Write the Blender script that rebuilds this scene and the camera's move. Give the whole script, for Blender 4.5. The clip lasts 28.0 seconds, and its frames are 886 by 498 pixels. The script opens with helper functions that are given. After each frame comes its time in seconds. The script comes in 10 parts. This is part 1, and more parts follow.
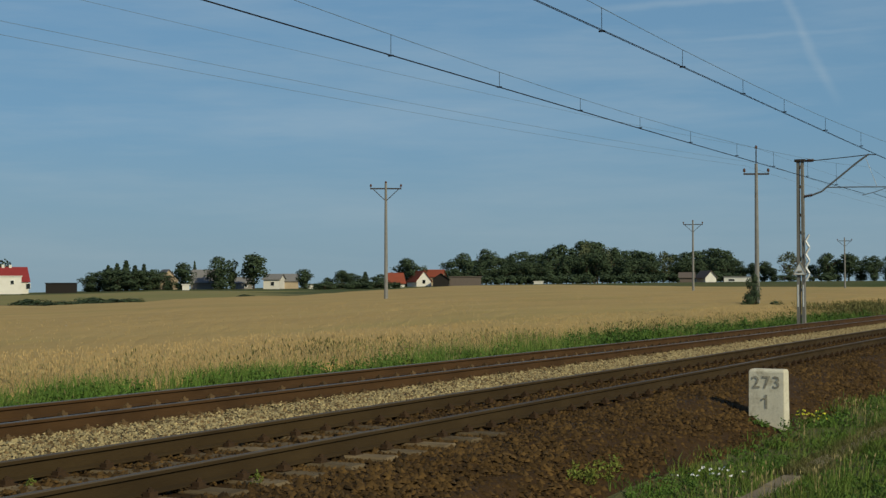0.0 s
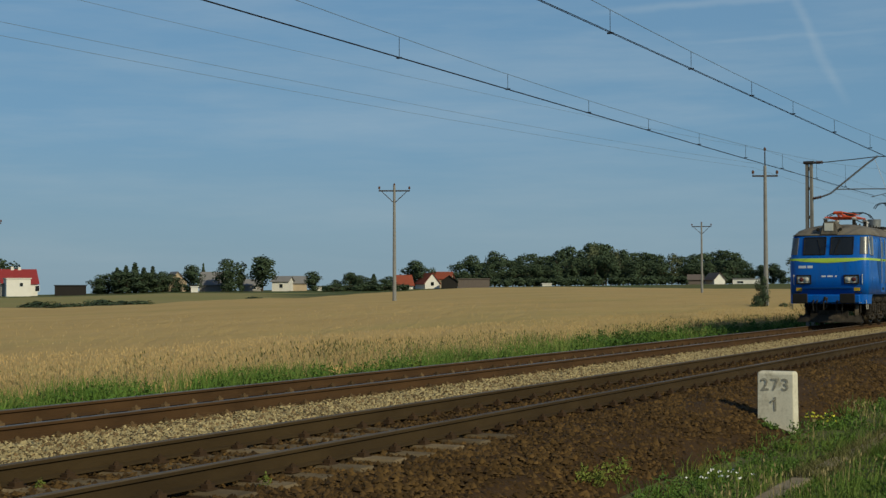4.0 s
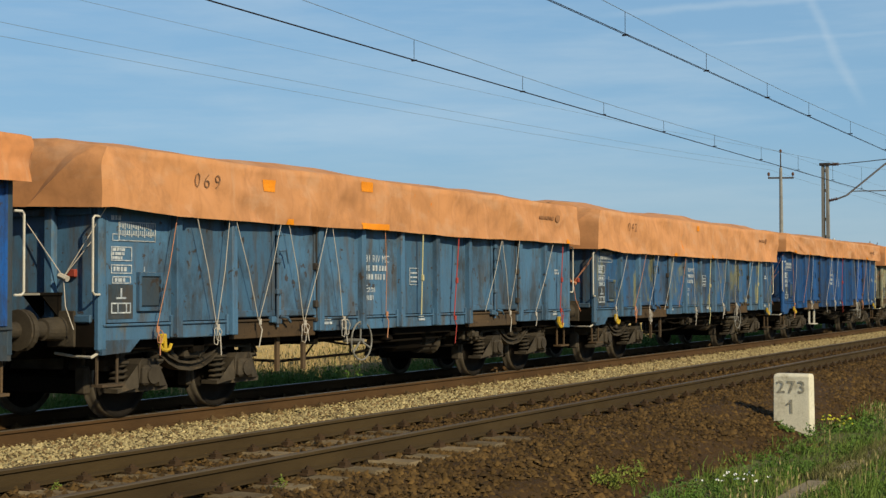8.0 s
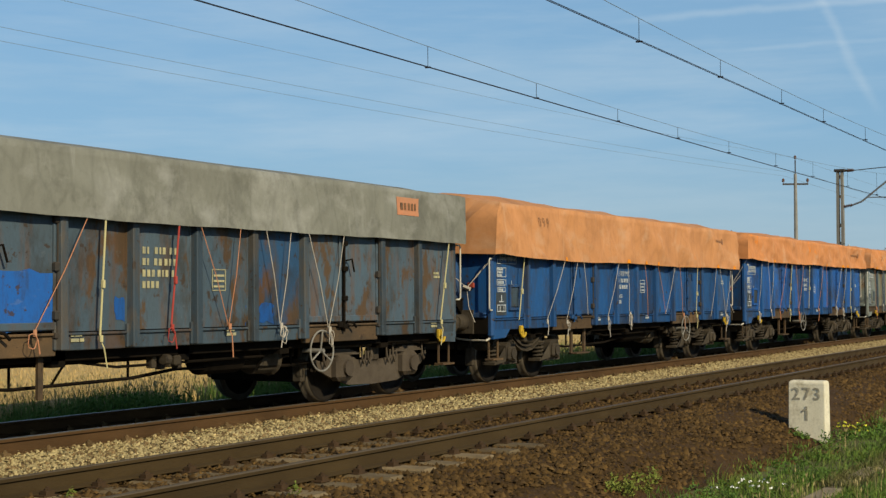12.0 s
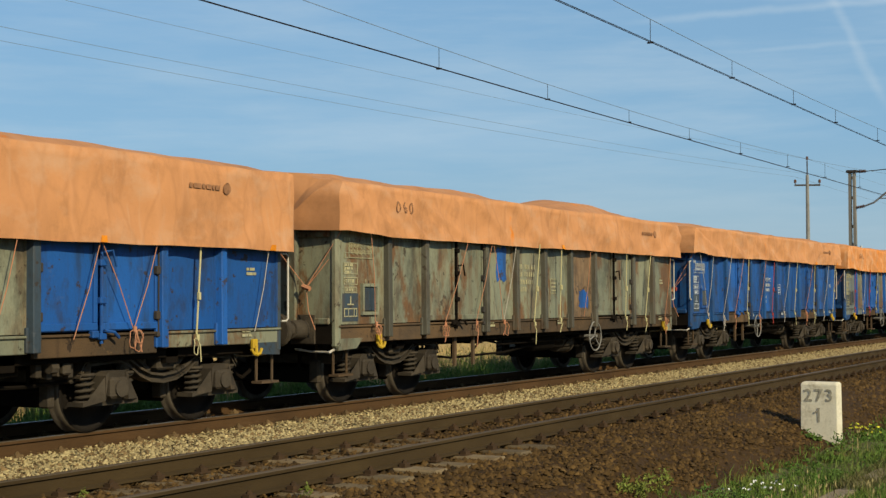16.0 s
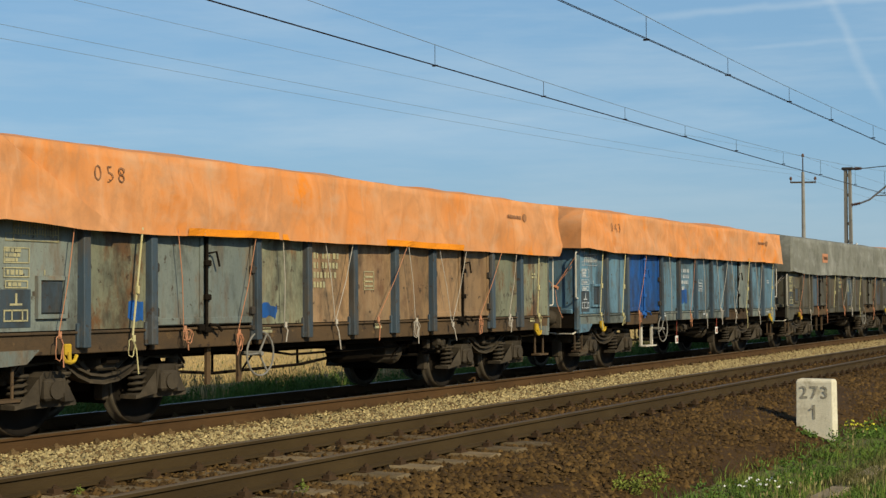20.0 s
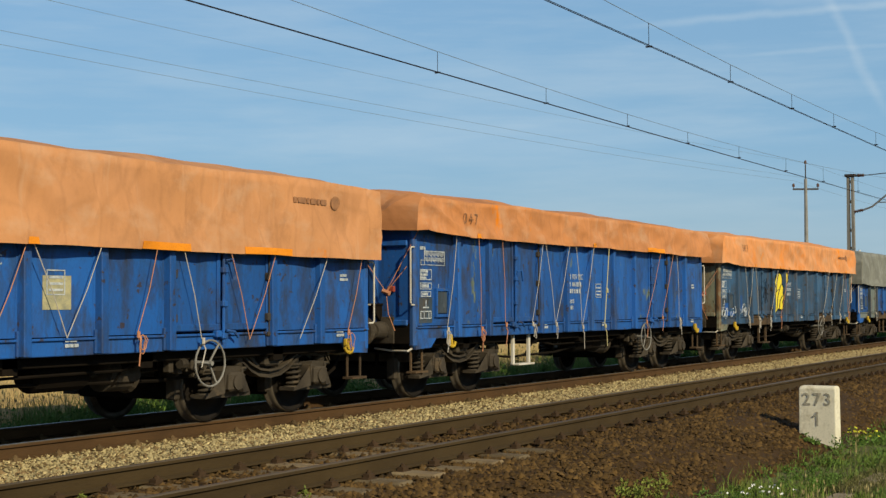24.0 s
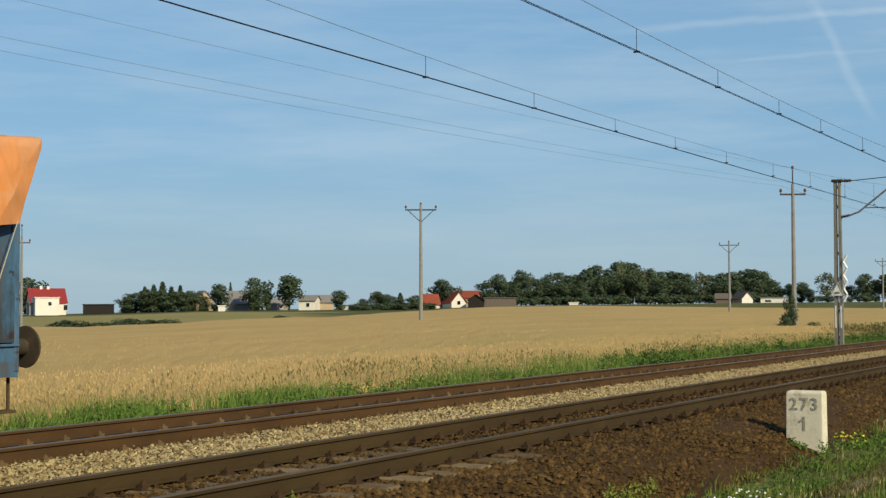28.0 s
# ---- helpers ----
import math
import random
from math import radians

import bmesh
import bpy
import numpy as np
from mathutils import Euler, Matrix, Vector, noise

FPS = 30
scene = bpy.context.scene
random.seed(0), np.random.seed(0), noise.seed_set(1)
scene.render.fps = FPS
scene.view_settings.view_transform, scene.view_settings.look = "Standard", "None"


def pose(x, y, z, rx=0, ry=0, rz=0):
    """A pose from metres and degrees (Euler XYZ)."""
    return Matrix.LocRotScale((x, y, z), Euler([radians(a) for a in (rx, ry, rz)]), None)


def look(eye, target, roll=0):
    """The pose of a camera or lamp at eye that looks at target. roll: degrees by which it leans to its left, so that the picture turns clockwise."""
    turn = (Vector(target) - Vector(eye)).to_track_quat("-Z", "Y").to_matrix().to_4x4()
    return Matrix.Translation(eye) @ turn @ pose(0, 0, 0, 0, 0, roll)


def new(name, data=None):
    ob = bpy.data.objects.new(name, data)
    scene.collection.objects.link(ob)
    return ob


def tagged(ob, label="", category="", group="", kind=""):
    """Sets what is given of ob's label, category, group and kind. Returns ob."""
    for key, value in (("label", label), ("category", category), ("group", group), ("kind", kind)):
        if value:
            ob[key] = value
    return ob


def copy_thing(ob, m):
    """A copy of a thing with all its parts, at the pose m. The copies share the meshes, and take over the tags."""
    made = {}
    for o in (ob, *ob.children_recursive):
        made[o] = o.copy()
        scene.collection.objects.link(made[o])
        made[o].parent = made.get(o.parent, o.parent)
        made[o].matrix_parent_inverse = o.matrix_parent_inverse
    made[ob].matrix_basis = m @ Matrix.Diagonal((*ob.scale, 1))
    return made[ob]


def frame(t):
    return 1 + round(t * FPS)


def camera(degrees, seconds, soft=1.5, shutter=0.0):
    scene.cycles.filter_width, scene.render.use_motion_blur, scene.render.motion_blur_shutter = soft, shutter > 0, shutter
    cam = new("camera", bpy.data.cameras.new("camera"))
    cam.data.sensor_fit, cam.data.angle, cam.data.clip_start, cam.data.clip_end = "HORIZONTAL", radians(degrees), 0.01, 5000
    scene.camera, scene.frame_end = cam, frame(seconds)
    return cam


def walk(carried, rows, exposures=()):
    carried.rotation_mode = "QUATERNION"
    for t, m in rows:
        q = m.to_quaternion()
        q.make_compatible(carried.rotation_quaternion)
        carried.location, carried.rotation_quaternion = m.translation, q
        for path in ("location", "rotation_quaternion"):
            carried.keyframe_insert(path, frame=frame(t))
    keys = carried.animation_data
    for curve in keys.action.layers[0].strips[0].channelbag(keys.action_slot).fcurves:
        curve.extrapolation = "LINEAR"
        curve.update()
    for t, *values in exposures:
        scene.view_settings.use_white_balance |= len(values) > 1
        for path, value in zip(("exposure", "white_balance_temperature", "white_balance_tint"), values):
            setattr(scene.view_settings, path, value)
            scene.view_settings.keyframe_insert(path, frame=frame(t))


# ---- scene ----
# World: X runs along the rails, Y across them towards the field, Z = 0 is the top of the rails.
YN = 7.944          # centre line of the near track
YF = 11.891         # centre line of the far track
EYE = (0.0, 0.0, 1.45)


def aim(yaw, pitch, roll):
    a, e = radians(yaw), radians(pitch)
    d = (math.sin(a) * math.cos(e), math.cos(a) * math.cos(e), math.sin(e))
    return look(EYE, (EYE[0] + d[0], EYE[1] + d[1], EYE[2] + d[2]), roll)


# seconds, heading from +Y towards +X, tilt up, lean
VIEW = [(0, 62.441, 1.553, -0.155), (0.5, 62.438, 1.542, -0.165), (1, 62.401, 1.618, -0.164), (1.5, 62.357, 1.599, -0.17),
        (2, 62.288, 1.589, -0.16), (2.5, 62.207, 1.588, -0.155), (3.5, 62.13, 1.62, -0.16), (4.5, 62.06, 1.66, -0.173), (5, 62.016, 1.687, -0.175),
        (5.5, 61.937, 1.783, -0.18), (6, 61.836, 1.768, -0.175), (6.5, 61.713, 1.769, -0.17), (7, 61.618, 1.73, -0.175),
        (7.5, 61.528, 1.701, -0.19), (8, 61.479, 1.744, -0.205), (8.5, 61.469, 1.838, -0.2), (9, 61.452, 1.811, -0.203),
        (9.5, 61.357, 1.737, -0.213), (10, 61.194, 1.701, -0.222), (10.5, 61.04, 1.777, -0.225), (11, 60.944, 1.802, -0.235),
        (11.5, 60.945, 1.907, -0.24), (12, 60.909, 2.021, -0.237), (12.5, 60.88, 2.047, -0.24), (13.5, 60.7, 2.0, -0.235),
        (14.5, 60.52, 1.947, -0.231), (15, 60.515, 1.984, -0.238), (15.5, 60.536, 1.979, -0.242), (16, 60.446, 2.077, -0.25),
        (16.5, 60.363, 2.209, -0.244), (17, 60.317, 2.12, -0.232), (17.5, 60.317, 2.125, -0.229), (18, 60.376, 1.93, -0.229),
        (18.5, 60.442, 1.924, -0.23), (19, 60.514, 1.915, -0.238), (19.5, 60.574, 1.876, -0.235), (20, 60.615, 1.956, -0.24),
        (20.5, 60.631, 2.165, -0.235), (21, 60.594, 2.276, -0.22), (21.5, 60.546, 2.387, -0.212), (22.5, 60.54, 2.33, -0.215),
        (23.5, 60.545, 2.265, -0.218), (24, 60.511, 2.231, -0.217), (24.5, 60.479, 2.329, -0.21), (25, 60.458, 2.44, -0.205),
        (25.5, 60.464, 2.514, -0.185), (26, 60.542, 2.537, -0.18), (26.5, 60.663, 2.524, -0.18), (27, 60.777, 2.513, -0.188),
        (27.5, 60.896, 2.433, -0.19), (28, 61.009, 2.423, -0.177)]
cam = camera(35.22, 28.0, soft=1.4)
# the clip's camera opens up once the bright engine front has passed
LIGHTEN = [(0, -0.61, 6160, 7), (5.5, -0.62, 6160, 7), (6.05, -0.6, 6160, 7), (6.3, -0.3, 6200, 8), (6.7, -0.05, 6430, 10), (7.2, -0.03, 6500, 10), (9, -0.05, 6500, 10), (28, -0.04, 6500, 10)]
walk(cam, [(t, aim(a, p, r)) for t, a, p, r in VIEW], LIGHTEN)

# ---- light ----
SUN_DIR = Vector((-0.35, -0.78, 0.50)).normalized()
sun = new("sun", bpy.data.lights.new("sun", "SUN"))
sun.data.energy, sun.data.angle, sun.data.color = 5.0, radians(0.53), (1.0, 0.87, 0.585)
sun.rotation_euler = SUN_DIR.to_track_quat("Z", "Y").to_euler()

world = bpy.data.worlds.new("sky")
scene.world = world
world.use_nodes = True
wn, wl = world.node_tree.nodes, world.node_tree.links
wn.clear()
w_out, w_bg, w_sky = wn.new("ShaderNodeOutputWorld"), wn.new("ShaderNodeBackground"), wn.new("ShaderNodeTexSky")
w_sky.sky_type, w_sky.sun_disc = "NISHITA", False
w_sky.sun_elevation = math.asin(SUN_DIR.z)
w_sky.sun_rotation = math.atan2(SUN_DIR.x, SUN_DIR.y)
w_sky.altitude, w_sky.air_density, w_sky.dust_density, w_sky.ozone_density = 100, 1.0, 0.6, 3.0
w_bg.inputs["Strength"].default_value = 0.110
w_co = wn.new("ShaderNodeTexCoord")


def cirrus(scale, squash, turn, lo, hi, detail=6.0):
    """Thin high cloud: a noise drawn out along one heading."""
    mp, nz, rp = wn.new("ShaderNodeMapping"), wn.new("ShaderNodeTexNoise"), wn.new("ShaderNodeMapRange")
    mp.inputs["Rotation"].default_value = (0, 0, radians(turn))
    mp.inputs["Scale"].default_value = squash
    nz.inputs["Scale"].default_value, nz.inputs["Detail"].default_value, nz.inputs["Roughness"].default_value = scale, detail, 0.6
    rp.inputs["From Min"].default_value, rp.inputs["From Max"].default_value = lo, hi
    wl.new(w_co.outputs["Generated"], mp.inputs["Vector"])
    wl.new(mp.outputs["Vector"], nz.inputs["Vector"])
    wl.new(nz.outputs["Fac"], rp.inputs["Value"])
    return rp.outputs["Result"]


def contrail(n, d, wide, amount, a0, a1):
    """A vapour trail: a thin great circle with the normal n, fading along the way d between two cosines."""
    dot, ab, rp = wn.new("ShaderNodeVectorMath"), wn.new("ShaderNodeMath"), wn.new("ShaderNodeMapRange")
    dot.operation, ab.operation = "DOT_PRODUCT", "ABSOLUTE"
    dot.inputs[1].default_value = Vector(n).normalized()
    nz, add = wn.new("ShaderNodeTexNoise"), wn.new("ShaderNodeMath")
    nz.inputs["Scale"].default_value, nz.inputs["Detail"].default_value = 28, 5
    add.operation = "MULTIPLY_ADD"
    add.inputs[1].default_value = wide * 1.8
    wl.new(w_co.outputs["Generated"], nz.inputs["Vector"])
    wl.new(w_co.outputs["Generated"], dot.inputs[0])
    off = wn.new("ShaderNodeMath")
    off.operation, off.inputs[1].default_value = "SUBTRACT", 0.5
    wl.new(nz.outputs["Fac"], off.inputs[0])
    wl.new(off.outputs[0], add.inputs[0])
    wl.new(dot.outputs["Value"], add.inputs[2])
    wl.new(add.outputs[0], ab.inputs[0])
    wl.new(ab.outputs[0], rp.inputs["Value"])
    rp.interpolation_type = "SMOOTHSTEP"
    rp.inputs["From Min"].default_value, rp.inputs["From Max"].default_value = 0.0, wide
    rp.inputs["To Min"].default_value, rp.inputs["To Max"].default_value = amount, 0.0
    d2, r2, mul = wn.new("ShaderNodeVectorMath"), wn.new("ShaderNodeMapRange"), wn.new("ShaderNodeMath")
    d2.operation, mul.operation = "DOT_PRODUCT", "MULTIPLY"
    d2.inputs[1].default_value = Vector(d).normalized()
    wl.new(w_co.outputs["Generated"], d2.inputs[0])
    wl.new(d2.outputs["Value"], r2.inputs["Value"])
    r2.inputs["From Min"].default_value, r2.inputs["From Max"].default_value = a0, a1
    wl.new(rp.outputs["Result"], mul.inputs[0])
    wl.new(r2.outputs["Result"], mul.inputs[1])
    return mul.outputs[0]


def sky_way(az, el):
    a, e = radians(az), radians(el)
    return Vector((math.sin(a) * math.cos(e), math.cos(a) * math.cos(e), math.sin(e)))


def summed(sockets):
    total = sockets[0]
    for s in sockets[1:]:
        m = wn.new("ShaderNodeMath")
        m.operation, m.use_clamp = "ADD", True
        wl.new(total, m.inputs[0])
        wl.new(s, m.inputs[1])
        total = m.outputs[0]
    return total


def scaled(socket, k):
    m = wn.new("ShaderNodeMath")
    m.operation = "MULTIPLY"
    m.inputs[1].default_value = k
    wl.new(socket, m.inputs[0])
    return m.outputs[0]


t1, t2 = sky_way(70.2, 11.3), sky_way(80.6, 11.55)
t3, t4 = sky_way(76.2, 11.6), sky_way(77.9, 8.0)
t5, t6 = sky_way(74.0, 9.9), sky_way(78.0, 10.0)
clouds = summed([scaled(cirrus(3.2, (1.0, 1.0, 9.0), 25, 0.46, 0.8), 0.36),
                 scaled(cirrus(1.3, (1.0, 1.0, 6.0), -20, 0.48, 0.75), 0.25),
                 scaled(cirrus(9.0, (1.0, 1.0, 5.0), 40, 0.52, 0.8, 8.0), 0.12),
                 contrail(t1.cross(t2), (t1 + t2), 0.0042, 0.24, 0.990, 0.998),
                 contrail(t3.cross(t4), (t3 + t4), 0.0055, 0.19, 0.9986, 0.9996),
                 contrail(t5.cross(t6), (t5 + t6), 0.0025, 0.12, 0.997, 0.9993)])
w_mix = wn.new("ShaderNodeMixRGB")
w_mix.inputs["Color2"].default_value = (5.6, 6.6, 7.2, 1)
wl.new(clouds, w_mix.inputs["Fac"])
# thin high haze that evens out the sky near the horizon
w_xyz, w_low, w_veil = wn.new("ShaderNodeSeparateXYZ"), wn.new("ShaderNodeMapRange"), wn.new("ShaderNodeMixRGB")
wl.new(w_co.outputs["Generated"], w_xyz.inputs["Vector"])
wl.new(w_xyz.outputs["Z"], w_low.inputs["Value"])
w_low.inputs["From Min"].default_value, w_low.inputs["From Max"].default_value = 0.15, 0.6
w_low.inputs["To Min"].default_value, w_low.inputs["To Max"].default_value = 0.78, 0.0
w_veil.inputs["Color2"].default_value = (2.3, 4.1, 5.75, 1)
w_dim, w_haze = wn.new("ShaderNodeMapRange"), wn.new("ShaderNodeMixRGB")
w_dim.inputs["From Min"].default_value, w_dim.inputs["From Max"].default_value = -0.01, 0.115
w_dim.inputs["To Min"].default_value, w_dim.inputs["To Max"].default_value = 0.7, 0.0
w_haze.inputs["Color2"].default_value = (3.6, 4.65, 5.1, 1)
wl.new(w_xyz.outputs["Z"], w_dim.inputs["Value"])
w_tint = wn.new("ShaderNodeMixRGB")
w_tint.blend_type = "MULTIPLY"
w_tint.inputs["Fac"].default_value, w_tint.inputs["Color2"].default_value = 1.0, (0.80, 0.97, 1.12, 1)
wl.new(w_sky.outputs["Color"], w_tint.inputs["Color1"])
wl.new(w_low.outputs["Result"], w_veil.inputs["Fac"])
wl.new(w_tint.outputs["Color"], w_veil.inputs["Color1"])
wl.new(w_veil.outputs["Color"], w_mix.inputs["Color1"])
wl.new(w_dim.outputs["Result"], w_haze.inputs["Fac"])
wl.new(w_mix.outputs["Color"], w_haze.inputs["Color1"])
wl.new(w_haze.outputs["Color"], w_bg.inputs["Color"])
wl.new(w_bg.outputs["Background"], w_out.inputs["Surface"])


# ---- materials ----
def mat(name, base, rough=0.7, metal=0.0, second=None, amount=0.5, scale=4.0, detail=6.0, fine=60.0, fine_amount=0.25, bump=0.0, bump_scale=80.0,
        rand=0.0, island=False, third=None, third_lo=0.6, third_hi=0.75, third_scale=1.5, squash=(1, 1, 1), spec=0.16, trans=0.0, runs=None, grime=None, deep=0.02, worn=None):
    """A procedural surface: base and second colour mixed by a coarse noise, a fine grain, an optional third colour in patches."""
    m = bpy.data.materials.new(name)
    m.use_nodes = True
    n, k = m.node_tree.nodes, m.node_tree.links
    b = n["Principled BSDF"]
    b.inputs["Roughness"].default_value, b.inputs["Metallic"].default_value = rough, metal
    b.inputs["Specular IOR Level"].default_value = spec
    co, mp = n.new("ShaderNodeTexCoord"), n.new("ShaderNodeMapping")
    mp.inputs["Scale"].default_value = squash
    info = n.new("ShaderNodeObjectInfo")
    shift = n.new("ShaderNodeVectorMath")
    shift.operation = "MULTIPLY_ADD"
    shift.inputs[1].default_value = (37.0, 11.0, 23.0)
    cr = n.new("ShaderNodeCombineXYZ")
    for i in range(3):
        k.new(info.outputs["Random"], cr.inputs[i])
    k.new(cr.outputs[0], shift.inputs[0])
    k.new(co.outputs["Object"], shift.inputs[2])
    k.new(shift.outputs[0], mp.inputs["Vector"])

    def nz(s, d, r=0.6):
        t = n.new("ShaderNodeTexNoise")
        t.inputs["Scale"].default_value, t.inputs["Detail"].default_value, t.inputs["Roughness"].default_value = s, d, r
        k.new(mp.outputs["Vector"], t.inputs["Vector"])
        return t.outputs["Fac"]

    def ramp(s, lo, hi, to=1.0):
        r = n.new("ShaderNodeMapRange")
        r.inputs["From Min"].default_value, r.inputs["From Max"].default_value, r.inputs["To Max"].default_value = lo, hi, to
        k.new(s, r.inputs["Value"])
        return r.outputs["Result"]

    def mix(a, c, f, mode="MIX"):
        x = n.new("ShaderNodeMixRGB")
        x.blend_type = mode
        for sock, v in (("Color1", a), ("Color2", c)):
            if isinstance(v, tuple):
                x.inputs[sock].default_value = (*v, 1)
            else:
                k.new(v, x.inputs[sock])
        if isinstance(f, float):
            x.inputs["Fac"].default_value = f
        else:
            k.new(f, x.inputs["Fac"])
        return x.outputs["Color"]

    col = mix(base, second or tuple(c * 0.6 for c in base), ramp(nz(scale, detail), 0.35, 0.7, amount))
    if third:
        col = mix(col, third, ramp(nz(third_scale, 8.0, 0.7), third_lo, third_hi))
    if runs:
        mp2 = n.new("ShaderNodeMapping")
        mp2.inputs["Scale"].default_value = (2.4, 2.4, 0.5)
        k.new(shift.outputs[0], mp2.inputs["Vector"])
        t2 = n.new("ShaderNodeTexNoise")
        t2.inputs["Scale"].default_value, t2.inputs["Detail"].default_value, t2.inputs["Roughness"].default_value = 1.6, 7.0, 0.68
        k.new(mp2.outputs["Vector"], t2.inputs["Vector"])
        col = mix(col, runs, ramp(t2.outputs["Fac"], 0.50, 0.64, 0.7))
    if grime:
        col = mix(col, grime, ramp(nz(1.15, 10.0, 0.74), 0.50, 0.63, 0.7))
    if worn:
        # chipped specks, thin drips below them and pale scuffs
        rust, pale = worn
        for squeeze, s, d, lo, hi, to, c in (((1, 1, 1), 7.5, 5.0, 0.625, 0.655, 0.85, rust), ((9, 9, 1.3), 1.0, 6.0, 0.60, 0.72, 0.38, rust), ((1, 1, 1.6), 5.0, 7.0, 0.645, 0.70, 0.45, pale)):
            mp3, t3 = n.new("ShaderNodeMapping"), n.new("ShaderNodeTexNoise")
            mp3.inputs["Scale"].default_value = squeeze
            t3.inputs["Scale"].default_value, t3.inputs["Detail"].default_value, t3.inputs["Roughness"].default_value = s, d, 0.62
            k.new(shift.outputs[0], mp3.inputs["Vector"])
            k.new(mp3.outputs["Vector"], t3.inputs["Vector"])
            col = mix(col, c, ramp(t3.outputs["Fac"], lo, hi, to))
    if fine_amount:
        col = mix(col, (0.02, 0.018, 0.015), ramp(nz(fine, 3.0), 0.5, 0.8, fine_amount))
    if rand:
        hs = n.new("ShaderNodeHueSaturation")
        src = n.new("ShaderNodeNewGeometry").outputs["Random Per Island"] if island else info.outputs["Random"]
        k.new(ramp(src, 0, 1, rand * 2), hs.inputs["Value"])
        hs.inputs["Value"].default_value = 1
        r = hs.inputs["Value"].links[0].from_node
        r.inputs["To Min"].default_value, r.inputs["To Max"].default_value = 1 - rand, 1 + rand
        k.new(col, hs.inputs["Color"])
        col = hs.outputs["Color"]
    k.new(col, b.inputs["Base Color"])
    if bump:
        bp = n.new("ShaderNodeBump")
        bp.inputs["Strength"].default_value, bp.inputs["Distance"].default_value = bump, deep
        k.new(nz(bump_scale, 4.0), bp.inputs["Height"])
        k.new(bp.outputs["Normal"], b.inputs["Normal"])
    rr = ramp(nz(scale * 2, 4.0), 0.3, 0.7)
    rn = rr.node
    rn.inputs["To Min"].default_value, rn.inputs["To Max"].default_value = max(0.05, rough - 0.1), min(1, rough + 0.1)
    k.new(rr, b.inputs["Roughness"])
    if trans:
        b.inputs["Transmission Weight"].default_value = trans
    return m


M = {}
M["ballast_brown"] = mat("ballast_brown", (0.058, 0.031, 0.009), 0.95, second=(0.030, 0.016, 0.005), amount=0.8, scale=1.2, fine=25, fine_amount=0.35, bump=0.9, bump_scale=25)
M["stone_brown"] = mat("stone_brown", (0.096, 0.055, 0.0165), 0.9, second=(0.046, 0.0255, 0.008), amount=0.8, scale=0.8, rand=0.5, island=True, fine_amount=0.25)
# brown ballast again, with the shade under the train put into its colour
M["ballast_shaded"] = mat("ballast_shaded", (0.016, 0.011, 0.006), 0.95, second=(0.008, 0.006, 0.004), amount=0.8, scale=1.2, fine=25, fine_amount=0.5, bump=0.9, bump_scale=25)
M["stone_shaded"] = mat("stone_shaded", (0.018, 0.0114, 0.0054), 0.9, second=(0.0084, 0.0054, 0.003), amount=0.85, scale=0.8, rand=0.5, island=True, fine_amount=0.35)
M["ballast_light"] = mat("ballast_light", (0.27, 0.21, 0.11), 0.95, second=(0.19, 0.145, 0.075), amount=0.8, scale=1.5, fine=25, fine_amount=0.4, bump=0.8, bump_scale=25)
M["stone_light"] = mat("stone_light", (0.435, 0.348, 0.174), 0.95, second=(0.325, 0.253, 0.119), amount=0.8, scale=1.0, rand=0.28, island=True, fine_amount=0.2)
M["stone_tan"] = mat("stone_tan", (0.19, 0.125, 0.055), 0.95, second=(0.12, 0.08, 0.038), amount=0.8, scale=1.0, rand=0.45, island=True, fine_amount=0.2)
M["rail_side"] = mat("rail_side", (0.078, 0.041, 0.0155), 0.88, second=(0.046, 0.025, 0.0105), amount=0.85, scale=3, squash=(0.3, 1, 1), bump=0.3, third=(0.11, 0.065, 0.028), third_lo=0.6, third_hi=0.75, third_scale=1.0)
M["rail_dull"] = mat("rail_dull", (0.0531, 0.0343, 0.013), 0.85, second=(0.03, 0.0189, 0.00748), amount=0.8, scale=3, squash=(0.3, 1, 1), bump=0.3)
M["rail_top_dull"] = mat("rail_top_dull", (0.12, 0.09, 0.055), 0.55, metal=0.35, second=(0.05, 0.036, 0.022), amount=0.8, scale=1.2, squash=(0.08, 1, 1))
M["clip_pale"] = mat("clip_pale", (0.13, 0.085, 0.04), 0.85, second=(0.06, 0.036, 0.017), amount=0.8, scale=8, rand=0.4)
M["rail_top"] = mat("rail_top", (0.20, 0.155, 0.11), 0.42, metal=0.6, second=(0.10, 0.075, 0.05), amount=0.6, scale=2, squash=(0.1, 1, 1))
M["sleeper"] = mat("sleeper", (0.202, 0.151, 0.084), 0.95, second=(0.0756, 0.0504, 0.0252), amount=0.9, scale=2, rand=0.3, bump=0.4)
M["clip"] = mat("clip", (0.04, 0.024, 0.012), 0.85, second=(0.075, 0.042, 0.02), amount=0.7, scale=8)
M["soil"] = mat("soil", (0.21, 0.165, 0.072), 1.0, second=(0.12, 0.125, 0.04), amount=0.9, scale=0.5, fine_amount=0.4, fine=8, bump=0.5, bump_scale=6)
M["meadow"] = mat("meadow", (0.060, 0.084, 0.021), 1.0, second=(0.125, 0.112, 0.045), amount=0.9, scale=0.05, squash=(0.25, 2.0, 1), fine_amount=0.4, fine=9, bump=1.0, bump_scale=30)
M["stubble"] = mat("stubble", (0.25, 0.21, 0.075), 1.0, second=(0.19, 0.19, 0.055), amount=0.8, scale=0.03, fine_amount=0.2, fine=2, bump=0.4, bump_scale=5)
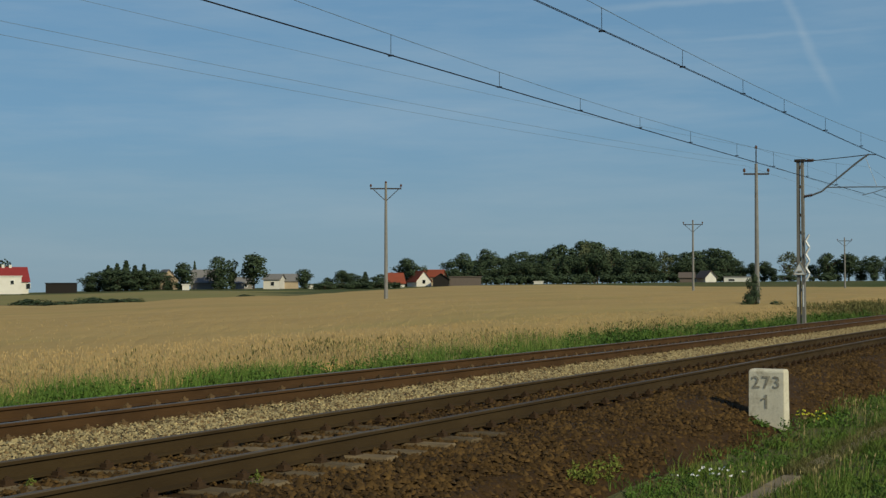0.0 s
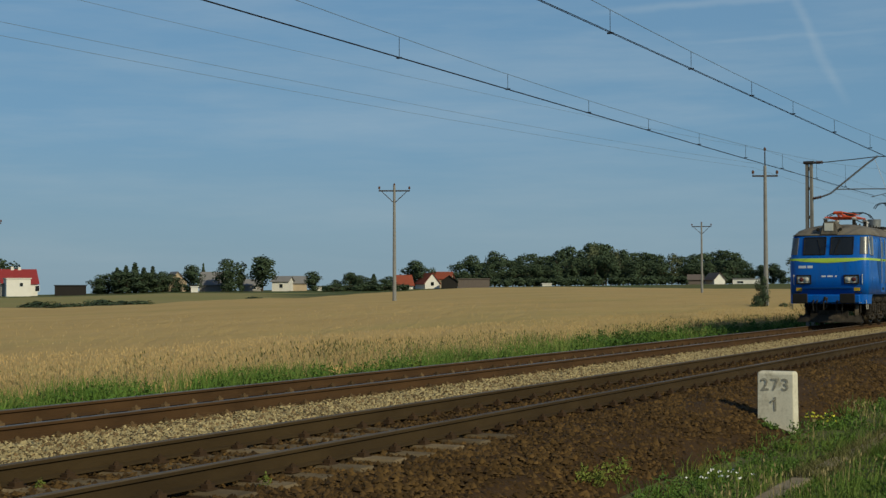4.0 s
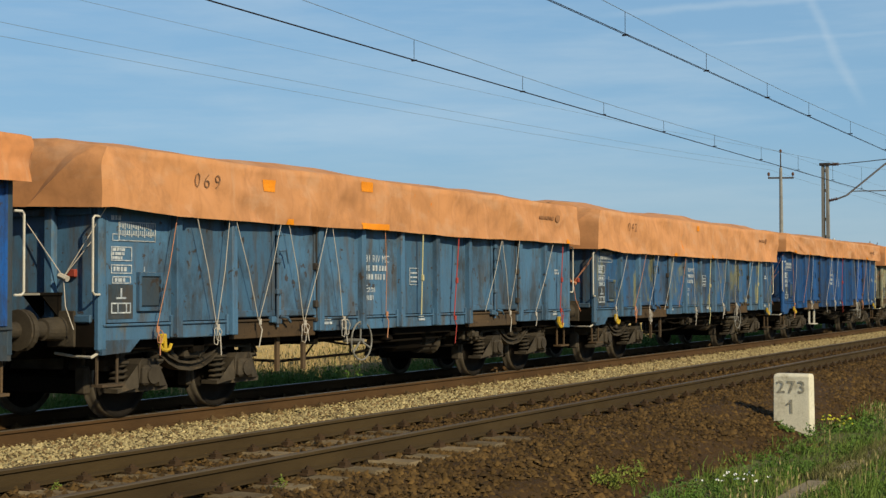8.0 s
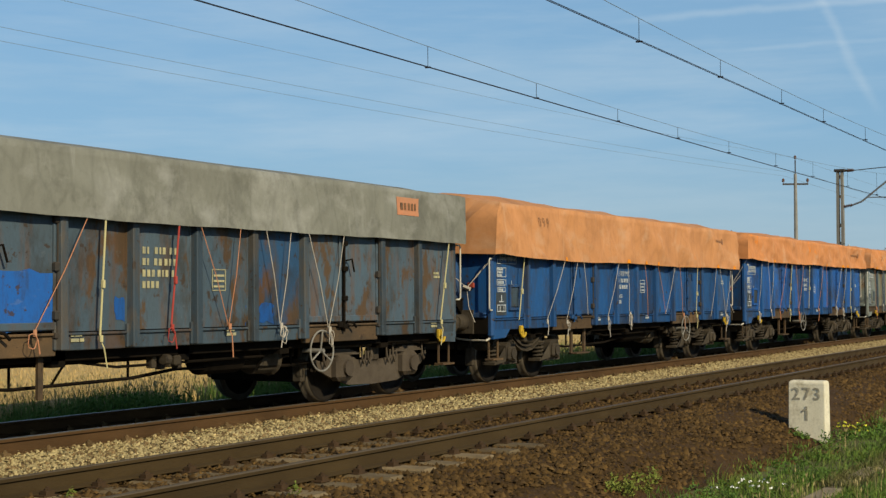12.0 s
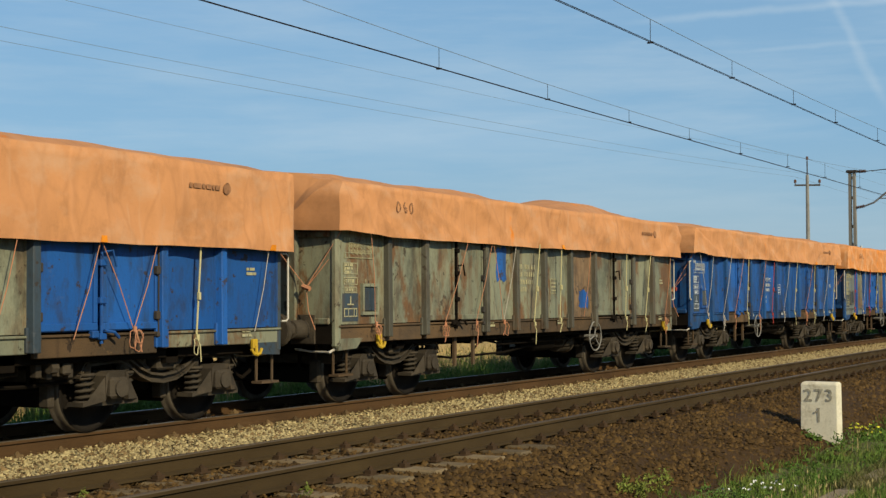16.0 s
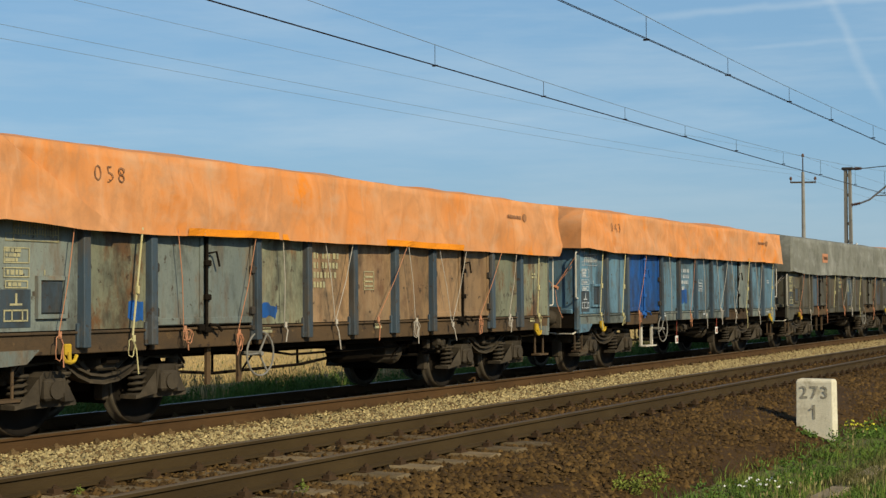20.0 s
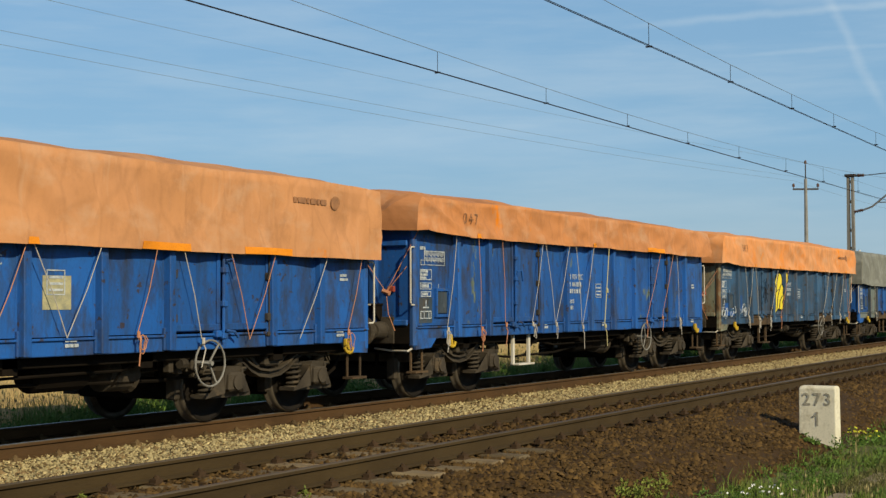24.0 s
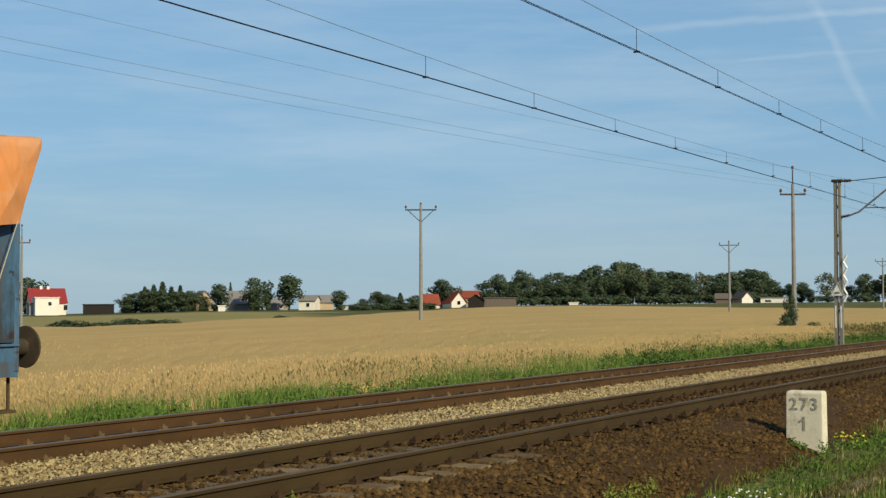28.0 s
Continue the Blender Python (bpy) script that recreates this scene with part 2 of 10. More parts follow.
M["crop"] = mat("crop", (0.445, 0.310, 0.118), 1.0, second=(0.365, 0.255, 0.096), amount=0.8, scale=0.12, fine=7, fine_amount=0.2, bump=0.7, bump_scale=12, third=(0.30, 0.25, 0.085), third_lo=0.5, third_hi=0.8, third_scale=0.05, squash=(0.35, 2.0, 1))
M["wheat"] = mat("wheat", (0.47, 0.340, 0.155), 0.95, second=(0.40, 0.285, 0.13), amount=0.9, scale=0.25, rand=0.10, island=True, fine_amount=0.0, spec=0.05)
M["grass"] = mat("grass", (0.072, 0.136, 0.019), 0.85, second=(0.14, 0.165, 0.036), amount=0.9, scale=0.6, rand=0.4, island=True, fine_amount=0.0, third=(0.17, 0.15, 0.055), third_lo=0.58, third_hi=0.72, third_scale=0.9)
M["grass_tall"] = mat("grass_tall", (0.098, 0.185, 0.028), 0.85, second=(0.150, 0.185, 0.050), amount=0.9, scale=0.35, rand=0.25, island=True, fine_amount=0.0)
M["reed"] = mat("reed", (0.13, 0.115, 0.045), 0.9, second=(0.075, 0.09, 0.025), amount=0.8, scale=0.35, rand=0.3, island=True, fine_amount=0.0)
M["weed"] = mat("weed", (0.046, 0.092, 0.016), 0.8, second=(0.075, 0.128, 0.024), amount=0.8, scale=0.35, rand=0.4, island=True, fine_amount=0.0)
M["weed_leaf"] = mat("weed_leaf", (0.068, 0.132, 0.020), 0.8, second=(0.088, 0.142, 0.030), amount=0.9, scale=0.5, rand=0.25, island=True, fine_amount=0.0)
M["weed_yellow"] = mat("weed_yellow", (0.15, 0.17, 0.03), 0.8, second=(0.085, 0.12, 0.025), amount=0.8, scale=2.0, rand=0.3, island=True, fine_amount=0.0)
M["grass_dry"] = mat("grass_dry", (0.31, 0.25, 0.12), 0.95, second=(0.22, 0.19, 0.085), amount=0.9, scale=0.4, rand=0.15, island=True, fine_amount=0.0, spec=0.05)
# paler and bluer green: the haze of the distance is put into the colour
M["leaf"] = mat("leaf", (0.058, 0.082, 0.044), 0.85, second=(0.044, 0.064, 0.036), amount=0.8, scale=0.25, rand=0.05, island=True, fine_amount=0.0, spec=0.08)
M["leaf_pale"] = mat("leaf_pale", (0.11, 0.125, 0.065), 0.8, second=(0.07, 0.085, 0.045), amount=0.8, scale=0.25, rand=0.25, island=True, fine_amount=0.0)
M["leaf_conifer"] = mat("leaf_conifer", (0.050, 0.072, 0.038), 0.8, second=(0.040, 0.057, 0.032), amount=0.8, scale=0.25, rand=0.25, island=True, fine_amount=0.0)
M["flower"] = mat("flower", (0.52, 0.50, 0.04), 0.7, rand=0.2, island=True, fine_amount=0.0)
M["flower_white"] = mat("flower_white", (0.75, 0.75, 0.7), 0.7, rand=0.1, island=True, fine_amount=0.0)
M["bark"] = mat("bark", (0.09, 0.07, 0.05), 0.95, scale=3, bump=0.5)
M["whitewash"] = mat("whitewash", (0.68, 0.63, 0.49), 0.9, second=(0.60, 0.55, 0.41), amount=0.9, scale=5, fine_amount=0.2, fine=35, bump=0.3, third=(0.34, 0.29, 0.19), third_lo=0.52, third_hi=0.72, third_scale=4.0)
M["kerb"] = mat("kerb", (0.27, 0.22, 0.145), 0.95, second=(0.13, 0.10, 0.06), amount=0.9, scale=2.2, bump=0.4, fine_amount=0.4)
M["ink"] = mat("ink", (0.195, 0.18, 0.135), 0.85, second=(0.51, 0.465, 0.36), amount=0.7, scale=30, fine_amount=0)
M["pole_grey"] = mat("pole_grey", (0.25, 0.245, 0.23), 0.9, second=(0.17, 0.165, 0.15), amount=0.8, scale=3, fine_amount=0.3)
M["mast"] = mat("mast", (0.215, 0.205, 0.18), 0.8, second=(0.14, 0.13, 0.11), amount=0.8, scale=3, squash=(1, 1, 0.3), fine_amount=0.3, third=(0.11, 0.08, 0.055), third_lo=0.64, third_hi=0.78)
M["steel_dark"] = mat("steel_dark", (0.045, 0.042, 0.04), 0.6, metal=0.3, second=(0.08, 0.06, 0.045), amount=0.6, scale=5)
M["galvanised"] = mat("galvanised", (0.28, 0.29, 0.29), 0.5, metal=0.6, second=(0.2, 0.2, 0.2), amount=0.6, scale=5)
M["wire"] = mat("wire", (0.02, 0.02, 0.026), 0.7, metal=0.2, fine_amount=0)
M["wire_pale"] = mat("wire_pale", (0.17, 0.215, 0.25), 0.6, metal=0.2, fine_amount=0)
M["insulator"] = mat("insulator", (0.10, 0.05, 0.03), 0.25, second=(0.14, 0.07, 0.04), scale=8)
M["white_enamel"] = mat("white_enamel", (0.75, 0.75, 0.72), 0.5, second=(0.6, 0.59, 0.55), scale=10, fine_amount=0.1)
M["wall_white"] = mat("wall_white", (0.72, 0.69, 0.62), 0.9, second=(0.6, 0.57, 0.5), scale=0.6, bump=0.1)
M["wall_tan"] = mat("wall_tan", (0.44, 0.35, 0.24), 0.9, second=(0.34, 0.27, 0.19), scale=0.6, bump=0.1)
M["wall_grey"] = mat("wall_grey", (0.28, 0.26, 0.24), 0.9, second=(0.2, 0.19, 0.17), scale=0.6, bump=0.1)
M["roof_red"] = mat("roof_red", (0.26, 0.035, 0.035), 0.75, second=(0.2, 0.03, 0.03), scale=1.0)
M["roof_tile"] = mat("roof_tile", (0.26, 0.065, 0.035), 0.8, second=(0.19, 0.055, 0.03), scale=1.0)
M["roof_grey"] = mat("roof_grey", (0.22, 0.21, 0.2), 0.85, second=(0.15, 0.145, 0.14), scale=1.0)
M["boards_dark"] = mat("boards_dark", (0.02, 0.018, 0.0168), 0.9, second=(0.036, 0.03, 0.024), scale=1.5, squash=(6, 6, 0.5))
M["boards_weathered"] = mat("boards_weathered", (0.15, 0.12, 0.10), 0.9, second=(0.1, 0.08, 0.07), scale=1.5, squash=(6, 6, 0.5))
M["window_glass"] = mat("window_glass", (0.014, 0.016, 0.016), 0.06, spec=0.55, fine_amount=0)


# ---- mesh helpers ----
def quick_mesh(name, v, f, m):
    """A mesh of triangles from arrays."""
    me = bpy.data.meshes.new(name)
    v, f = np.asarray(v, np.float32), np.asarray(f, np.int32)
    me.vertices.add(len(v))
    me.vertices.foreach_set("co", v.ravel())
    me.loops.add(f.size)
    me.loops.foreach_set("vertex_index", f.ravel())
    me.polygons.add(len(f))
    me.polygons.foreach_set("loop_start", np.arange(0, f.size, f.shape[1], dtype=np.int32))
    me.update(calc_edges=True)
    me.materials.append(m)
    return me


def finish(bm, name, m, smooth=False):
    me = bpy.data.meshes.new(name)
    bmesh.ops.recalc_face_normals(bm, faces=bm.faces)
    bm.to_mesh(me)
    bm.free()
    for one in (m if isinstance(m, (list, tuple)) else [m]):
        me.materials.append(one)
    if smooth:
        for p in me.polygons:
            p.use_smooth = True
    return me


def part(name, bm, material, parent, label="", smooth=False):
    """One bmesh as one mesh object under a thing or a part."""
    ob = new(name, finish(bm, name, material, smooth))
    ob.parent = parent
    return tagged(ob, label)


def piece(name, me, parent, at=None, label=""):
    """A part that shares its mesh with others."""
    ob = new(name, me)
    ob.parent = parent
    if at is not None:
        ob.matrix_basis = at
    return tagged(ob, label)


def thing(name, label, category, group="", kind=""):
    return tagged(new(name), label, category, group, kind)


def box(bm, x0, x1, y0, y1, z0, z1, bevel=0.0, slot=0):
    vs = [bm.verts.new((x, y, z)) for x in (x0, x1) for y in (y0, y1) for z in (z0, z1)]
    fs = [bm.faces.new([vs[i] for i in q]) for q in ((0, 1, 3, 2), (4, 6, 7, 5), (0, 4, 5, 1), (2, 3, 7, 6), (0, 2, 6, 4), (1, 5, 7, 3))]
    for f in fs:
        f.material_index = slot
    if bevel:
        es = list({e for f in fs for e in f.edges})
        bmesh.ops.bevel(bm, geom=es, offset=bevel, segments=1, affect="EDGES", clamp_overlap=True)
    return bm


def rod(bm, a, b, r, n=8, r2=None, caps=True):
    """A straight round bar from a to b."""
    a, b = Vector(a), Vector(b)
    q = (b - a).to_track_quat("Z", "Y")
    r2 = r if r2 is None else r2
    ring = [[bm.verts.new(p + q @ Vector((rr * math.cos(i * math.tau / n), rr * math.sin(i * math.tau / n), 0))) for i in range(n)] for p, rr in ((a, r), (b, r2))]
    for i in range(n):
        bm.faces.new((ring[0][i], ring[0][(i + 1) % n], ring[1][(i + 1) % n], ring[1][i]))
    if caps:
        bm.faces.new(ring[0][::-1])
        bm.faces.new(ring[1])
    return bm


def pipe(bm, pts, r, n=6):
    """A bent bar through the points."""
    pts = [Vector(p) for p in pts]
    rings = []
    for i, p in enumerate(pts):
        d = (pts[min(i + 1, len(pts) - 1)] - pts[max(i - 1, 0)]).normalized()
        q = d.to_track_quat("Z", "Y")
        rings.append([bm.verts.new(p + q @ Vector((r * math.cos(k * math.tau / n), r * math.sin(k * math.tau / n), 0))) for k in range(n)])
    for a, b in zip(rings, rings[1:]):
        s = min(range(n), key=lambda o: sum((a[k].co - b[(k + o) % n].co).length for k in range(n)))
        for k in range(n):
            bm.faces.new((a[k], a[(k + 1) % n], b[(k + 1 + s) % n], b[(k + s) % n]))
    bm.faces.new(rings[0][::-1])
    bm.faces.new(rings[-1])
    return bm


def lathe(bm, profile, centre, axis="y", n=20):
    """A turned shape: (along, radius) pairs about an axis."""
    c = Vector(centre)
    rings = []
    for s, r in profile:
        ring = []
        for i in range(n):
            a = i * math.tau / n
            u, w = r * math.cos(a), r * math.sin(a)
            o = {"x": (s, u, w), "y": (u, s, w), "z": (u, w, s)}[axis]
            ring.append(bm.verts.new(c + Vector(o)))
        rings.append(ring)
    for a, b in zip(rings, rings[1:]):
        for i in range(n):
            bm.faces.new((a[i], a[(i + 1) % n], b[(i + 1) % n], b[i]))
    bm.faces.new(rings[0])
    bm.faces.new(rings[-1][::-1])
    return bm


def extrude_profile(bm, prof, x0, x1, slots=None):
    """A closed outline in (y, z) drawn out along x."""
    a = [bm.verts.new((x0, y, z)) for y, z in prof]
    b = [bm.verts.new((x1, y, z)) for y, z in prof]
    n = len(prof)
    for i in range(n):
        f = bm.faces.new((a[i], a[(i + 1) % n], b[(i + 1) % n], b[i]))
        if slots:
            f.material_index = slots[i]
    bm.faces.new(a[::-1])
    bm.faces.new(b)
    return bm


def lettering(text, size, m, name="lettering", thick=0.003, bold=0.0, spread=1.0):
    """Flat letters as a mesh, standing in the XZ plane and read from -Y, centred."""
    cu = bpy.data.curves.new(name, "FONT")
    cu.body, cu.size, cu.extrude, cu.align_x, cu.align_y = text, size, thick, "CENTER", "CENTER"
    cu.resolution_u, cu.offset, cu.space_character = 2, bold, spread
    ob = bpy.data.objects.new(name, cu)
    me = bpy.data.meshes.new_from_object(ob)
    bpy.data.objects.remove(ob)
    bpy.data.curves.remove(cu)
    me.transform(Matrix.Rotation(radians(90), 4, "X"))
    me.materials.clear()
    me.materials.append(m)
    me.name = name
    return me


# ---- ground ----
AZ = [0, 46.5, 50.6, 52.2, 54.5, 56.8, 59.1, 60.5, 63, 67.1, 72.8, 77.2, 90]
EDGE_R = [140, 140, 150, 160, 175, 185, 230, 260, 310, 330, 330, 330, 330]      # how far the wheat reaches on each heading
EDGE_Z = [-0.2, -0.2, 0.05, 0.25, 0.37, 0.41, 0.88, 1.09, 1.73, 1.95, 1.42, 1.22, 1.2]  # height of its ears there
FAR_E = [-0.0036, -0.0036, -0.0012, -0.0011, -0.001, -0.0008, -0.0003, 0, 0.0013, 0.0019, 0.0028, 0.0033, 0.0033]
CROP = 0.52


def profile(y):
    return float(np.interp(y, [-8, 0, 2.6, 3.6, 4.2, 4.95, 5.3, 5.55, 6.2, 6.6, 13.3, 13.7, 14.6, 15.5, 16.5],
                           [-0.35, -0.4, -0.62, -0.75, -0.74, -0.68, -0.55, -0.42, -0.24, -0.22, -0.22, -0.29, -0.80, -0.86, -0.60]))


def ears(x, y):
    """Height of the wheat's ears."""
    az, r = math.degrees(math.atan2(x, y)), math.hypot(x, y)
    az = min(max(az, 0), 90)
    rb, zb = float(np.interp(az, AZ, EDGE_R)), float(np.interp(az, AZ, EDGE_Z))
    if r < rb:
        return -0.08 + (zb + 0.08) * max(0, r - 20) / (rb - 20)
    far = 1.45 + 350 * float(np.interp(az, AZ, FAR_E)) + CROP
    return zb + (far - zb) * min(1, (r - rb) / max(10, 350 - rb)) + max(0, r - 350) * float(np.interp(az, AZ, FAR_E))


def ground_z(x, y):
    p = profile(y)
    if y <= 16.5 or x < -150:
        return p
    s = min(1.0, (y - 16.5) / 12)
    return p + (ears(x, y) - CROP - p) * s * s * (3 - 2 * s)


def ground():
    xs = sorted({*np.linspace(-2800, -100, 9), *np.linspace(-100, 0, 9), *np.arange(0, 60, 1.5), *np.arange(60, 160, 5), *np.arange(160, 480, 16), *np.linspace(480, 4500, 16)})
    ys = sorted({*np.linspace(-2500, -20, 8), -8, 0, 1.5, 2.6, 3.2, 3.6, 3.9, 4.2, 4.7, 5.0, 5.3, 5.6, 5.9, 6.2, 6.6, 7.2, 8.0, 8.8, 9.5, 10.2, 11, 12, 12.8, 13.3, 13.7, 14.2, 14.6, 15.5, 16.5,
                 *np.arange(18, 40, 3), *np.arange(40, 480, 14), *np.linspace(480, 4500, 16)})
    v, f, slot = [], [], []
    for x in xs:
        for y in ys:
            near = 4.2 < y < 6.3 and 0 < x < 60
            v.append((x, y, ground_z(x, y) + (random.uniform(-0.035, 0.035) if near else 0)))
    n = len(ys)
    for i in range(len(xs) - 1):
        for j in range(n - 1):
            f.append((i * n + j, (i + 1) * n + j, (i + 1) * n + j + 1, i * n + j + 1))
            y, x = (ys[j] + ys[j + 1]) / 2, (xs[i] + xs[i + 1]) / 2
            az, r = math.degrees(math.atan2(x, y)), math.hypot(x, y)
            if y < 5.1:
                s = 2
            elif y < 9.3:
                s = 0
            elif y < 13.5:
                s = 1 if y < 11.2 else 5
            elif y < 16.5 or x < 0:
                s = 2
            else:
                s = 3 if az < 56 and 170 < r < 300 else 2 if r > 200 else 4
            slot.append(s)
    me = bpy.data.meshes.new("ground")
    me.from_pydata(v, [], f)
    for m in ("ballast_brown", "ballast_light", "meadow", "stubble", "soil", "ballast_shaded"):
        me.materials.append(M[m])
    me.polygons.foreach_set("material_index", slot)
    return tagged(new("ground", me), "flat farmland with a railway bed of crushed stone", "ground", kind="structure")


ground()


# ---- tracks ----
RAIL = [(-0.075, -0.172), (0.075, -0.172), (0.075, -0.160), (0.012, -0.142), (0.009, -0.045), (0.036, -0.035), (0.036, -0.008),
        (0.026, 0.0), (-0.026, 0.0), (-0.036, -0.008), (-0.036, -0.035), (-0.009, -0.045), (-0.012, -0.142), (-0.075, -0.160)]
RAIL_SLOT = [0, 0, 0, 0, 0, 0, 1, 1, 1, 0, 0, 0, 0, 0]


def sleeper_mesh():
    bm = bmesh.new()
    box(bm, -0.13, 0.13, -1.3, 1.3, -0.36, -0.185, 0.02)
    return finish(bm, "sleeper", M["sleeper"])


def clip_mesh(m):
    """Rail fastening: ribbed plate, two clamps and bolts."""
    bm = bmesh.new()
    box(bm, -0.08, 0.08, -0.17, 0.17, -0.187, -0.172)
    for s in (-1, 1):
        box(bm, -0.05, 0.05, s * 0.125 - 0.035, s * 0.125 + 0.035, -0.172, -0.135)
        rod(bm, (0, s * 0.125, -0.14), (0, s * 0.125, -0.105), 0.015, 6)
        rod(bm, (0, s * 0.125, -0.138), (0, s * 0.125, -0.118), 0.028, 6)
    return finish(bm, "rail_clip", m)


def track(name, yc, label, first, count, side, top, clip):
    t = tagged(new(name), label, "railway track", kind="structure")
    for s in (-0.7525, 0.7525):
        bm = bmesh.new()
        extrude_profile(bm, [(yc + s + y, z) for y, z in RAIL], -150, 1500, RAIL_SLOT)
        part("rail", bm, [M[side], M[top]], t, "rusty steel rail with a polished running surface")
    sm, cm = sleeper_mesh(), clip_mesh(M[clip])
    for i in range(count):
        x = first + 0.615 * i
        j = random.uniform(-0.015, 0.015)
        piece("sleeper", sm, t, pose(x, yc, random.uniform(-0.012, 0.008) - (0.045 if x > 14.5 else 0), 0, 0, j * 40))
        for s in (-0.7525, 0.7525):
            piece("rail_clip", cm, t, pose(x, yc + s, 0))
    bm = bmesh.new()
    for i in range(120):
        x = first + 0.615 * (count + i)
        box(bm, x - 0.13, x + 0.13, yc - 1.3, yc + 1.3, -0.36, -0.185)
    tagged(part("sleepers_beyond", bm, M["sleeper"], t), kind="stuff")
    return t


track("track_near", YN, "rusty railway track on concrete sleepers in brown ballast", 6.15, 86, "rail_dull", "rail_top_dull", "clip")
track("track_far", YF, "railway track with rust-red rails beside pale ballast", 8.0, 86, "rail_side", "rail_top", "clip_pale")


def stones(name, n, x0, x1, y0, y1, size, m, label, lift=0.0, bias=1.6, edge=0.0, bare=False):
    """Crushed stone: many small uneven lumps in one mesh."""
    u = np.random.rand(n) ** bias
    x, y = x0 + (x1 - x0) * u, y0 + (y1 - y0) * np.random.rand(n)
    if edge:
        y += edge * np.sin(x * 0.9) * np.sin(x * 0.37 + 1)
    if bare:
        off = np.abs((x - 6.15 + 0.3075) % 0.615 - 0.3075)
        keep = ~((y > 6.62) & (off < 0.12) & (x < 15.5) & (np.random.rand(n) < 0.7))
        x, y, n = x[keep], y[keep], int(keep.sum())
    z = np.array([profile(b) for b in y]) + lift + np.random.uniform(-0.02, 0.02, n)
    rim = np.array([(1, 0, -0.25), (0, 1, -0.25), (-1, 0, -0.25), (0, -1, -0.25), (0, 0, 0.62)], float)
    tri = np.array([(0, 1, 4), (1, 2, 4), (2, 3, 4), (3, 0, 4)])
    v = rim[None] * np.random.uniform(0.6, 1.1, (n, 5, 1)) + np.random.uniform(-0.28, 0.28, (n, 5, 3))
    v[:, 4, :2] += np.random.uniform(-0.5, 0.5, (n, 2))
    a = np.random.uniform(0, math.tau, n)
    c, d = np.cos(a)[:, None], np.sin(a)[:, None]
    v = np.stack([v[:, :, 0] * c - v[:, :, 1] * d, v[:, :, 0] * d + v[:, :, 1] * c, v[:, :, 2]], 2)
    v *= (size * (0.45 + 1.1 * np.random.rand(n) ** 1.8))[:, None, None]
    v += np.stack([x, y, z], 1)[:, None, :]
    f = tri[None] + (np.arange(n) * 5)[:, None, None]
    return tagged(new(name, quick_mesh(name, v.reshape(-1, 3), f.reshape(-1, 3), m)), label, "ballast", kind="stuff")


stones("ballast_shoulder", 56000, 7, 75, 4.8, 7.1, 0.040, M["stone_brown"], "brown crushed-stone ballast sloping down beside the track", 0.0, 1.7, 0.2, True)
stones("ballast_near_track", 22000, 5, 75, 7.1, 9.0, 0.036, M["stone_brown"], "brown ballast between the rails of the near track", 0.022, 1.7)
stones("ballast_between_tracks", 60000, 7, 95, 9.05, 11.15, 0.024, M["stone_light"], "pale yellowish crushed stone between the two tracks", 0.045, 1.7)
stones("ballast_rusty", 15000, 7, 90, 9.05, 11.2, 0.027, M["stone_tan"], "rust-stained stones among the pale ballast", 0.05, 1.7)
# these stones carry the train's shade in their colour
stones("ballast_far_track", 9000, 7, 75, 11.2, 13.5, 0.036, M["stone_shaded"], "ballast under the far track, coloured dark for the train's shade", 0.012, 1.7)


def blades(name, xy, zs, h, w, m, label, category="grass", lean=0.35, head=None):
    """Many bent blades in one mesh; head: size of an ear at the tip."""
    n = len(xy)
    a = np.random.rand(n) * math.tau
    d = np.stack([np.cos(a), np.sin(a), np.zeros(n)], 1)
    side = np.stack([-np.sin(a + 0.8), np.cos(a + 0.8), np.zeros(n)], 1)
    h = h * np.random.uniform(0.6, 1.15, n)
    ln = lean * h * np.random.uniform(0.1, 1.0, n)
    base = np.column_stack([xy, zs])
    mid = base + np.array([0, 0, 1]) * (h * 0.55)[:, None] + d * (ln * 0.3)[:, None]
    tip = base + np.array([0, 0, 1]) * h[:, None] + d * ln[:, None]
    ww = (w * np.random.uniform(0.6, 1.2, n))[:, None] * side
    v = np.stack([base - ww, base + ww, mid - ww * 0.7, mid + ww * 0.7, tip], 1)
    tri = np.array([(0, 1, 3), (0, 3, 2), (2, 3, 4)])
    k = 5
    if head:
        up = (tip - mid) / np.linalg.norm(tip - mid, axis=1)[:, None]
        e0, e2 = tip - up * head * 0.3, tip + up * head
        em = tip + up * head * 0.3
        hw = side * head * 0.17
        v = np.concatenate([v, np.stack([e0, em - hw, em + hw, e2], 1)], 1)
        tri = np.concatenate([tri, np.array([(5, 7, 6), (6, 7, 8)])])
        k = 9
    f = tri[None] + (np.arange(n) * k)[:, None, None]
    return tagged(new(name, quick_mesh(name, v.reshape(-1, 3), f.reshape(-1, 3), m)), label, category, kind="stuff")


def scatter(n, x0, x1, y0, y1, bias=1.7, clump=0.0, clumps=200):
    x, y = x0 + (x1 - x0) * np.random.rand(n) ** bias, y0 + (y1 - y0) * np.random.rand(n)
    if clump:
        cx, cy = x0 + (x1 - x0) * np.random.rand(clumps) ** bias, y0 + (y1 - y0) * np.random.rand(clumps)
        i = np.random.randint(0, clumps, n)
        x, y = cx[i] + np.random.normal(0, clump, n), cy[i] + np.random.normal(0, clump * 0.8, n)
    return np.column_stack([x, y])


def heights(xy):
    return np.array([ground_z(a, b) for a, b in xy])


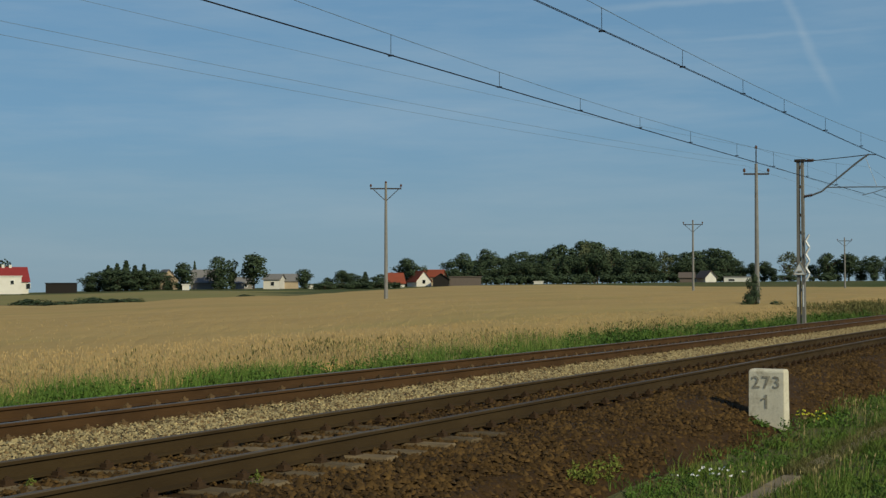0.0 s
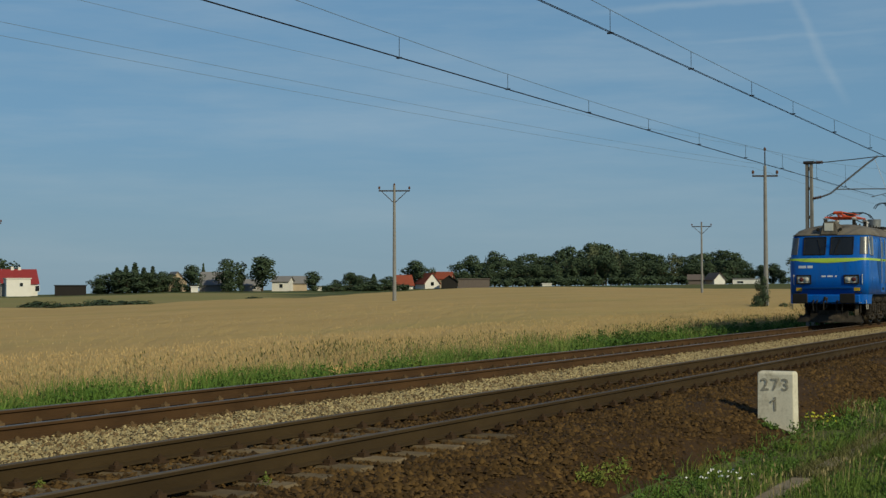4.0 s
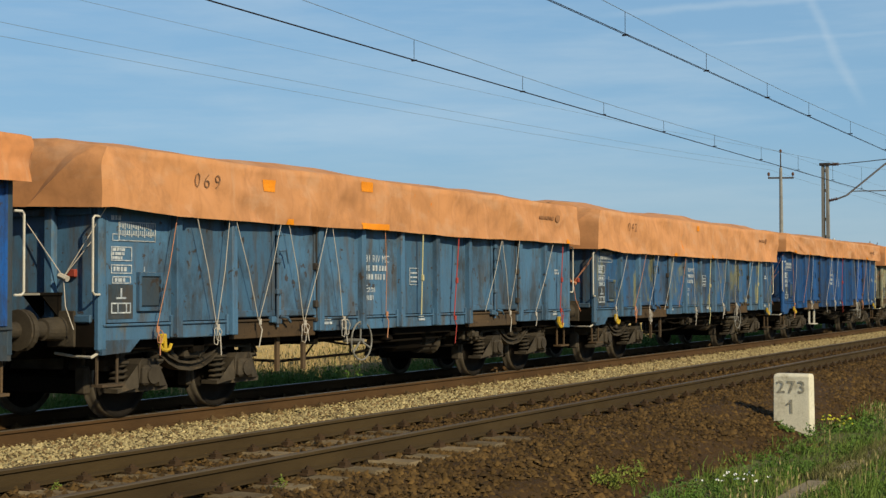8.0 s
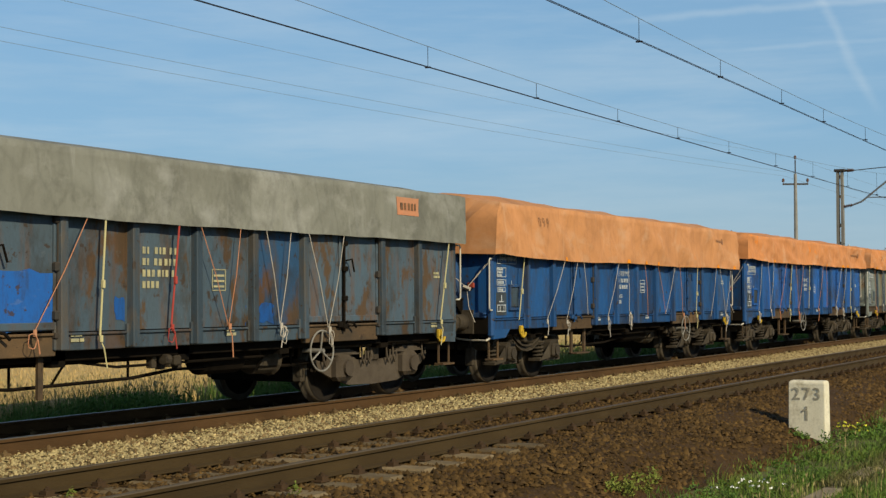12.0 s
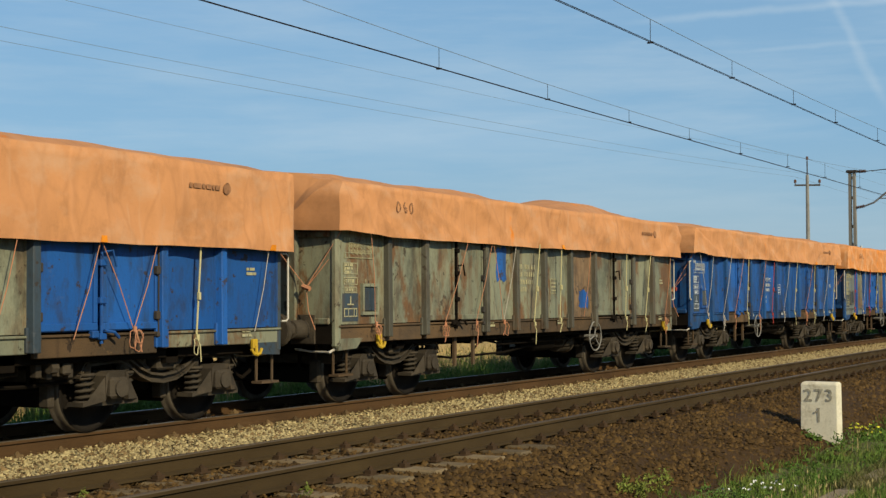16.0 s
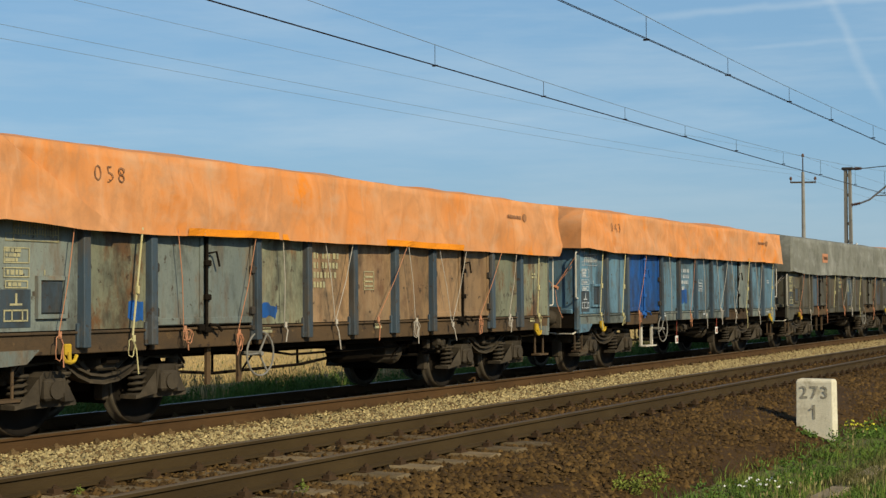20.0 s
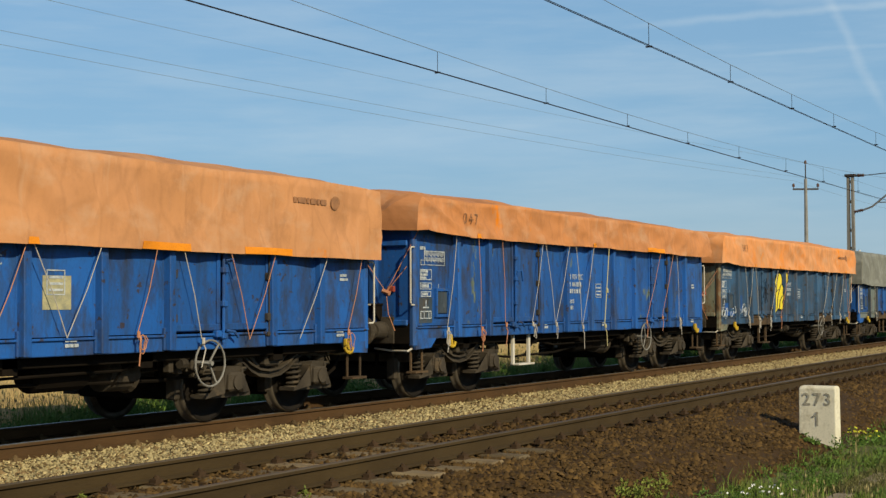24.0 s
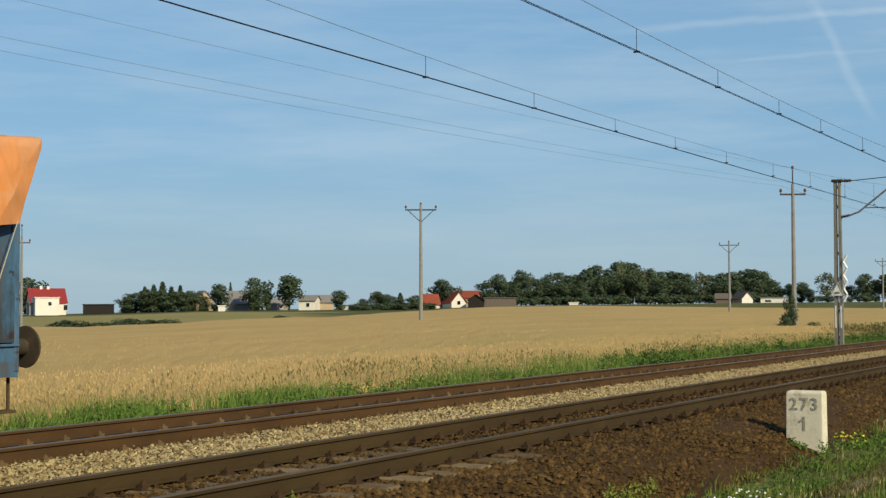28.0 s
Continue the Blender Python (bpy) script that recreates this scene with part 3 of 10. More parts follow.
def leafy(name, spots, m, label, leaf=0.05, per=60, category="weeds"):
    """Leafy weeds: for each (x, y, spread, height) a dome of small tilted leaves on a few stems."""
    spots = np.array(spots, float)
    k = len(spots)
    n = k * per
    i = np.repeat(np.arange(k), per)
    d = np.random.normal(size=(n, 3))
    d /= np.linalg.norm(d, axis=1)[:, None]
    d[:, 2] = np.abs(d[:, 2])
    r = np.random.uniform(0.35, 1.05, n)
    sp, h = spots[i, 2], spots[i, 3]
    base = np.array([ground_z(a, b) for a, b in spots[:, :2]])[i]
    p = np.column_stack([spots[i, 0] + d[:, 0] * sp * r, spots[i, 1] + d[:, 1] * sp * r, base + 0.02 + d[:, 2] * h * r])
    a = np.random.normal(size=(n, 3)) + d * 0.6
    a /= np.linalg.norm(a, axis=1)[:, None]
    b = np.cross(a, np.random.normal(size=(n, 3)))
    b /= np.linalg.norm(b, axis=1)[:, None]
    s = (leaf * np.random.uniform(0.5, 1.25, n))[:, None]
    v = np.stack([p - a * s, p + b * s * 0.45, p + a * s, p - b * s * 0.45], 1)
    f = np.array([(0, 1, 2), (0, 2, 3)])[None] + (np.arange(n) * 4)[:, None, None]
    return tagged(new(name, quick_mesh(name, v.reshape(-1, 3), f.reshape(-1, 3), m)), label, category, kind="stuff")


def patchy(xy, least):
    """Leaves only the places where a slow noise is high: uneven growth."""
    return np.array([p for p in xy if noise.noise(Vector((p[0] * 0.35, p[1] * 0.9, 3.0))) + 0.5 * noise.noise(Vector((p[0] * 1.3, p[1] * 1.6, 7.0))) > least])


# verge by the camera
xy = scatter(52000, 9, 60, 1.6, 5.3, 1.9)
foot_line = 5.0 + 0.16 * np.sin(xy[:, 0] * 0.8) + 0.12 * np.sin(xy[:, 0] * 2.3 + 1)
xy = xy[(xy[:, 1] < foot_line) & ((abs(xy[:, 1] - 3.85) > 0.15) | (xy[:, 0] > 17))]
blades("verge_grass", xy, heights(xy) - 0.02, 0.10, 0.006, M["grass"], "short matted green grass on the verge", lean=1.1)
xy = scatter(15000, 10, 50, 2.8, 4.9, 1.6, 0.22, 130)
xy = xy[(abs(xy[:, 1] - 3.85) > 0.14)]
blades("verge_tufts", xy, heights(xy) - 0.02, 0.17, 0.007, M["grass"], "tufts of green grass at the foot of the ballast", lean=0.9)
spots = [(x, y, random.uniform(0.06, 0.16), random.uniform(0.05, 0.13)) for x, y in scatter(1500, 9.5, 45, 1.8, 5.05, 1.7) if abs(y - 3.85) > 0.2]
leafy("verge_clover", spots, M["weed_leaf"], "low leafy weeds matted in the verge grass", 0.022, 34)
spots = [(random.uniform(13.0, 14.4), random.gauss(5.28, 0.07), 0.09, random.uniform(0.10, 0.2)) for _ in range(16)] + [(21.3 + random.gauss(0, 0.25), 4.85 + random.gauss(0, 0.05), 0.07, 0.16) for _ in range(6)]
leafy("yellow_green_weeds", spots, M["weed_yellow"], "yellow-green weeds at the foot of the ballast", 0.022, 40)
spots = [(20.0 + 0.3 * i, 4.95 - 0.05 * i, 0.16, 0.22 + 0.05 * (i % 3)) for i in range(9)]
spots += [(19.86, 5.32, 0.10, 0.12), (19.9, 5.2, 0.08, 0.10)]
leafy("stone_weeds", spots, M["weed_leaf"], "dark green weeds round the foot of the kilometre stone", 0.03, 60)
xy = scatter(420, 10, 40, 3.0, 5.0, 1.6, 0.15, 30)
blades("dry_stalks", xy, heights(xy), 0.26, 0.004, M["grass_dry"], "dry grass stalks on the verge", head=0.05)
xy = scatter(6500, 16, 48, 3.62, 4.08, 1.5)
blades("trough_dry_grass", xy, heights(xy) + 0.02, 0.11, 0.006, M["reed"], "matted dry grass grown over the cable trough", lean=1.4)
leafy("track_tufts", [(9.65, 6.8, 0.07, 0.13), (8.7, 8.4, 0.06, 0.1)], M["weed_yellow"], "small pale weeds between the sleepers", 0.02, 50)
# strip between the far track and the wheat
xy = scatter(44000, 8, 120, 14.9, 18.0, 1.7)
xy = xy[xy[:, 1] < 16.9 + 0.6 * np.sin(xy[:, 0] * 0.43) + 0.5 * np.sin(xy[:, 0] * 1.1 + 1)]
blades("lineside_grass", xy, heights(xy) - 0.03, 0.32, 0.008, M["grass_tall"], "matted green grass between the track and the wheat", lean=0.7)
xy = scatter(30000, 8, 120, 15.8, 17.6, 1.6, 0.55, 150)
xy = patchy(xy, -0.12)
blades("lineside_tufts", xy, heights(xy) - 0.03, 0.54, 0.010, M["grass_tall"], "uneven tufts of tall green grass", lean=0.6)
spots = []
for cx, cy in scatter(230, 8, 118, 15.4, 17.2, 1.5):
    for _ in range(random.randint(2, 7)):
        spots.append((cx + random.gauss(0, 0.45), cy + random.gauss(0, 0.25), random.uniform(0.14, 0.34), random.uniform(0.2, 0.56)))
leafy("lineside_weeds", spots, M["weed_leaf"], "dark leafy weeds in clumps beside the track", 0.042, 76)
spots = []
for cx, cy in scatter(120, 42, 128, 15.2, 17.4, 1.1):
    for _ in range(random.randint(2, 6)):
        spots.append((cx + random.gauss(0, 0.6), cy + random.gauss(0, 0.3), random.uniform(0.2, 0.45), random.uniform(0.3, 0.72)))
leafy("lineside_thicket", spots, M["weed"], "dark weeds growing thick along the track", 0.066, 90)
leafy("yellow_plant", [(28.9, 16.0, 0.16, 0.8), (29.0, 16.1, 0.2, 0.5)], M["weed_yellow"], "tall yellow-green weed beside the far track", 0.05, 70)
xy = scatter(9000, 8, 110, 17.0, 20.0, 1.6, 0.7, 240)
blades("lineside_dry_grass", xy, heights(xy), 0.52, 0.005, M["grass_dry"], "pale seeding grass between the weeds and the wheat", head=0.075)
xy = scatter(2200, 8, 110, 16.8, 20.0, 1.6, 0.5, 70)
blades("lineside_brown_stalks", xy, heights(xy), 0.62, 0.005, M["reed"], "brown seeding stalks at the edge of the wheat", head=0.09)


xy = patchy(scatter(13000, 32, 125, 16.6, 20.2, 1.2, 0.8, 160), -0.2)
blades("margin_grass", xy, heights(xy) - 0.03, 0.58, 0.011, M["grass_tall"], "rough green grass along the margin of the wheat", lean=0.6)
xy = scatter(7000, 84, 150, 16.0, 21, 1.2, 0.7, 90)
blades("lineside_reeds", xy, heights(xy), 0.7, 0.018, M["reed"], "brownish reeds and dock stalks beside the track", lean=0.5, head=0.15)


def crop_sheet():
    v, f, rows = [], [], 46
    azs = np.arange(18, 88.6, 0.5)
    for a in azs:
        r0, r1 = 18.2 / math.cos(radians(a)), float(np.interp(a, AZ, EDGE_R))
        r1 = max(r1, r0 + 4)
        for k in range(rows + 1):
            r = r0 + (r1 - r0) * (k / rows) ** 1.8
            x, y = r * math.sin(radians(a)), r * math.cos(radians(a))
            if k == 0:
                v.append((x, y, ground_z(x, y) - 0.05))
                v.append((x, y + 0.05, ground_z(x, y) + CROP * 0.08))
            else:
                edge = min(1, max(0, y - 18.2) / 4)
                v.append((x, y, ground_z(x, y) + CROP * (0.10 + 0.82 * edge ** 0.5) + 0.05 * noise.noise(Vector((x * 0.15, y * 0.4, 0))) + random.uniform(-0.03, 0.03)))
        x, y = r1 * math.sin(radians(a)), r1 * math.cos(radians(a)) + 0.2
        v.append((x, y, ground_z(x, y) - 0.05))
    n = rows + 3
    for i in range(len(azs) - 1):
        for j in range(n - 1):
            f.append((i * n + j, i * n + j + 1, (i + 1) * n + j + 1, (i + 1) * n + j))
    me = bpy.data.meshes.new("wheat_field")
    me.from_pydata(v, [], f)
    me.materials.append(M["crop"])
    return tagged(new("wheat_field", me), "ripe golden wheat field", "wheat field", kind="stuff")


crop_sheet()
xy = scatter(50000, 6, 130, 18.0, 24.5, 1.6)
blades("wheat_edge", xy, heights(xy) - 0.04, 0.55, 0.0046, M["wheat"], "ripe wheat stalks at the edge of the field", "wheat", 0.25, 0.055)
xy = scatter(14000, 8, 170, 22, 50, 1.4)
blades("wheat_stalks", xy, heights(xy) + 0.27, 0.27, 0.0045, M["wheat"], "ripe wheat ears standing above the field", "wheat", 0.25, 0.055)


# ---- overhead line ----
def sag_wire(bm, a, b, sag, r, n=16):
    a, b = Vector(a), Vector(b)
    pipe(bm, [a.lerp(b, i / n) - Vector((0, 0, sag * 4 * (i / n) * (1 - i / n))) for i in range(n + 1)], r, 5)


MAST_X = [-3.0, 63.9, 129.0]


def overhead(name, yc, low, high_mid, high_mast, label, xs=(20.86, 25.25, 29.57, 33.6, 37.8, 42.5, 47.0, 52.0, 57.0), fall=0.055):
    t = tagged(new(name), label, "overhead wire", kind="structure")
    for x0, x1 in zip(MAST_X, MAST_X[1:]):
        bm = bmesh.new()
        first = low - (fall if x0 < 0 else 0)
        sag_wire(bm, (x0, yc - 0.2, first), (x1, yc + 0.2, low), 0.03, 0.0062)
        sag_wire(bm, (x0, yc - 0.165, first), (x1, yc + 0.235, low), 0.03, 0.0062)
        part("contact_wire", bm, M["wire"], t)
        bm = bmesh.new()
        sag_wire(bm, (x0, yc, high_mast - 0.055 if x0 < 0 else high_mast), (x1, yc, high_mast), high_mast - high_mid, 0.0055, 24)
        part("messenger_wire", bm, M["wire_pale"], t)
        drop = xs if x0 < 0 else [x0 + 5 + 6 * i for i in range(10)]
        for x in drop:
            u = (x - x0) / (x1 - x0)
            bm = bmesh.new()
            dip = (first - low) * (1 - u)
            top = high_mast - (high_mast - high_mid) * 4 * u * (1 - u) + (dip if x0 > 0 else -0.055 * (1 - u))
            rod(bm, (x, yc, low + dip - 0.03), (x, yc, top), 0.0055, 5)
            box(bm, x - 0.015, x + 0.015, yc - 0.05, yc + 0.05, low + dip - 0.035, low + dip - 0.01)
            part("dropper", bm, M["wire"], t)
    return t


overhead("overhead_line_far", YF, 5.56, 5.76, 6.75, "contact wire hung from a messenger wire by droppers above the far track", fall=0.15)
overhead("overhead_line_near", YN, 5.55, 5.82, 6.75, "contact wire hung from a messenger wire by droppers above the near track", (16.2, 20.68, 24.8, 28.9, 32.43, 36.8, 41.5, 46.5, 52.0, 57.0))


def catenary_mast(x, y):
    """Two channel-shaped legs joined by battens, with a hinged cantilever over the track."""
    t = thing("catenary_mast", "grey two-legged catenary mast with a cantilever arm over the track", "catenary mast")
    t.location = (x, y, -0.4)
    for s in (-1, 1):
        bm = bmesh.new()
        leg = [(-0.13, s * 0.05), (0.13, s * 0.05), (0.13, s * 0.19), (-0.13, s * 0.19)]
        b0 = [bm.verts.new((px, py, -0.35)) for px, py in leg]
        b1 = [bm.verts.new((px * 0.8, py * 0.78, 7.55)) for px, py in leg]
        for i in range(4):
            bm.faces.new((b0[i], b0[(i + 1) % 4], b1[(i + 1) % 4], b1[i]))
        bm.faces.new(b0[::-1])
        bm.faces.new(b1)
        part("leg", bm, M["mast"], t)
    for z in (0.4, 1.6, 4.2, 5.0, 6.3, 7.2):
        bm = bmesh.new()
        box(bm, -0.06, 0.06, -0.07, 0.07, z, z + 0.14)
        part("batten", bm, M["mast"], t)
    bm = bmesh.new()
    box(bm, -0.16, 0.16, -0.24, 0.24, 7.5, 7.62, 0.02)
    rod(bm, (0, -0.1, 7.56), (0, -0.5, 7.53), 0.05, 8)
    part("cap", bm, M["steel_dark"], t)
    bm = bmesh.new()
    pipe(bm, [(0, -0.45, 7.53), (0, -2.0, 7.62), (0, -3.1, 7.7), (0, -3.35, 7.68)], 0.022)
    part("top_tie", bm, M["steel_dark"], t)
    bm = bmesh.new()
    pipe(bm, [(0, -0.55, 5.98), (0, -0.95, 6.12), (0, -2.6, 7.42), (0, -3.05, 7.72)], 0.045)
    part("cantilever_tube", bm, M["galvanised"], t)
    for p, q in (((0, -0.1, 5.9), (0, -0.55, 5.98)), ((0, -0.32, 7.545), (0, -0.62, 7.55))):
        bm = bmesh.new()
        for i in range(6):
            u = Vector(p).lerp(Vector(q), (i + 0.2) / 6)
            w = Vector(p).lerp(Vector(q), (i + 0.6) / 6)
            rod(bm, u, w, 0.075, 10)
        rod(bm, p, q, 0.035, 8)
        part("insulator", bm, M["insulator"], t)
    bm = bmesh.new()
    pipe(bm, [(0, -1.15, 6.3), (0, -2.6, 6.27), (0, -4.1, 6.22)], 0.028)
    pipe(bm, [(0, -3.9, 6.22), (0, -3.3, 6.02), (0, -2.75, 5.9)], 0.018)
    pipe(bm, [(0, -3.4, 6.24), (0, -2.9, 7.6)], 0.01)
    part("registration_arm", bm, M["galvanised"], t)
    bm = bmesh.new()
    v = [bm.verts.new(p) for p in ((-0.18, -0.28, 2.35), (-0.18, 0.32, 2.35), (-0.18, 0.02, 2.95))]
    w = [bm.verts.new(p.co + Vector((0.012, 0, 0))) for p in v]
    bm.faces.new(v)
    bm.faces.new(w[::-1])
    for i in range(3):
        bm.faces.new((v[i], v[(i + 1) % 3], w[(i + 1) % 3], w[i]))
    sign = part("sign_plate", bm, M["white_enamel"], t, "white triangular sign plate with a dark border")
    bm = bmesh.new()
    a, b, c = Vector((-0.185, -0.28, 2.35)), Vector((-0.185, 0.32, 2.35)), Vector((-0.185, 0.02, 2.95))
    for p, q in ((a, b), (b, c), (c, a)):
        rod(bm, p, q, 0.022, 4)
    rod(bm, (-0.185, -0.08, 2.5), (-0.185, 0.12, 2.5), 0.05, 4)
    part("sign_border", bm, M["ink"], sign)
    for i in range(7):
        z = 2.1 + i * 0.3
        k = 1 if i % 2 else -1
        bm = bmesh.new()
        rod(bm, (-0.15, -0.33 - 0.08 * k, z), (-0.15, -0.33 + 0.08 * k, z + 0.28), 0.05, 4)
        part("chevron_strip", bm, M["white_enamel"], t, "white zigzag marker strip")
    bm = bmesh.new()
    box(bm, -0.142, -0.128, -0.15, -0.09, 0.9, 1.9)
    box(bm, -0.142, -0.128, 0.09, 0.15, 0.9, 1.9)
    part("white_band", bm, M["white_enamel"], t)
    return t


catenary_mast(63.9, 14.95)


# ---- kilometre stone, trough ----
def milestone():
    t = thing("kilometre_stone", "whitewashed concrete kilometre stone with worn painted figures", "milestone")
    t.location = (20.35, 5.25, -0.75)
    bm = bmesh.new()
    v0 = [(-0.16, -0.265), (0.16, -0.265), (0.16, 0.265), (-0.16, 0.265)]
    lo = [bm.verts.new((x, y, 0)) for x, y in v0]
    hi = [bm.verts.new((x * 0.92, y * 0.97, 0.955)) for x, y in v0]
    cap = [bm.verts.new((x * 0.7, y * 0.92, 0.985)) for x, y in v0]
    for a, b in ((lo, hi), (hi, cap)):
        for i in range(4):
            bm.faces.new((a[i], a[(i + 1) % 4], b[(i + 1) % 4], b[i]))
    bm.faces.new(lo[::-1])
    bm.faces.new(cap)
    bmesh.ops.bevel(bm, geom=list(bm.edges), offset=0.008, segments=2, affect="EDGES")
    part("stone", bm, M["whitewash"], t)
    for text, z, size in (("273", 0.79, 0.25), ("1", 0.505, 0.29)):
        me = lettering(text, size, M["ink"], "figure", 0.002, 0.003, 1.2)
        if text == "1":
            bm = bmesh.new()
            bm.from_mesh(me)
            rod(bm, (0.005, 0, 0.085), (-0.055, 0, 0.045), 0.014, 4)
            bm.to_mesh(me)
            bm.free()
        piece("figure", me, t, pose(-0.1655 + 0.0134 * z, 0, z, 0, 0, -90))
    return t


milestone()


def trough():
    t = tagged(new("cable_trough"), "weathered concrete cable trough edge sunk in the verge", "cable trough", kind="structure")
    x = 9.0
    while x < 46:
        bm = bmesh.new()
        n = random.uniform(0.94, 0.98)
        dz, dy = random.uniform(-0.02, 0.02), random.uniform(-0.015, 0.015)
        box(bm, x, x + n, 3.74 + dy, 3.96 + dy, -0.95, -0.70 + dz, 0.02)
        part("trough_slab", bm, M["kerb"], t)
        x += 1.0
    return t


trough()


# ---- the train ----
SPEED = 18.866
FRONT = 128.53                                   # buffer faces of the locomotive at the start
LOCO_LEN, WAGON_LEN = 19.24, 14.04
EXTRA = ([0, 8, 11, 12.2, 14.5, 17, 18, 20.3, 23, 25, 28], [0, 0, -0.2, -0.22, -0.45, -0.52, -0.28, 0.16, 0.65, 1.08, 1.83])


def run(t):
    """How far the train has come."""
    return SPEED * t + float(np.interp(t, *EXTRA))


def paint(name, base, wear, patch=None, rough=0.5, patch_at=(0.6, 0.68), runs=(0.075, 0.058, 0.04)):
    pale = tuple(0.6 * c + 0.06 for c in base)
    return mat(name, base, rough, second=wear, amount=0.75, scale=1.6, fine=40, fine_amount=0.25, third=patch, third_lo=patch_at[0], third_hi=patch_at[1],
               third_scale=1.5, bump=0.12, bump_scale=9, squash=(1.2, 1.2, 0.55), rand=0.2, spec=0.2, runs=runs, grime=(0.030, 0.026, 0.020), worn=((0.042, 0.028, 0.018), pale))


P = {
    "b": paint("paint_blue", (0.0141, 0.088, 0.317), (0.0141, 0.0669, 0.232), (0.0352, 0.0598, 0.0986), patch_at=(0.66, 0.76), runs=(0.0211, 0.0422, 0.0915)),
    "p": paint("paint_blue_patched", (0.0141, 0.0845, 0.303), (0.0141, 0.0634, 0.226), (0.12, 0.147, 0.112), patch_at=(0.62, 0.66), runs=(0.0211, 0.0422, 0.0915)),
    "n": paint("paint_navy", (0.0115, 0.066, 0.205), (0.0125, 0.050, 0.135), (0.0352, 0.0422, 0.0563), patch_at=(0.64, 0.76), runs=(0.0282, 0.0352, 0.0563)),
    "d": paint("paint_steel_blue", (0.0572, 0.13, 0.22), (0.0495, 0.099, 0.16), (0.11, 0.11, 0.0935), patch_at=(0.58, 0.70)),
    "t": paint("paint_blue_olive_patches", (0.026, 0.088, 0.200), (0.034, 0.076, 0.140), (0.150, 0.152, 0.095), patch_at=(0.53, 0.60)),
    "r": paint("paint_blue_rusty", (0.0243, 0.081, 0.186), (0.0323, 0.0689, 0.121), (0.0971, 0.0526, 0.0284), patch_at=(0.54, 0.63)),
    "l": paint("paint_pale_slate", (0.095, 0.185, 0.255), (0.08, 0.135, 0.175), (0.10, 0.09, 0.065), patch_at=(0.58, 0.68)),
    "z": paint("paint_dark_olive", (0.088, 0.082, 0.06), (0.062, 0.06, 0.048), (0.10, 0.06, 0.032), patch_at=(0.56, 0.64), runs=(0.07, 0.05, 0.032)),
    "k": paint("paint_slate", (0.172, 0.193, 0.172), (0.117, 0.144, 0.144), (0.179, 0.131, 0.0825), patch_at=(0.58, 0.68), runs=(0.123, 0.0853, 0.055)),
    "g": paint("paint_olive_grey", (0.209, 0.209, 0.138), (0.132, 0.149, 0.116), (0.143, 0.077, 0.0352), patch_at=(0.51, 0.59), runs=(0.121, 0.0748, 0.0396)),
    "m": paint("paint_mottled", (0.058, 0.088, 0.118), (0.050, 0.066, 0.078), (0.070, 0.044, 0.024), patch_at=(0.54, 0.59), runs=(0.10, 0.056, 0.03)),
    "u": paint("paint_brown", (0.286, 0.179, 0.093), (0.2, 0.143, 0.0887), (0.143, 0.0786, 0.0429), patch_at=(0.56, 0.66), runs=(0.157, 0.0858, 0.0429)),
    "h": paint("paint_dark_teal", (0.036, 0.078, 0.108), (0.034, 0.058, 0.072), (0.075, 0.058, 0.036), patch_at=(0.60, 0.70), runs=(0.05, 0.042, 0.032)),
    "a": paint("paint_grimy_blue", (0.034, 0.088, 0.172), (0.032, 0.068, 0.124), (0.085, 0.082, 0.070), patch_at=(0.60, 0.72)),
    "v": paint("paint_mauve_brown", (0.120, 0.100, 0.094), (0.090, 0.072, 0.064), (0.130, 0.078, 0.048), patch_at=(0.56, 0.66), runs=(0.10, 0.062, 0.040)),
    "x": paint("paint_dark_grey", (0.042, 0.063, 0.085), (0.034, 0.047, 0.058), (0.0935, 0.0748, 0.055), patch_at=(0.6, 0.72)),
}
M["sill_brown"] = mat("sill_brown", (0.098, 0.060, 0.030), 0.85, second=(0.040, 0.032, 0.024), amount=0.95, scale=1.5, squash=(0.6, 1, 1), fine_amount=0.4, bump=0.2, rand=0.25, worn=((0.03, 0.02, 0.014), (0.2, 0.12, 0.05)))
# near-black: the deep shade below the wagons is put into this colour
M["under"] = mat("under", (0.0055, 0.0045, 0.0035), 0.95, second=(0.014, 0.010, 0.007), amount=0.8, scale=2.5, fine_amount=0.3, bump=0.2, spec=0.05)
M["bogie"] = mat("bogie", (0.056, 0.044, 0.030), 0.85, second=(0.022, 0.017, 0.012), amount=0.9, scale=3.0, fine_amount=0.35, bump=0.3, bump_scale=30, spec=0.25, third=(0.105, 0.075, 0.045), third_lo=0.58, third_hi=0.72, third_scale=2.2)
M["bogie_dusty"] = mat("bogie_dusty", (0.082, 0.066, 0.050), 0.9, second=(0.050, 0.038, 0.028), amount=0.9, scale=2.5, fine_amount=0.3, bump=0.3, bump_scale=30, spec=0.15, third=(0.028, 0.022, 0.016), third_lo=0.56, third_hi=0.70, third_scale=2.0)
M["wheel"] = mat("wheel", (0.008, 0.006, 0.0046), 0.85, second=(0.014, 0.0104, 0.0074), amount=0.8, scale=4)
M["tyre"] = mat("tyre", (0.13, 0.11, 0.086), 0.5, metal=0.4, second=(0.06, 0.05, 0.038), amount=0.8, scale=5)
M["hand_wheel"] = mat("hand_wheel", (0.22, 0.21, 0.19), 0.7, second=(0.12, 0.11, 0.095), amount=0.8, scale=8)
M["red_box"] = mat("red_box", (0.28, 0.05, 0.03), 0.7, second=(0.2, 0.045, 0.03), scale=8)
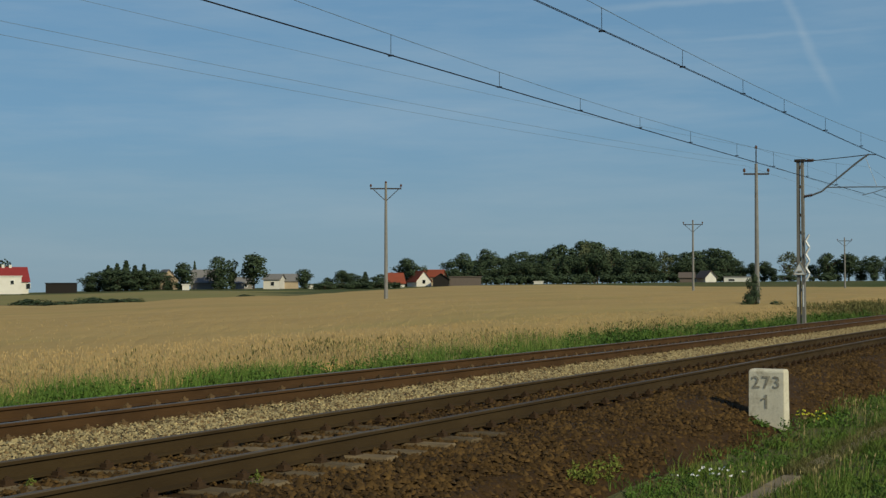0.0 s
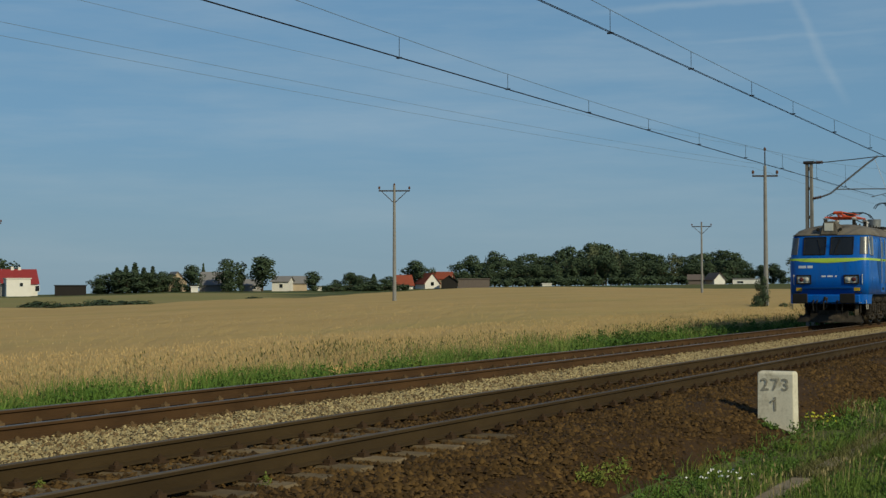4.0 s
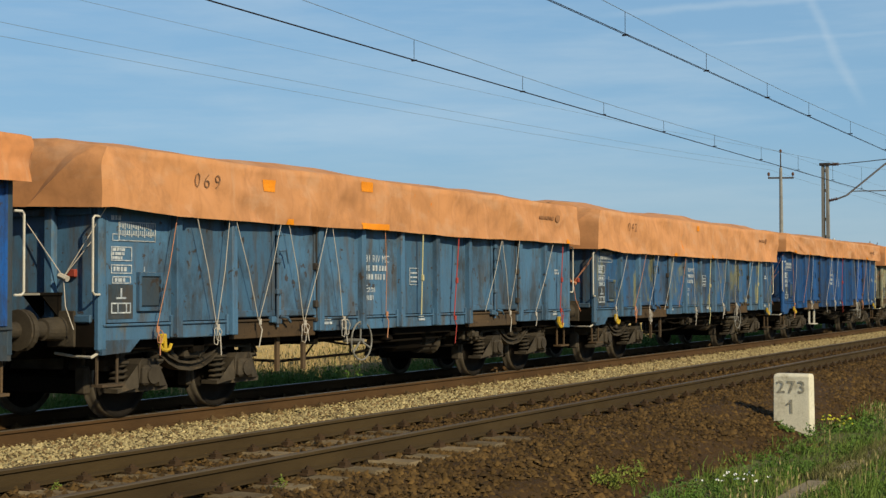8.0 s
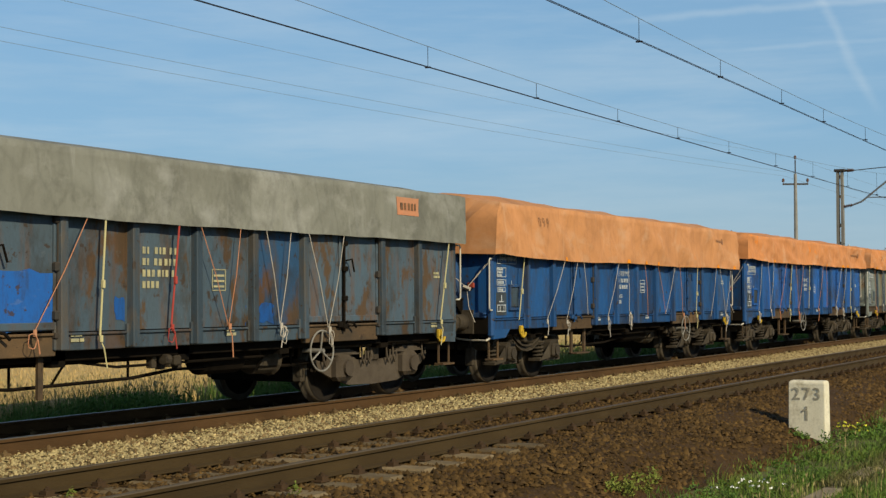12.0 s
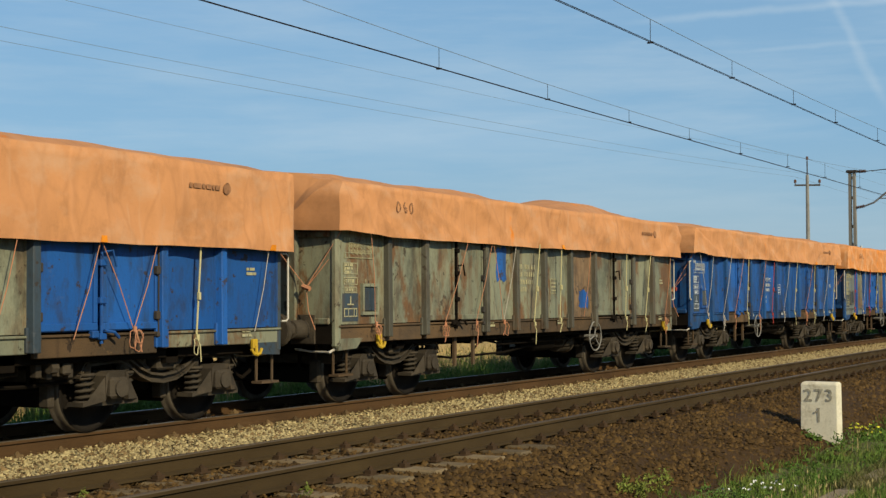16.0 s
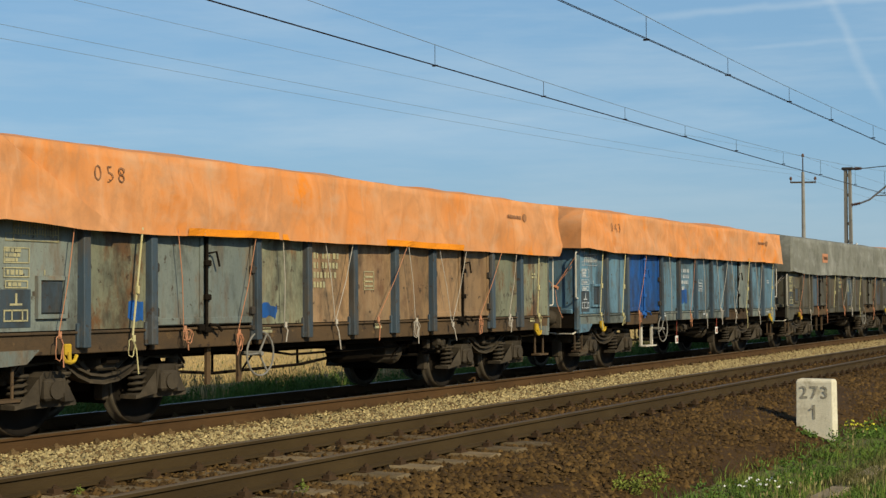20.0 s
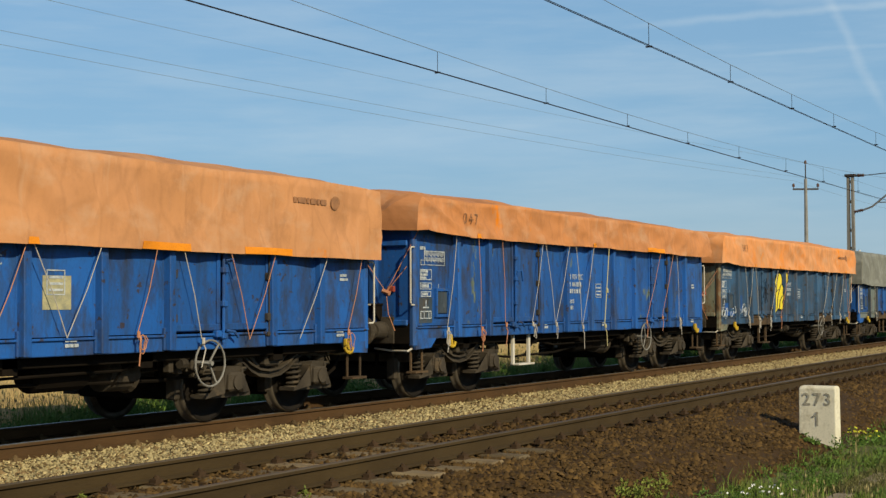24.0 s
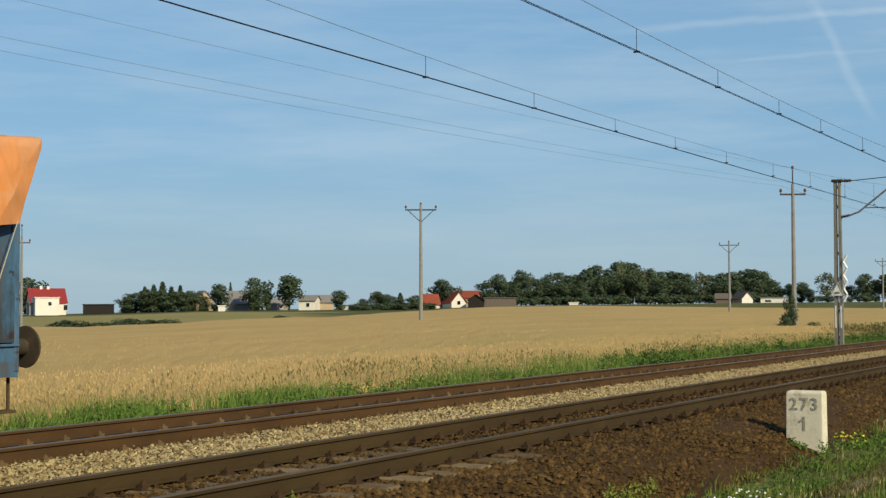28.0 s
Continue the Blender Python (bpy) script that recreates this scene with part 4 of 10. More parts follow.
M["yellow"] = mat("yellow", (0.48, 0.31, 0.02), 0.6, second=(0.26, 0.17, 0.03), amount=0.6, scale=8)
M["white_mark"] = mat("white_mark", (0.50, 0.52, 0.52), 0.8, second=(0.16, 0.20, 0.26), amount=0.95, scale=16, fine_amount=0.5, fine=70)
M["mark_faded"] = mat("mark_faded", (0.27, 0.30, 0.31), 0.8, second=(0.12, 0.15, 0.18), amount=0.9, scale=8, fine_amount=0.3, fine=60)
M["cream_mark"] = mat("cream_mark", (0.40, 0.36, 0.20), 0.8, second=(0.2, 0.2, 0.15), amount=0.9, scale=9, fine_amount=0.4, fine=90)
M["white_bar"] = mat("white_bar", (0.55, 0.52, 0.45), 0.6, second=(0.36, 0.32, 0.26), amount=0.7, scale=6)
M["rope_white"] = mat("rope_white", (0.42, 0.38, 0.33), 0.9, second=(0.4, 0.36, 0.3), fine_amount=0.2)
M["rope_orange"] = mat("rope_orange", (0.45, 0.19, 0.10), 0.9, second=(0.36, 0.22, 0.14), fine_amount=0.2)
M["strap_red"] = mat("strap_red", (0.34, 0.05, 0.04), 0.9, second=(0.35, 0.06, 0.05), fine_amount=0.2)
M["strap_yellow"] = mat("strap_yellow", (0.45, 0.40, 0.20), 0.9, second=(0.5, 0.46, 0.30), fine_amount=0.2)
M["black_mark"] = mat("black_mark", (0.07, 0.052, 0.04), 0.8, second=(0.26, 0.13, 0.06), amount=0.9, scale=14)
M["spray_black"] = mat("spray_black", (0.012, 0.012, 0.016), 0.8, second=(0.03, 0.03, 0.036), amount=0.8, scale=9)
M["stencil_ink"] = mat("stencil_ink", (0.15, 0.085, 0.05), 0.85, second=(0.33, 0.16, 0.075), amount=0.95, scale=11)
M["badge_ink"] = mat("badge_ink", (0.21, 0.105, 0.055), 0.85, second=(0.36, 0.17, 0.075), amount=0.9, scale=14)
M["teal_strip"] = mat("teal_strip", (0.02, 0.16, 0.14), 0.7, second=(0.03, 0.11, 0.10), amount=0.7, scale=4)
M["bright_strip"] = mat("bright_strip", (0.72, 0.24, 0.01), 0.7, second=(0.6, 0.2, 0.02), amount=0.7, scale=4)
M["graffiti_yellow"] = mat("graffiti_yellow", (0.72, 0.58, 0.03), 0.6, second=(0.6, 0.48, 0.05), amount=0.6, scale=3)
M["splash_white"] = mat("splash_white", (0.74, 0.74, 0.70), 0.7, second=(0.5, 0.5, 0.46), amount=0.8, scale=6, fine_amount=0.15)
M["hinge"] = mat("hinge", (0.035, 0.035, 0.034), 0.85, second=(0.06, 0.042, 0.028), amount=0.8, scale=8)
M["rag"] = mat("rag", (0.65, 0.64, 0.6), 0.9, second=(0.5, 0.46, 0.4), scale=10)


def sheet(name, base, fade, patch, lo=0.62, hi=0.7, wash=None, soil=0.78, grit=0.07, pale=(0.50, 0.31, 0.19)):
    """Weathered canvas: blotches, drips, and a net of paler and darker crease lines that stand out in relief."""
    m = mat(name, base, 0.8, second=fade, amount=1.0, scale=0.75, detail=8, fine=14, fine_amount=grit, third=patch, third_lo=lo, third_hi=hi, third_scale=0.55,
            bump=0.42, bump_scale=1.8, squash=(1.25, 1.0, 1.0), rand=0.06, spec=0.12, deep=0.05, grime=tuple(soil * c for c in fade), runs=wash)
    n, k = m.node_tree.nodes, m.node_tree.links
    b = n["Principled BSDF"]
    bp = b.inputs["Normal"].links[0].from_node
    rough_height, col = bp.inputs["Height"].links[0].from_socket, b.inputs["Base Color"].links[0].from_socket
    src = n["Mapping"].outputs["Vector"]

    def math_node(op, a, c):
        x = n.new("ShaderNodeMath")
        x.operation = op
        for sock, v in zip(x.inputs, (a, c)):
            if isinstance(v, float):
                sock.default_value = v
            else:
                k.new(v, sock)
        return x.outputs[0]

    def lines(scale, squeeze, lo2, hi2, bend):
        """Thin lines along the borders of bent cells."""
        nz, ad, mp, vo, rp = n.new("ShaderNodeTexNoise"), n.new("ShaderNodeVectorMath"), n.new("ShaderNodeMapping"), n.new("ShaderNodeTexVoronoi"), n.new("ShaderNodeMapRange")
        nz.inputs["Scale"].default_value, nz.inputs["Detail"].default_value = 1.3, 3.0
        ad.operation = "MULTIPLY_ADD"
        ad.inputs[1].default_value = (bend, bend, bend)
        mp.inputs["Scale"].default_value, mp.inputs["Rotation"].default_value = squeeze, (0, 0.35, 0)
        vo.feature = "DISTANCE_TO_EDGE"
        vo.inputs["Scale"].default_value = scale
        k.new(src, nz.inputs["Vector"])
        k.new(nz.outputs["Color"], ad.inputs[0])
        k.new(src, ad.inputs[2])
        k.new(ad.outputs["Vector"], mp.inputs["Vector"])
        k.new(mp.outputs["Vector"], vo.inputs["Vector"])
        k.new(vo.outputs["Distance"], rp.inputs["Value"])
        rp.inputs["From Min"].default_value, rp.inputs["From Max"].default_value = lo2, hi2
        rp.inputs["To Min"].default_value, rp.inputs["To Max"].default_value = 1.0, 0.0
        return rp.outputs["Result"]

    def band(squeeze, scale, lo2, hi2):
        mp, nz, rp = n.new("ShaderNodeMapping"), n.new("ShaderNodeTexNoise"), n.new("ShaderNodeMapRange")
        mp.inputs["Scale"].default_value, mp.inputs["Rotation"].default_value = squeeze, (0, -0.22, 0)
        nz.inputs["Scale"].default_value, nz.inputs["Detail"].default_value, nz.inputs["Roughness"].default_value = scale, 5.0, 0.6
        rp.inputs["From Min"].default_value, rp.inputs["From Max"].default_value = lo2, hi2
        k.new(src, mp.inputs["Vector"])
        k.new(mp.outputs["Vector"], nz.inputs["Vector"])
        k.new(nz.outputs["Fac"], rp.inputs["Value"])
        return rp.outputs["Result"]

    def over(a, c, f):
        x = n.new("ShaderNodeMixRGB")
        x.inputs["Color2"].default_value = (*c, 1)
        k.new(a, x.inputs["Color1"])
        k.new(f, x.inputs["Fac"])
        return x.outputs["Color"]

    big, small = lines(0.55, (1.3, 0.5, 0.75), 0.0, 0.055, 0.5), lines(1.9, (1.0, 0.6, 0.55), 0.0, 0.07, 0.25)
    folds, streak = band((1.1, 0.6, 0.5), 1.1, 0.3, 0.7), band((1.9, 1.0, 0.5), 1.0, 0.52, 0.74)
    height = math_node("ADD", math_node("MULTIPLY", rough_height, 0.55), math_node("MULTIPLY", folds, 0.45))
    height = math_node("ADD", height, math_node("ADD", math_node("MULTIPLY", big, 0.22), math_node("MULTIPLY", small, 0.07)))
    k.new(height, bp.inputs["Height"])
    col = over(col, tuple(min(0.8, 1.25 * c + 0.02) for c in fade), math_node("MULTIPLY", big, 0.30))
    col = over(col, tuple(0.62 * c for c in fade), math_node("MULTIPLY", small, 0.22))
    col = over(col, tuple(0.72 * c for c in fade), math_node("MULTIPLY", streak, 0.4))
    col = over(col, pale, math_node("MULTIPLY", band((0.8, 0.8, 1.7), 1.6, 0.52, 0.72), 0.55))
    col = over(col, pale, math_node("MULTIPLY", band((5.0, 1.0, 0.7), 1.0, 0.60, 0.72), 0.35))
    k.new(col, b.inputs["Base Color"])
    return m


TARP = {
    "o": sheet("tarpaulin_orange", (0.51, 0.205, 0.072), (0.45, 0.195, 0.082), (0.66, 0.19, 0.010), 0.62, 0.67),
    "q": sheet("tarpaulin_pale_orange", (0.51, 0.235, 0.097), (0.445, 0.208, 0.092), (0.62, 0.185, 0.015), 0.64, 0.68),
    "s": sheet("tarpaulin_bright_orange", (0.60, 0.215, 0.055), (0.52, 0.25, 0.115), (0.68, 0.20, 0.008), 0.58, 0.66, (0.60, 0.28, 0.12), 0.82),
    "w": sheet("tarpaulin_washed_orange", (0.60, 0.205, 0.04), (0.55, 0.24, 0.09), (0.68, 0.20, 0.008), 0.56, 0.66, (0.72, 0.46, 0.27), 0.9),
    "e": sheet("tarpaulin_grey", (0.195, 0.196, 0.168), (0.138, 0.138, 0.118), (0.255, 0.255, 0.23), 0.54, 0.68, None, 0.8, 0.14, (0.30, 0.30, 0.28)),
}
CACHE = {}


def once(key, make):
    if key not in CACHE:
        CACHE[key] = make()
    return CACHE[key]


# side fields: from, to, and whether a door leaf
FIELDS = [(0.66, 1.87, 0), (1.87, 2.92, 0), (2.92, 3.88, 1), (3.88, 4.84, 1), (4.84, 5.93, 0), (5.93, 7.02, 0), (7.02, 8.11, 0), (8.11, 9.20, 0),
          (9.20, 10.16, 1), (10.16, 11.12, 1), (11.12, 12.17, 0), (12.17, 13.38, 0)]
POSTS = [(1.87, 1), (2.92, 2), (4.84, 4), (5.93, 5), (7.02, 6), (8.11, 7), (9.20, 8), (11.12, 10), (12.17, 11)]
SIDE, LOW, TOP = -1.40, 1.12, 3.02


def panel_mesh(w, m):
    """A sheet-steel field with two pressed ribs."""
    bm = bmesh.new()
    line = [(0, 0.06), (0, 0), (0.045, 0), (0.055, -0.018), (0.085, -0.018), (0.095, 0), (w - 0.095, 0), (w - 0.085, -0.018), (w - 0.055, -0.018), (w - 0.045, 0), (w, 0), (w, 0.06)]
    a = [bm.verts.new((x, y, LOW)) for x, y in line]
    b = [bm.verts.new((x, y, TOP)) for x, y in line]
    for i in range(len(line)):
        j = (i + 1) % len(line)
        bm.faces.new((a[i], a[j], b[j], b[i]))
    bm.faces.new(a[::-1])
    bm.faces.new(b)
    return finish(bm, "side_panel", m)


def door_mesh(w, m):
    bm = bmesh.new()
    box(bm, 0.02, w - 0.02, -0.012, 0.06, LOW + 0.01, TOP, 0.006)
    box(bm, 0.04, w - 0.04, -0.04, 0.0, LOW + 0.02, LOW + 0.1, 0.008)
    box(bm, 0.04, 0.1, -0.035, 0.0, LOW + 0.1, TOP - 0.05, 0.006)
    box(bm, w - 0.1, w - 0.04, -0.035, 0.0, LOW + 0.1, TOP - 0.05, 0.006)
    return finish(bm, "door_leaf", m)


def latch_mesh(m):
    """Vertical locking bar with hinge lugs and handles."""
    bm = bmesh.new()
    rod(bm, (0, -0.045, LOW - 0.12), (0, -0.045, TOP - 0.1), 0.02, 8)
    for z in (LOW - 0.08, LOW + 0.3, LOW + 0.7, LOW + 1.05):
        box(bm, -0.05, 0.05, -0.085, -0.01, z, z + 0.07, 0.01)
    pipe(bm, [(0.0, -0.09, LOW + 0.02), (0.12, -0.12, LOW + 0.0), (0.2, -0.11, LOW - 0.06)], 0.018)
    pipe(bm, [(0.0, -0.08, LOW + 0.85), (0.1, -0.11, LOW + 0.87), (0.17, -0.1, LOW + 0.7)], 0.014)
    box(bm, -0.16, -0.06, -0.08, -0.01, LOW - 0.06, LOW + 0.02, 0.01)
    return finish(bm, "door_latch", m)


def hinge_mesh():
    """Three hinge lugs on a thin pin."""
    bm = bmesh.new()
    rod(bm, (0, -0.05, LOW - 0.05), (0, -0.05, TOP - 0.2), 0.012, 6)
    for z in (LOW + 0.12, LOW + 0.62, LOW + 1.12):
        box(bm, -0.05, 0.05, -0.075, -0.01, z, z + 0.1, 0.012)
    box(bm, -0.04, 0.04, -0.07, 0.0, LOW - 0.07, LOW - 0.01, 0.01)
    return finish(bm, "door_hinge", M["hinge"])


def post_mesh(m, low=0.93):
    """Pressed side post: narrow above, deeper towards its foot."""
    bm = bmesh.new()
    prof = [(-0.075, -0.02, low), (0.075, -0.02, low), (0.075, -0.02, TOP), (-0.075, -0.02, TOP)]
    a = [bm.verts.new((x * 0.68, d - (0.085 if z < 1.5 else 0.065), z)) for x, d, z in prof]
    b = [bm.verts.new((x * 1.0, 0.0, z)) for x, d, z in prof]
    for i in range(4):
        bm.faces.new((a[i], a[(i + 1) % 4], b[(i + 1) % 4], b[i]))
    bm.faces.new(a)
    bm.faces.new(b[::-1])
    bmesh.ops.bevel(bm, geom=list(bm.edges), offset=0.008, segments=1, affect="EDGES")
    box(bm, -0.09, 0.09, -0.045, 0.0, low, low + 0.26, 0.01)
    return finish(bm, "side_post", m)


def box_mesh(name, m, *q, bevel=0.0):
    bm = bmesh.new()
    box(bm, *q, bevel)
    return finish(bm, name, m)


def put_end(parent, c, at):
    """End wall with two upright ribs, cross ribs and a rounded corner post at each side."""
    w = piece("end_wall", once(("end", c), lambda: box_mesh("end_wall", P[c], 0, 0.06, -1.36, 1.36, 1.0, TOP, bevel=0.004)), parent, at)
    for y in (-0.72, 0.72):
        piece("upright_rib", once(("rib", c), lambda: box_mesh("upright_rib", P[c], -0.09, 0.0, -0.07, 0.07, 0.95, TOP, bevel=0.02)), w, pose(0, y, 0))
    for z in (1.12, 2.3):
        piece("cross_rib", once(("xrib", c), lambda: box_mesh("cross_rib", P[c], -0.05, 0.0, -1.3, 1.3, 0, 0.09, bevel=0.015)), w, pose(0, 0, z))
    for y in (-1.36, 1.36):
        piece("corner_post", once(("cpost", c), lambda: box_mesh("corner_post", P[c], -0.02, 0.1, -0.06, 0.06, 0.80, TOP, bevel=0.035)), w, pose(0, y, 0))
    return w


def wheel_mesh():
    bm = bmesh.new()
    prof = [(-0.09, 0.16), (-0.065, 0.18), (-0.03, 0.39), (-0.068, 0.405), (-0.072, 0.456), (0.0, 0.462), (0.045, 0.466), (0.06, 0.492), (0.075, 0.488), (0.078, 0.4), (0.03, 0.38), (0.0, 0.18), (0.09, 0.15)]
    lathe(bm, prof, (0, -0.75, 0), n=28)
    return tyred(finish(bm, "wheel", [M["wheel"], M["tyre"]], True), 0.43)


def tyred(me, r):
    """Bare steel on the tread and rim beyond a radius."""
    for f in me.polygons:
        if math.hypot(f.center.x, f.center.z) > r:
            f.material_index = 1
    return me


def axle_mesh():
    bm = bmesh.new()
    lathe(bm, [(-0.95, 0.06), (-0.7, 0.085), (0.7, 0.085), (0.95, 0.06)], (0, 0, 0), n=12)
    return finish(bm, "axle", M["wheel"], True)


def spring_mesh(r=0.095, z0=0.375, z1=0.64, turns=4):
    bm = bmesh.new()
    pts = []
    for i in range(turns * 7 + 1):
        a = i * math.tau / 7
        pts.append((r * math.cos(a), r * math.sin(a), z0 + (z1 - z0) * i / (turns * 7)))
    pipe(bm, pts, 0.021, 4)
    rod(bm, (0, 0, z0 - 0.04), (0, 0, z0), r + 0.03, 12)
    rod(bm, (0, 0, z1), (0, 0, z1 + 0.03), r + 0.03, 12)
    rod(bm, (0, 0, z1 + 0.03), (0, 0, 0.84), 0.075, 12)
    rod(bm, (0, 0, z0), (0, 0, z1), 0.05, 10)
    return finish(bm, "coil_spring", M["bogie"], True)


def bogie_frame_mesh():
    """Cast side frames that hang in a bow between the axles under a straight top bar, a bolster across the middle."""
    bm = bmesh.new()
    half = [(-1.34, 0.70, 0.62), (-1.24, 0.84, 0.74), (-0.72, 0.86, 0.77), (-0.55, 0.80, 0.70), (-0.40, 0.71, 0.60), (-0.22, 0.64, 0.53), (0.0, 0.615, 0.505)]
    line = half + [(-x, a, b) for x, a, b in half[-2::-1]]

    def strip(y0, y1, upper, lower):
        a = [[bm.verts.new((x, y, z)) for x, z in zip([p[0] for p in line], zs)] for zs in (upper, lower) for y in (y0, y1)]
        for i in range(len(line) - 1):
            bm.faces.new((a[0][i], a[0][i + 1], a[1][i + 1], a[1][i]))
            bm.faces.new((a[2][i], a[3][i], a[3][i + 1], a[2][i + 1]))
            bm.faces.new((a[0][i], a[2][i], a[2][i + 1], a[0][i + 1]))
            bm.faces.new((a[1][i], a[1][i + 1], a[3][i + 1], a[3][i]))
        for i in (0, len(line) - 1):
            bm.faces.new((a[0][i], a[1][i], a[3][i], a[2][i]))

    for s in (-1, 1):
        y = s * 1.05
        strip(y - 0.03, y + 0.03, [p[1] - 0.02 for p in line], [p[2] + 0.02 for p in line])
        strip(y - 0.09, y + 0.09, [p[1] for p in line], [p[1] - 0.028 for p in line])
        strip(y - 0.08, y + 0.08, [p[2] + 0.028 for p in line], [p[2] for p in line])
        box(bm, -0.66, 0.66, y - 0.06, y + 0.06, 0.875, 0.915, 0.008)
        for k in (-1, 1):
            rod(bm, (k * 0.52, y - 0.02, 0.88), (k * 0.20, y - 0.02, 0.66), 0.035, 5)
            rod(bm, (k * 0.30, y - 0.03, 0.90), (k * 0.30, y - 0.03, 0.70), 0.02, 6)
            pipe(bm, [(k * 0.34, y - 0.1, 0.83), (k * 0.42, y - 0.14, 0.95), (k * 0.36, y - 0.08, 1.02)], 0.018)
            box(bm, k * 0.9 - 0.17, k * 0.9 + 0.17, y - 0.11, y + 0.11, 0.83, 0.90, 0.02)
        box(bm, -0.15, 0.15, y - 0.12, y + 0.1, 0.66, 0.90, 0.025)
        for x in (-0.07, 0.07):
            rod(bm, (x, y - 0.12, 0.78), (x, y - 0.145, 0.78), 0.03, 6)
    box(bm, -0.25, 0.25, -1.0, 1.0, 0.55, 0.80, 0.03)
    for x in (-1.30, 1.30):
        box(bm, x - 0.05, x + 0.05, -1.0, 1.0, 0.56, 0.70, 0.02)
    return finish(bm, "bogie_frame", M["bogie"])


def axlebox_mesh():
    """Broad axle box with spring wings, a cover and its cap."""
    bm = bmesh.new()
    prof = [(-0.43, 0.315), (0.43, 0.315), (0.43, 0.36), (0.18, 0.37), (0.18, 0.64), (0.13, 0.69), (-0.13, 0.69), (-0.18, 0.64), (-0.18, 0.37), (-0.43, 0.36)]
    a = [bm.verts.new((x, -1.25 if abs(x) < 0.3 else -1.16, z)) for x, z in prof]
    b = [bm.verts.new((x, -0.92, z)) for x, z in prof]
    bmesh.ops.triangulate(bm, faces=[bm.faces.new(a), bm.faces.new(b[::-1])])
    for i in range(len(prof)):
        bm.faces.new((a[i], b[i], b[(i + 1) % len(prof)], a[(i + 1) % len(prof)]))
    box(bm, -0.14, 0.14, -1.30, -1.20, 0.39, 0.62, 0.03)
    rod(bm, (0, -1.28, 0.50), (0, -1.325, 0.50), 0.095, 14)
    return finish(bm, "axle_box", M["bogie"])


def brake_shoe_mesh():
    bm = bmesh.new()
    box(bm, -0.05, 0.05, -0.84, -0.68, 0.3, 0.62, 0.02)
    pipe(bm, [(0, -0.76, 0.6), (0.03, -0.76, 0.85)], 0.025)
    return finish(bm, "brake_block", M["bogie"])


def put_bogie(parent, u, plate=False):
    b = new("bogie")
    b.parent = parent
    b.location = (u, 0, 0)
    tagged(b, "cast-steel bogie grey with brake dust")
    if plate:
        piece("bogie_frame", once("plateframe", plate_frame_mesh), b)
    else:
        piece("bogie_frame", once("bframe", bogie_frame_mesh), b)
    piece("bolster", once("bolster", bolster_mesh), b)
    for x in (-0.9, 0.9):
        piece("axle", once("axle", axle_mesh), b, pose(x, 0, 0.462))
        for rz in (0, 180):
            piece("wheel", once("wheels", wheel_mesh), b, pose(x, 0, 0.462, 0, 0, rz))
        for s, rz in ((-1, 0), (1, 180)):
            if plate:
                piece("axle_box", once("abox2", axlebox_plain), b, pose(x, 0, 0, 0, 0, rz))
                continue
            piece("axle_box", once("abox", axlebox_mesh), b, pose(x, 0, 0, 0, 0, rz))
            for d in (-0.30, 0.30):
                piece("coil_spring", once("spring", spring_mesh), b, pose(x + d, s * 1.05, 0))
        for d in (-0.56, 0.56):
            piece("brake_block", once("shoe", brake_shoe_mesh), b, pose(x + d * 1.0, 0, 0))
    return b


def bolster_mesh():
    """Cross-beam of the bogie with the brake beams hung before and behind it."""
    bm = bmesh.new()
    box(bm, -0.30, 0.30, -0.66, 0.66, 0.40, 0.88, 0.03)
    for s in (-1, 1):
        box(bm, min(s * 0.34, s * 0.42), max(s * 0.34, s * 0.42), -0.78, 0.78, 0.26, 0.44, 0.02)
        box(bm, min(s * 1.38, s * 1.46), max(s * 1.38, s * 1.46), -0.78, 0.78, 0.30, 0.50, 0.02)
        for y in (-0.45, 0.45):
            rod(bm, (s * 0.38, y, 0.42), (s * 0.30, y, 0.80), 0.03, 6)
            rod(bm, (s * 1.42, y, 0.46), (s * 1.36, y, 0.92), 0.03, 6)
    rod(bm, (-1.4, 0.0, 0.36), (1.4, 0.0, 0.36), 0.035, 6)
    # near-black, so the shade behind the wheels is in the colour
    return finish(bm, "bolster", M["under"])


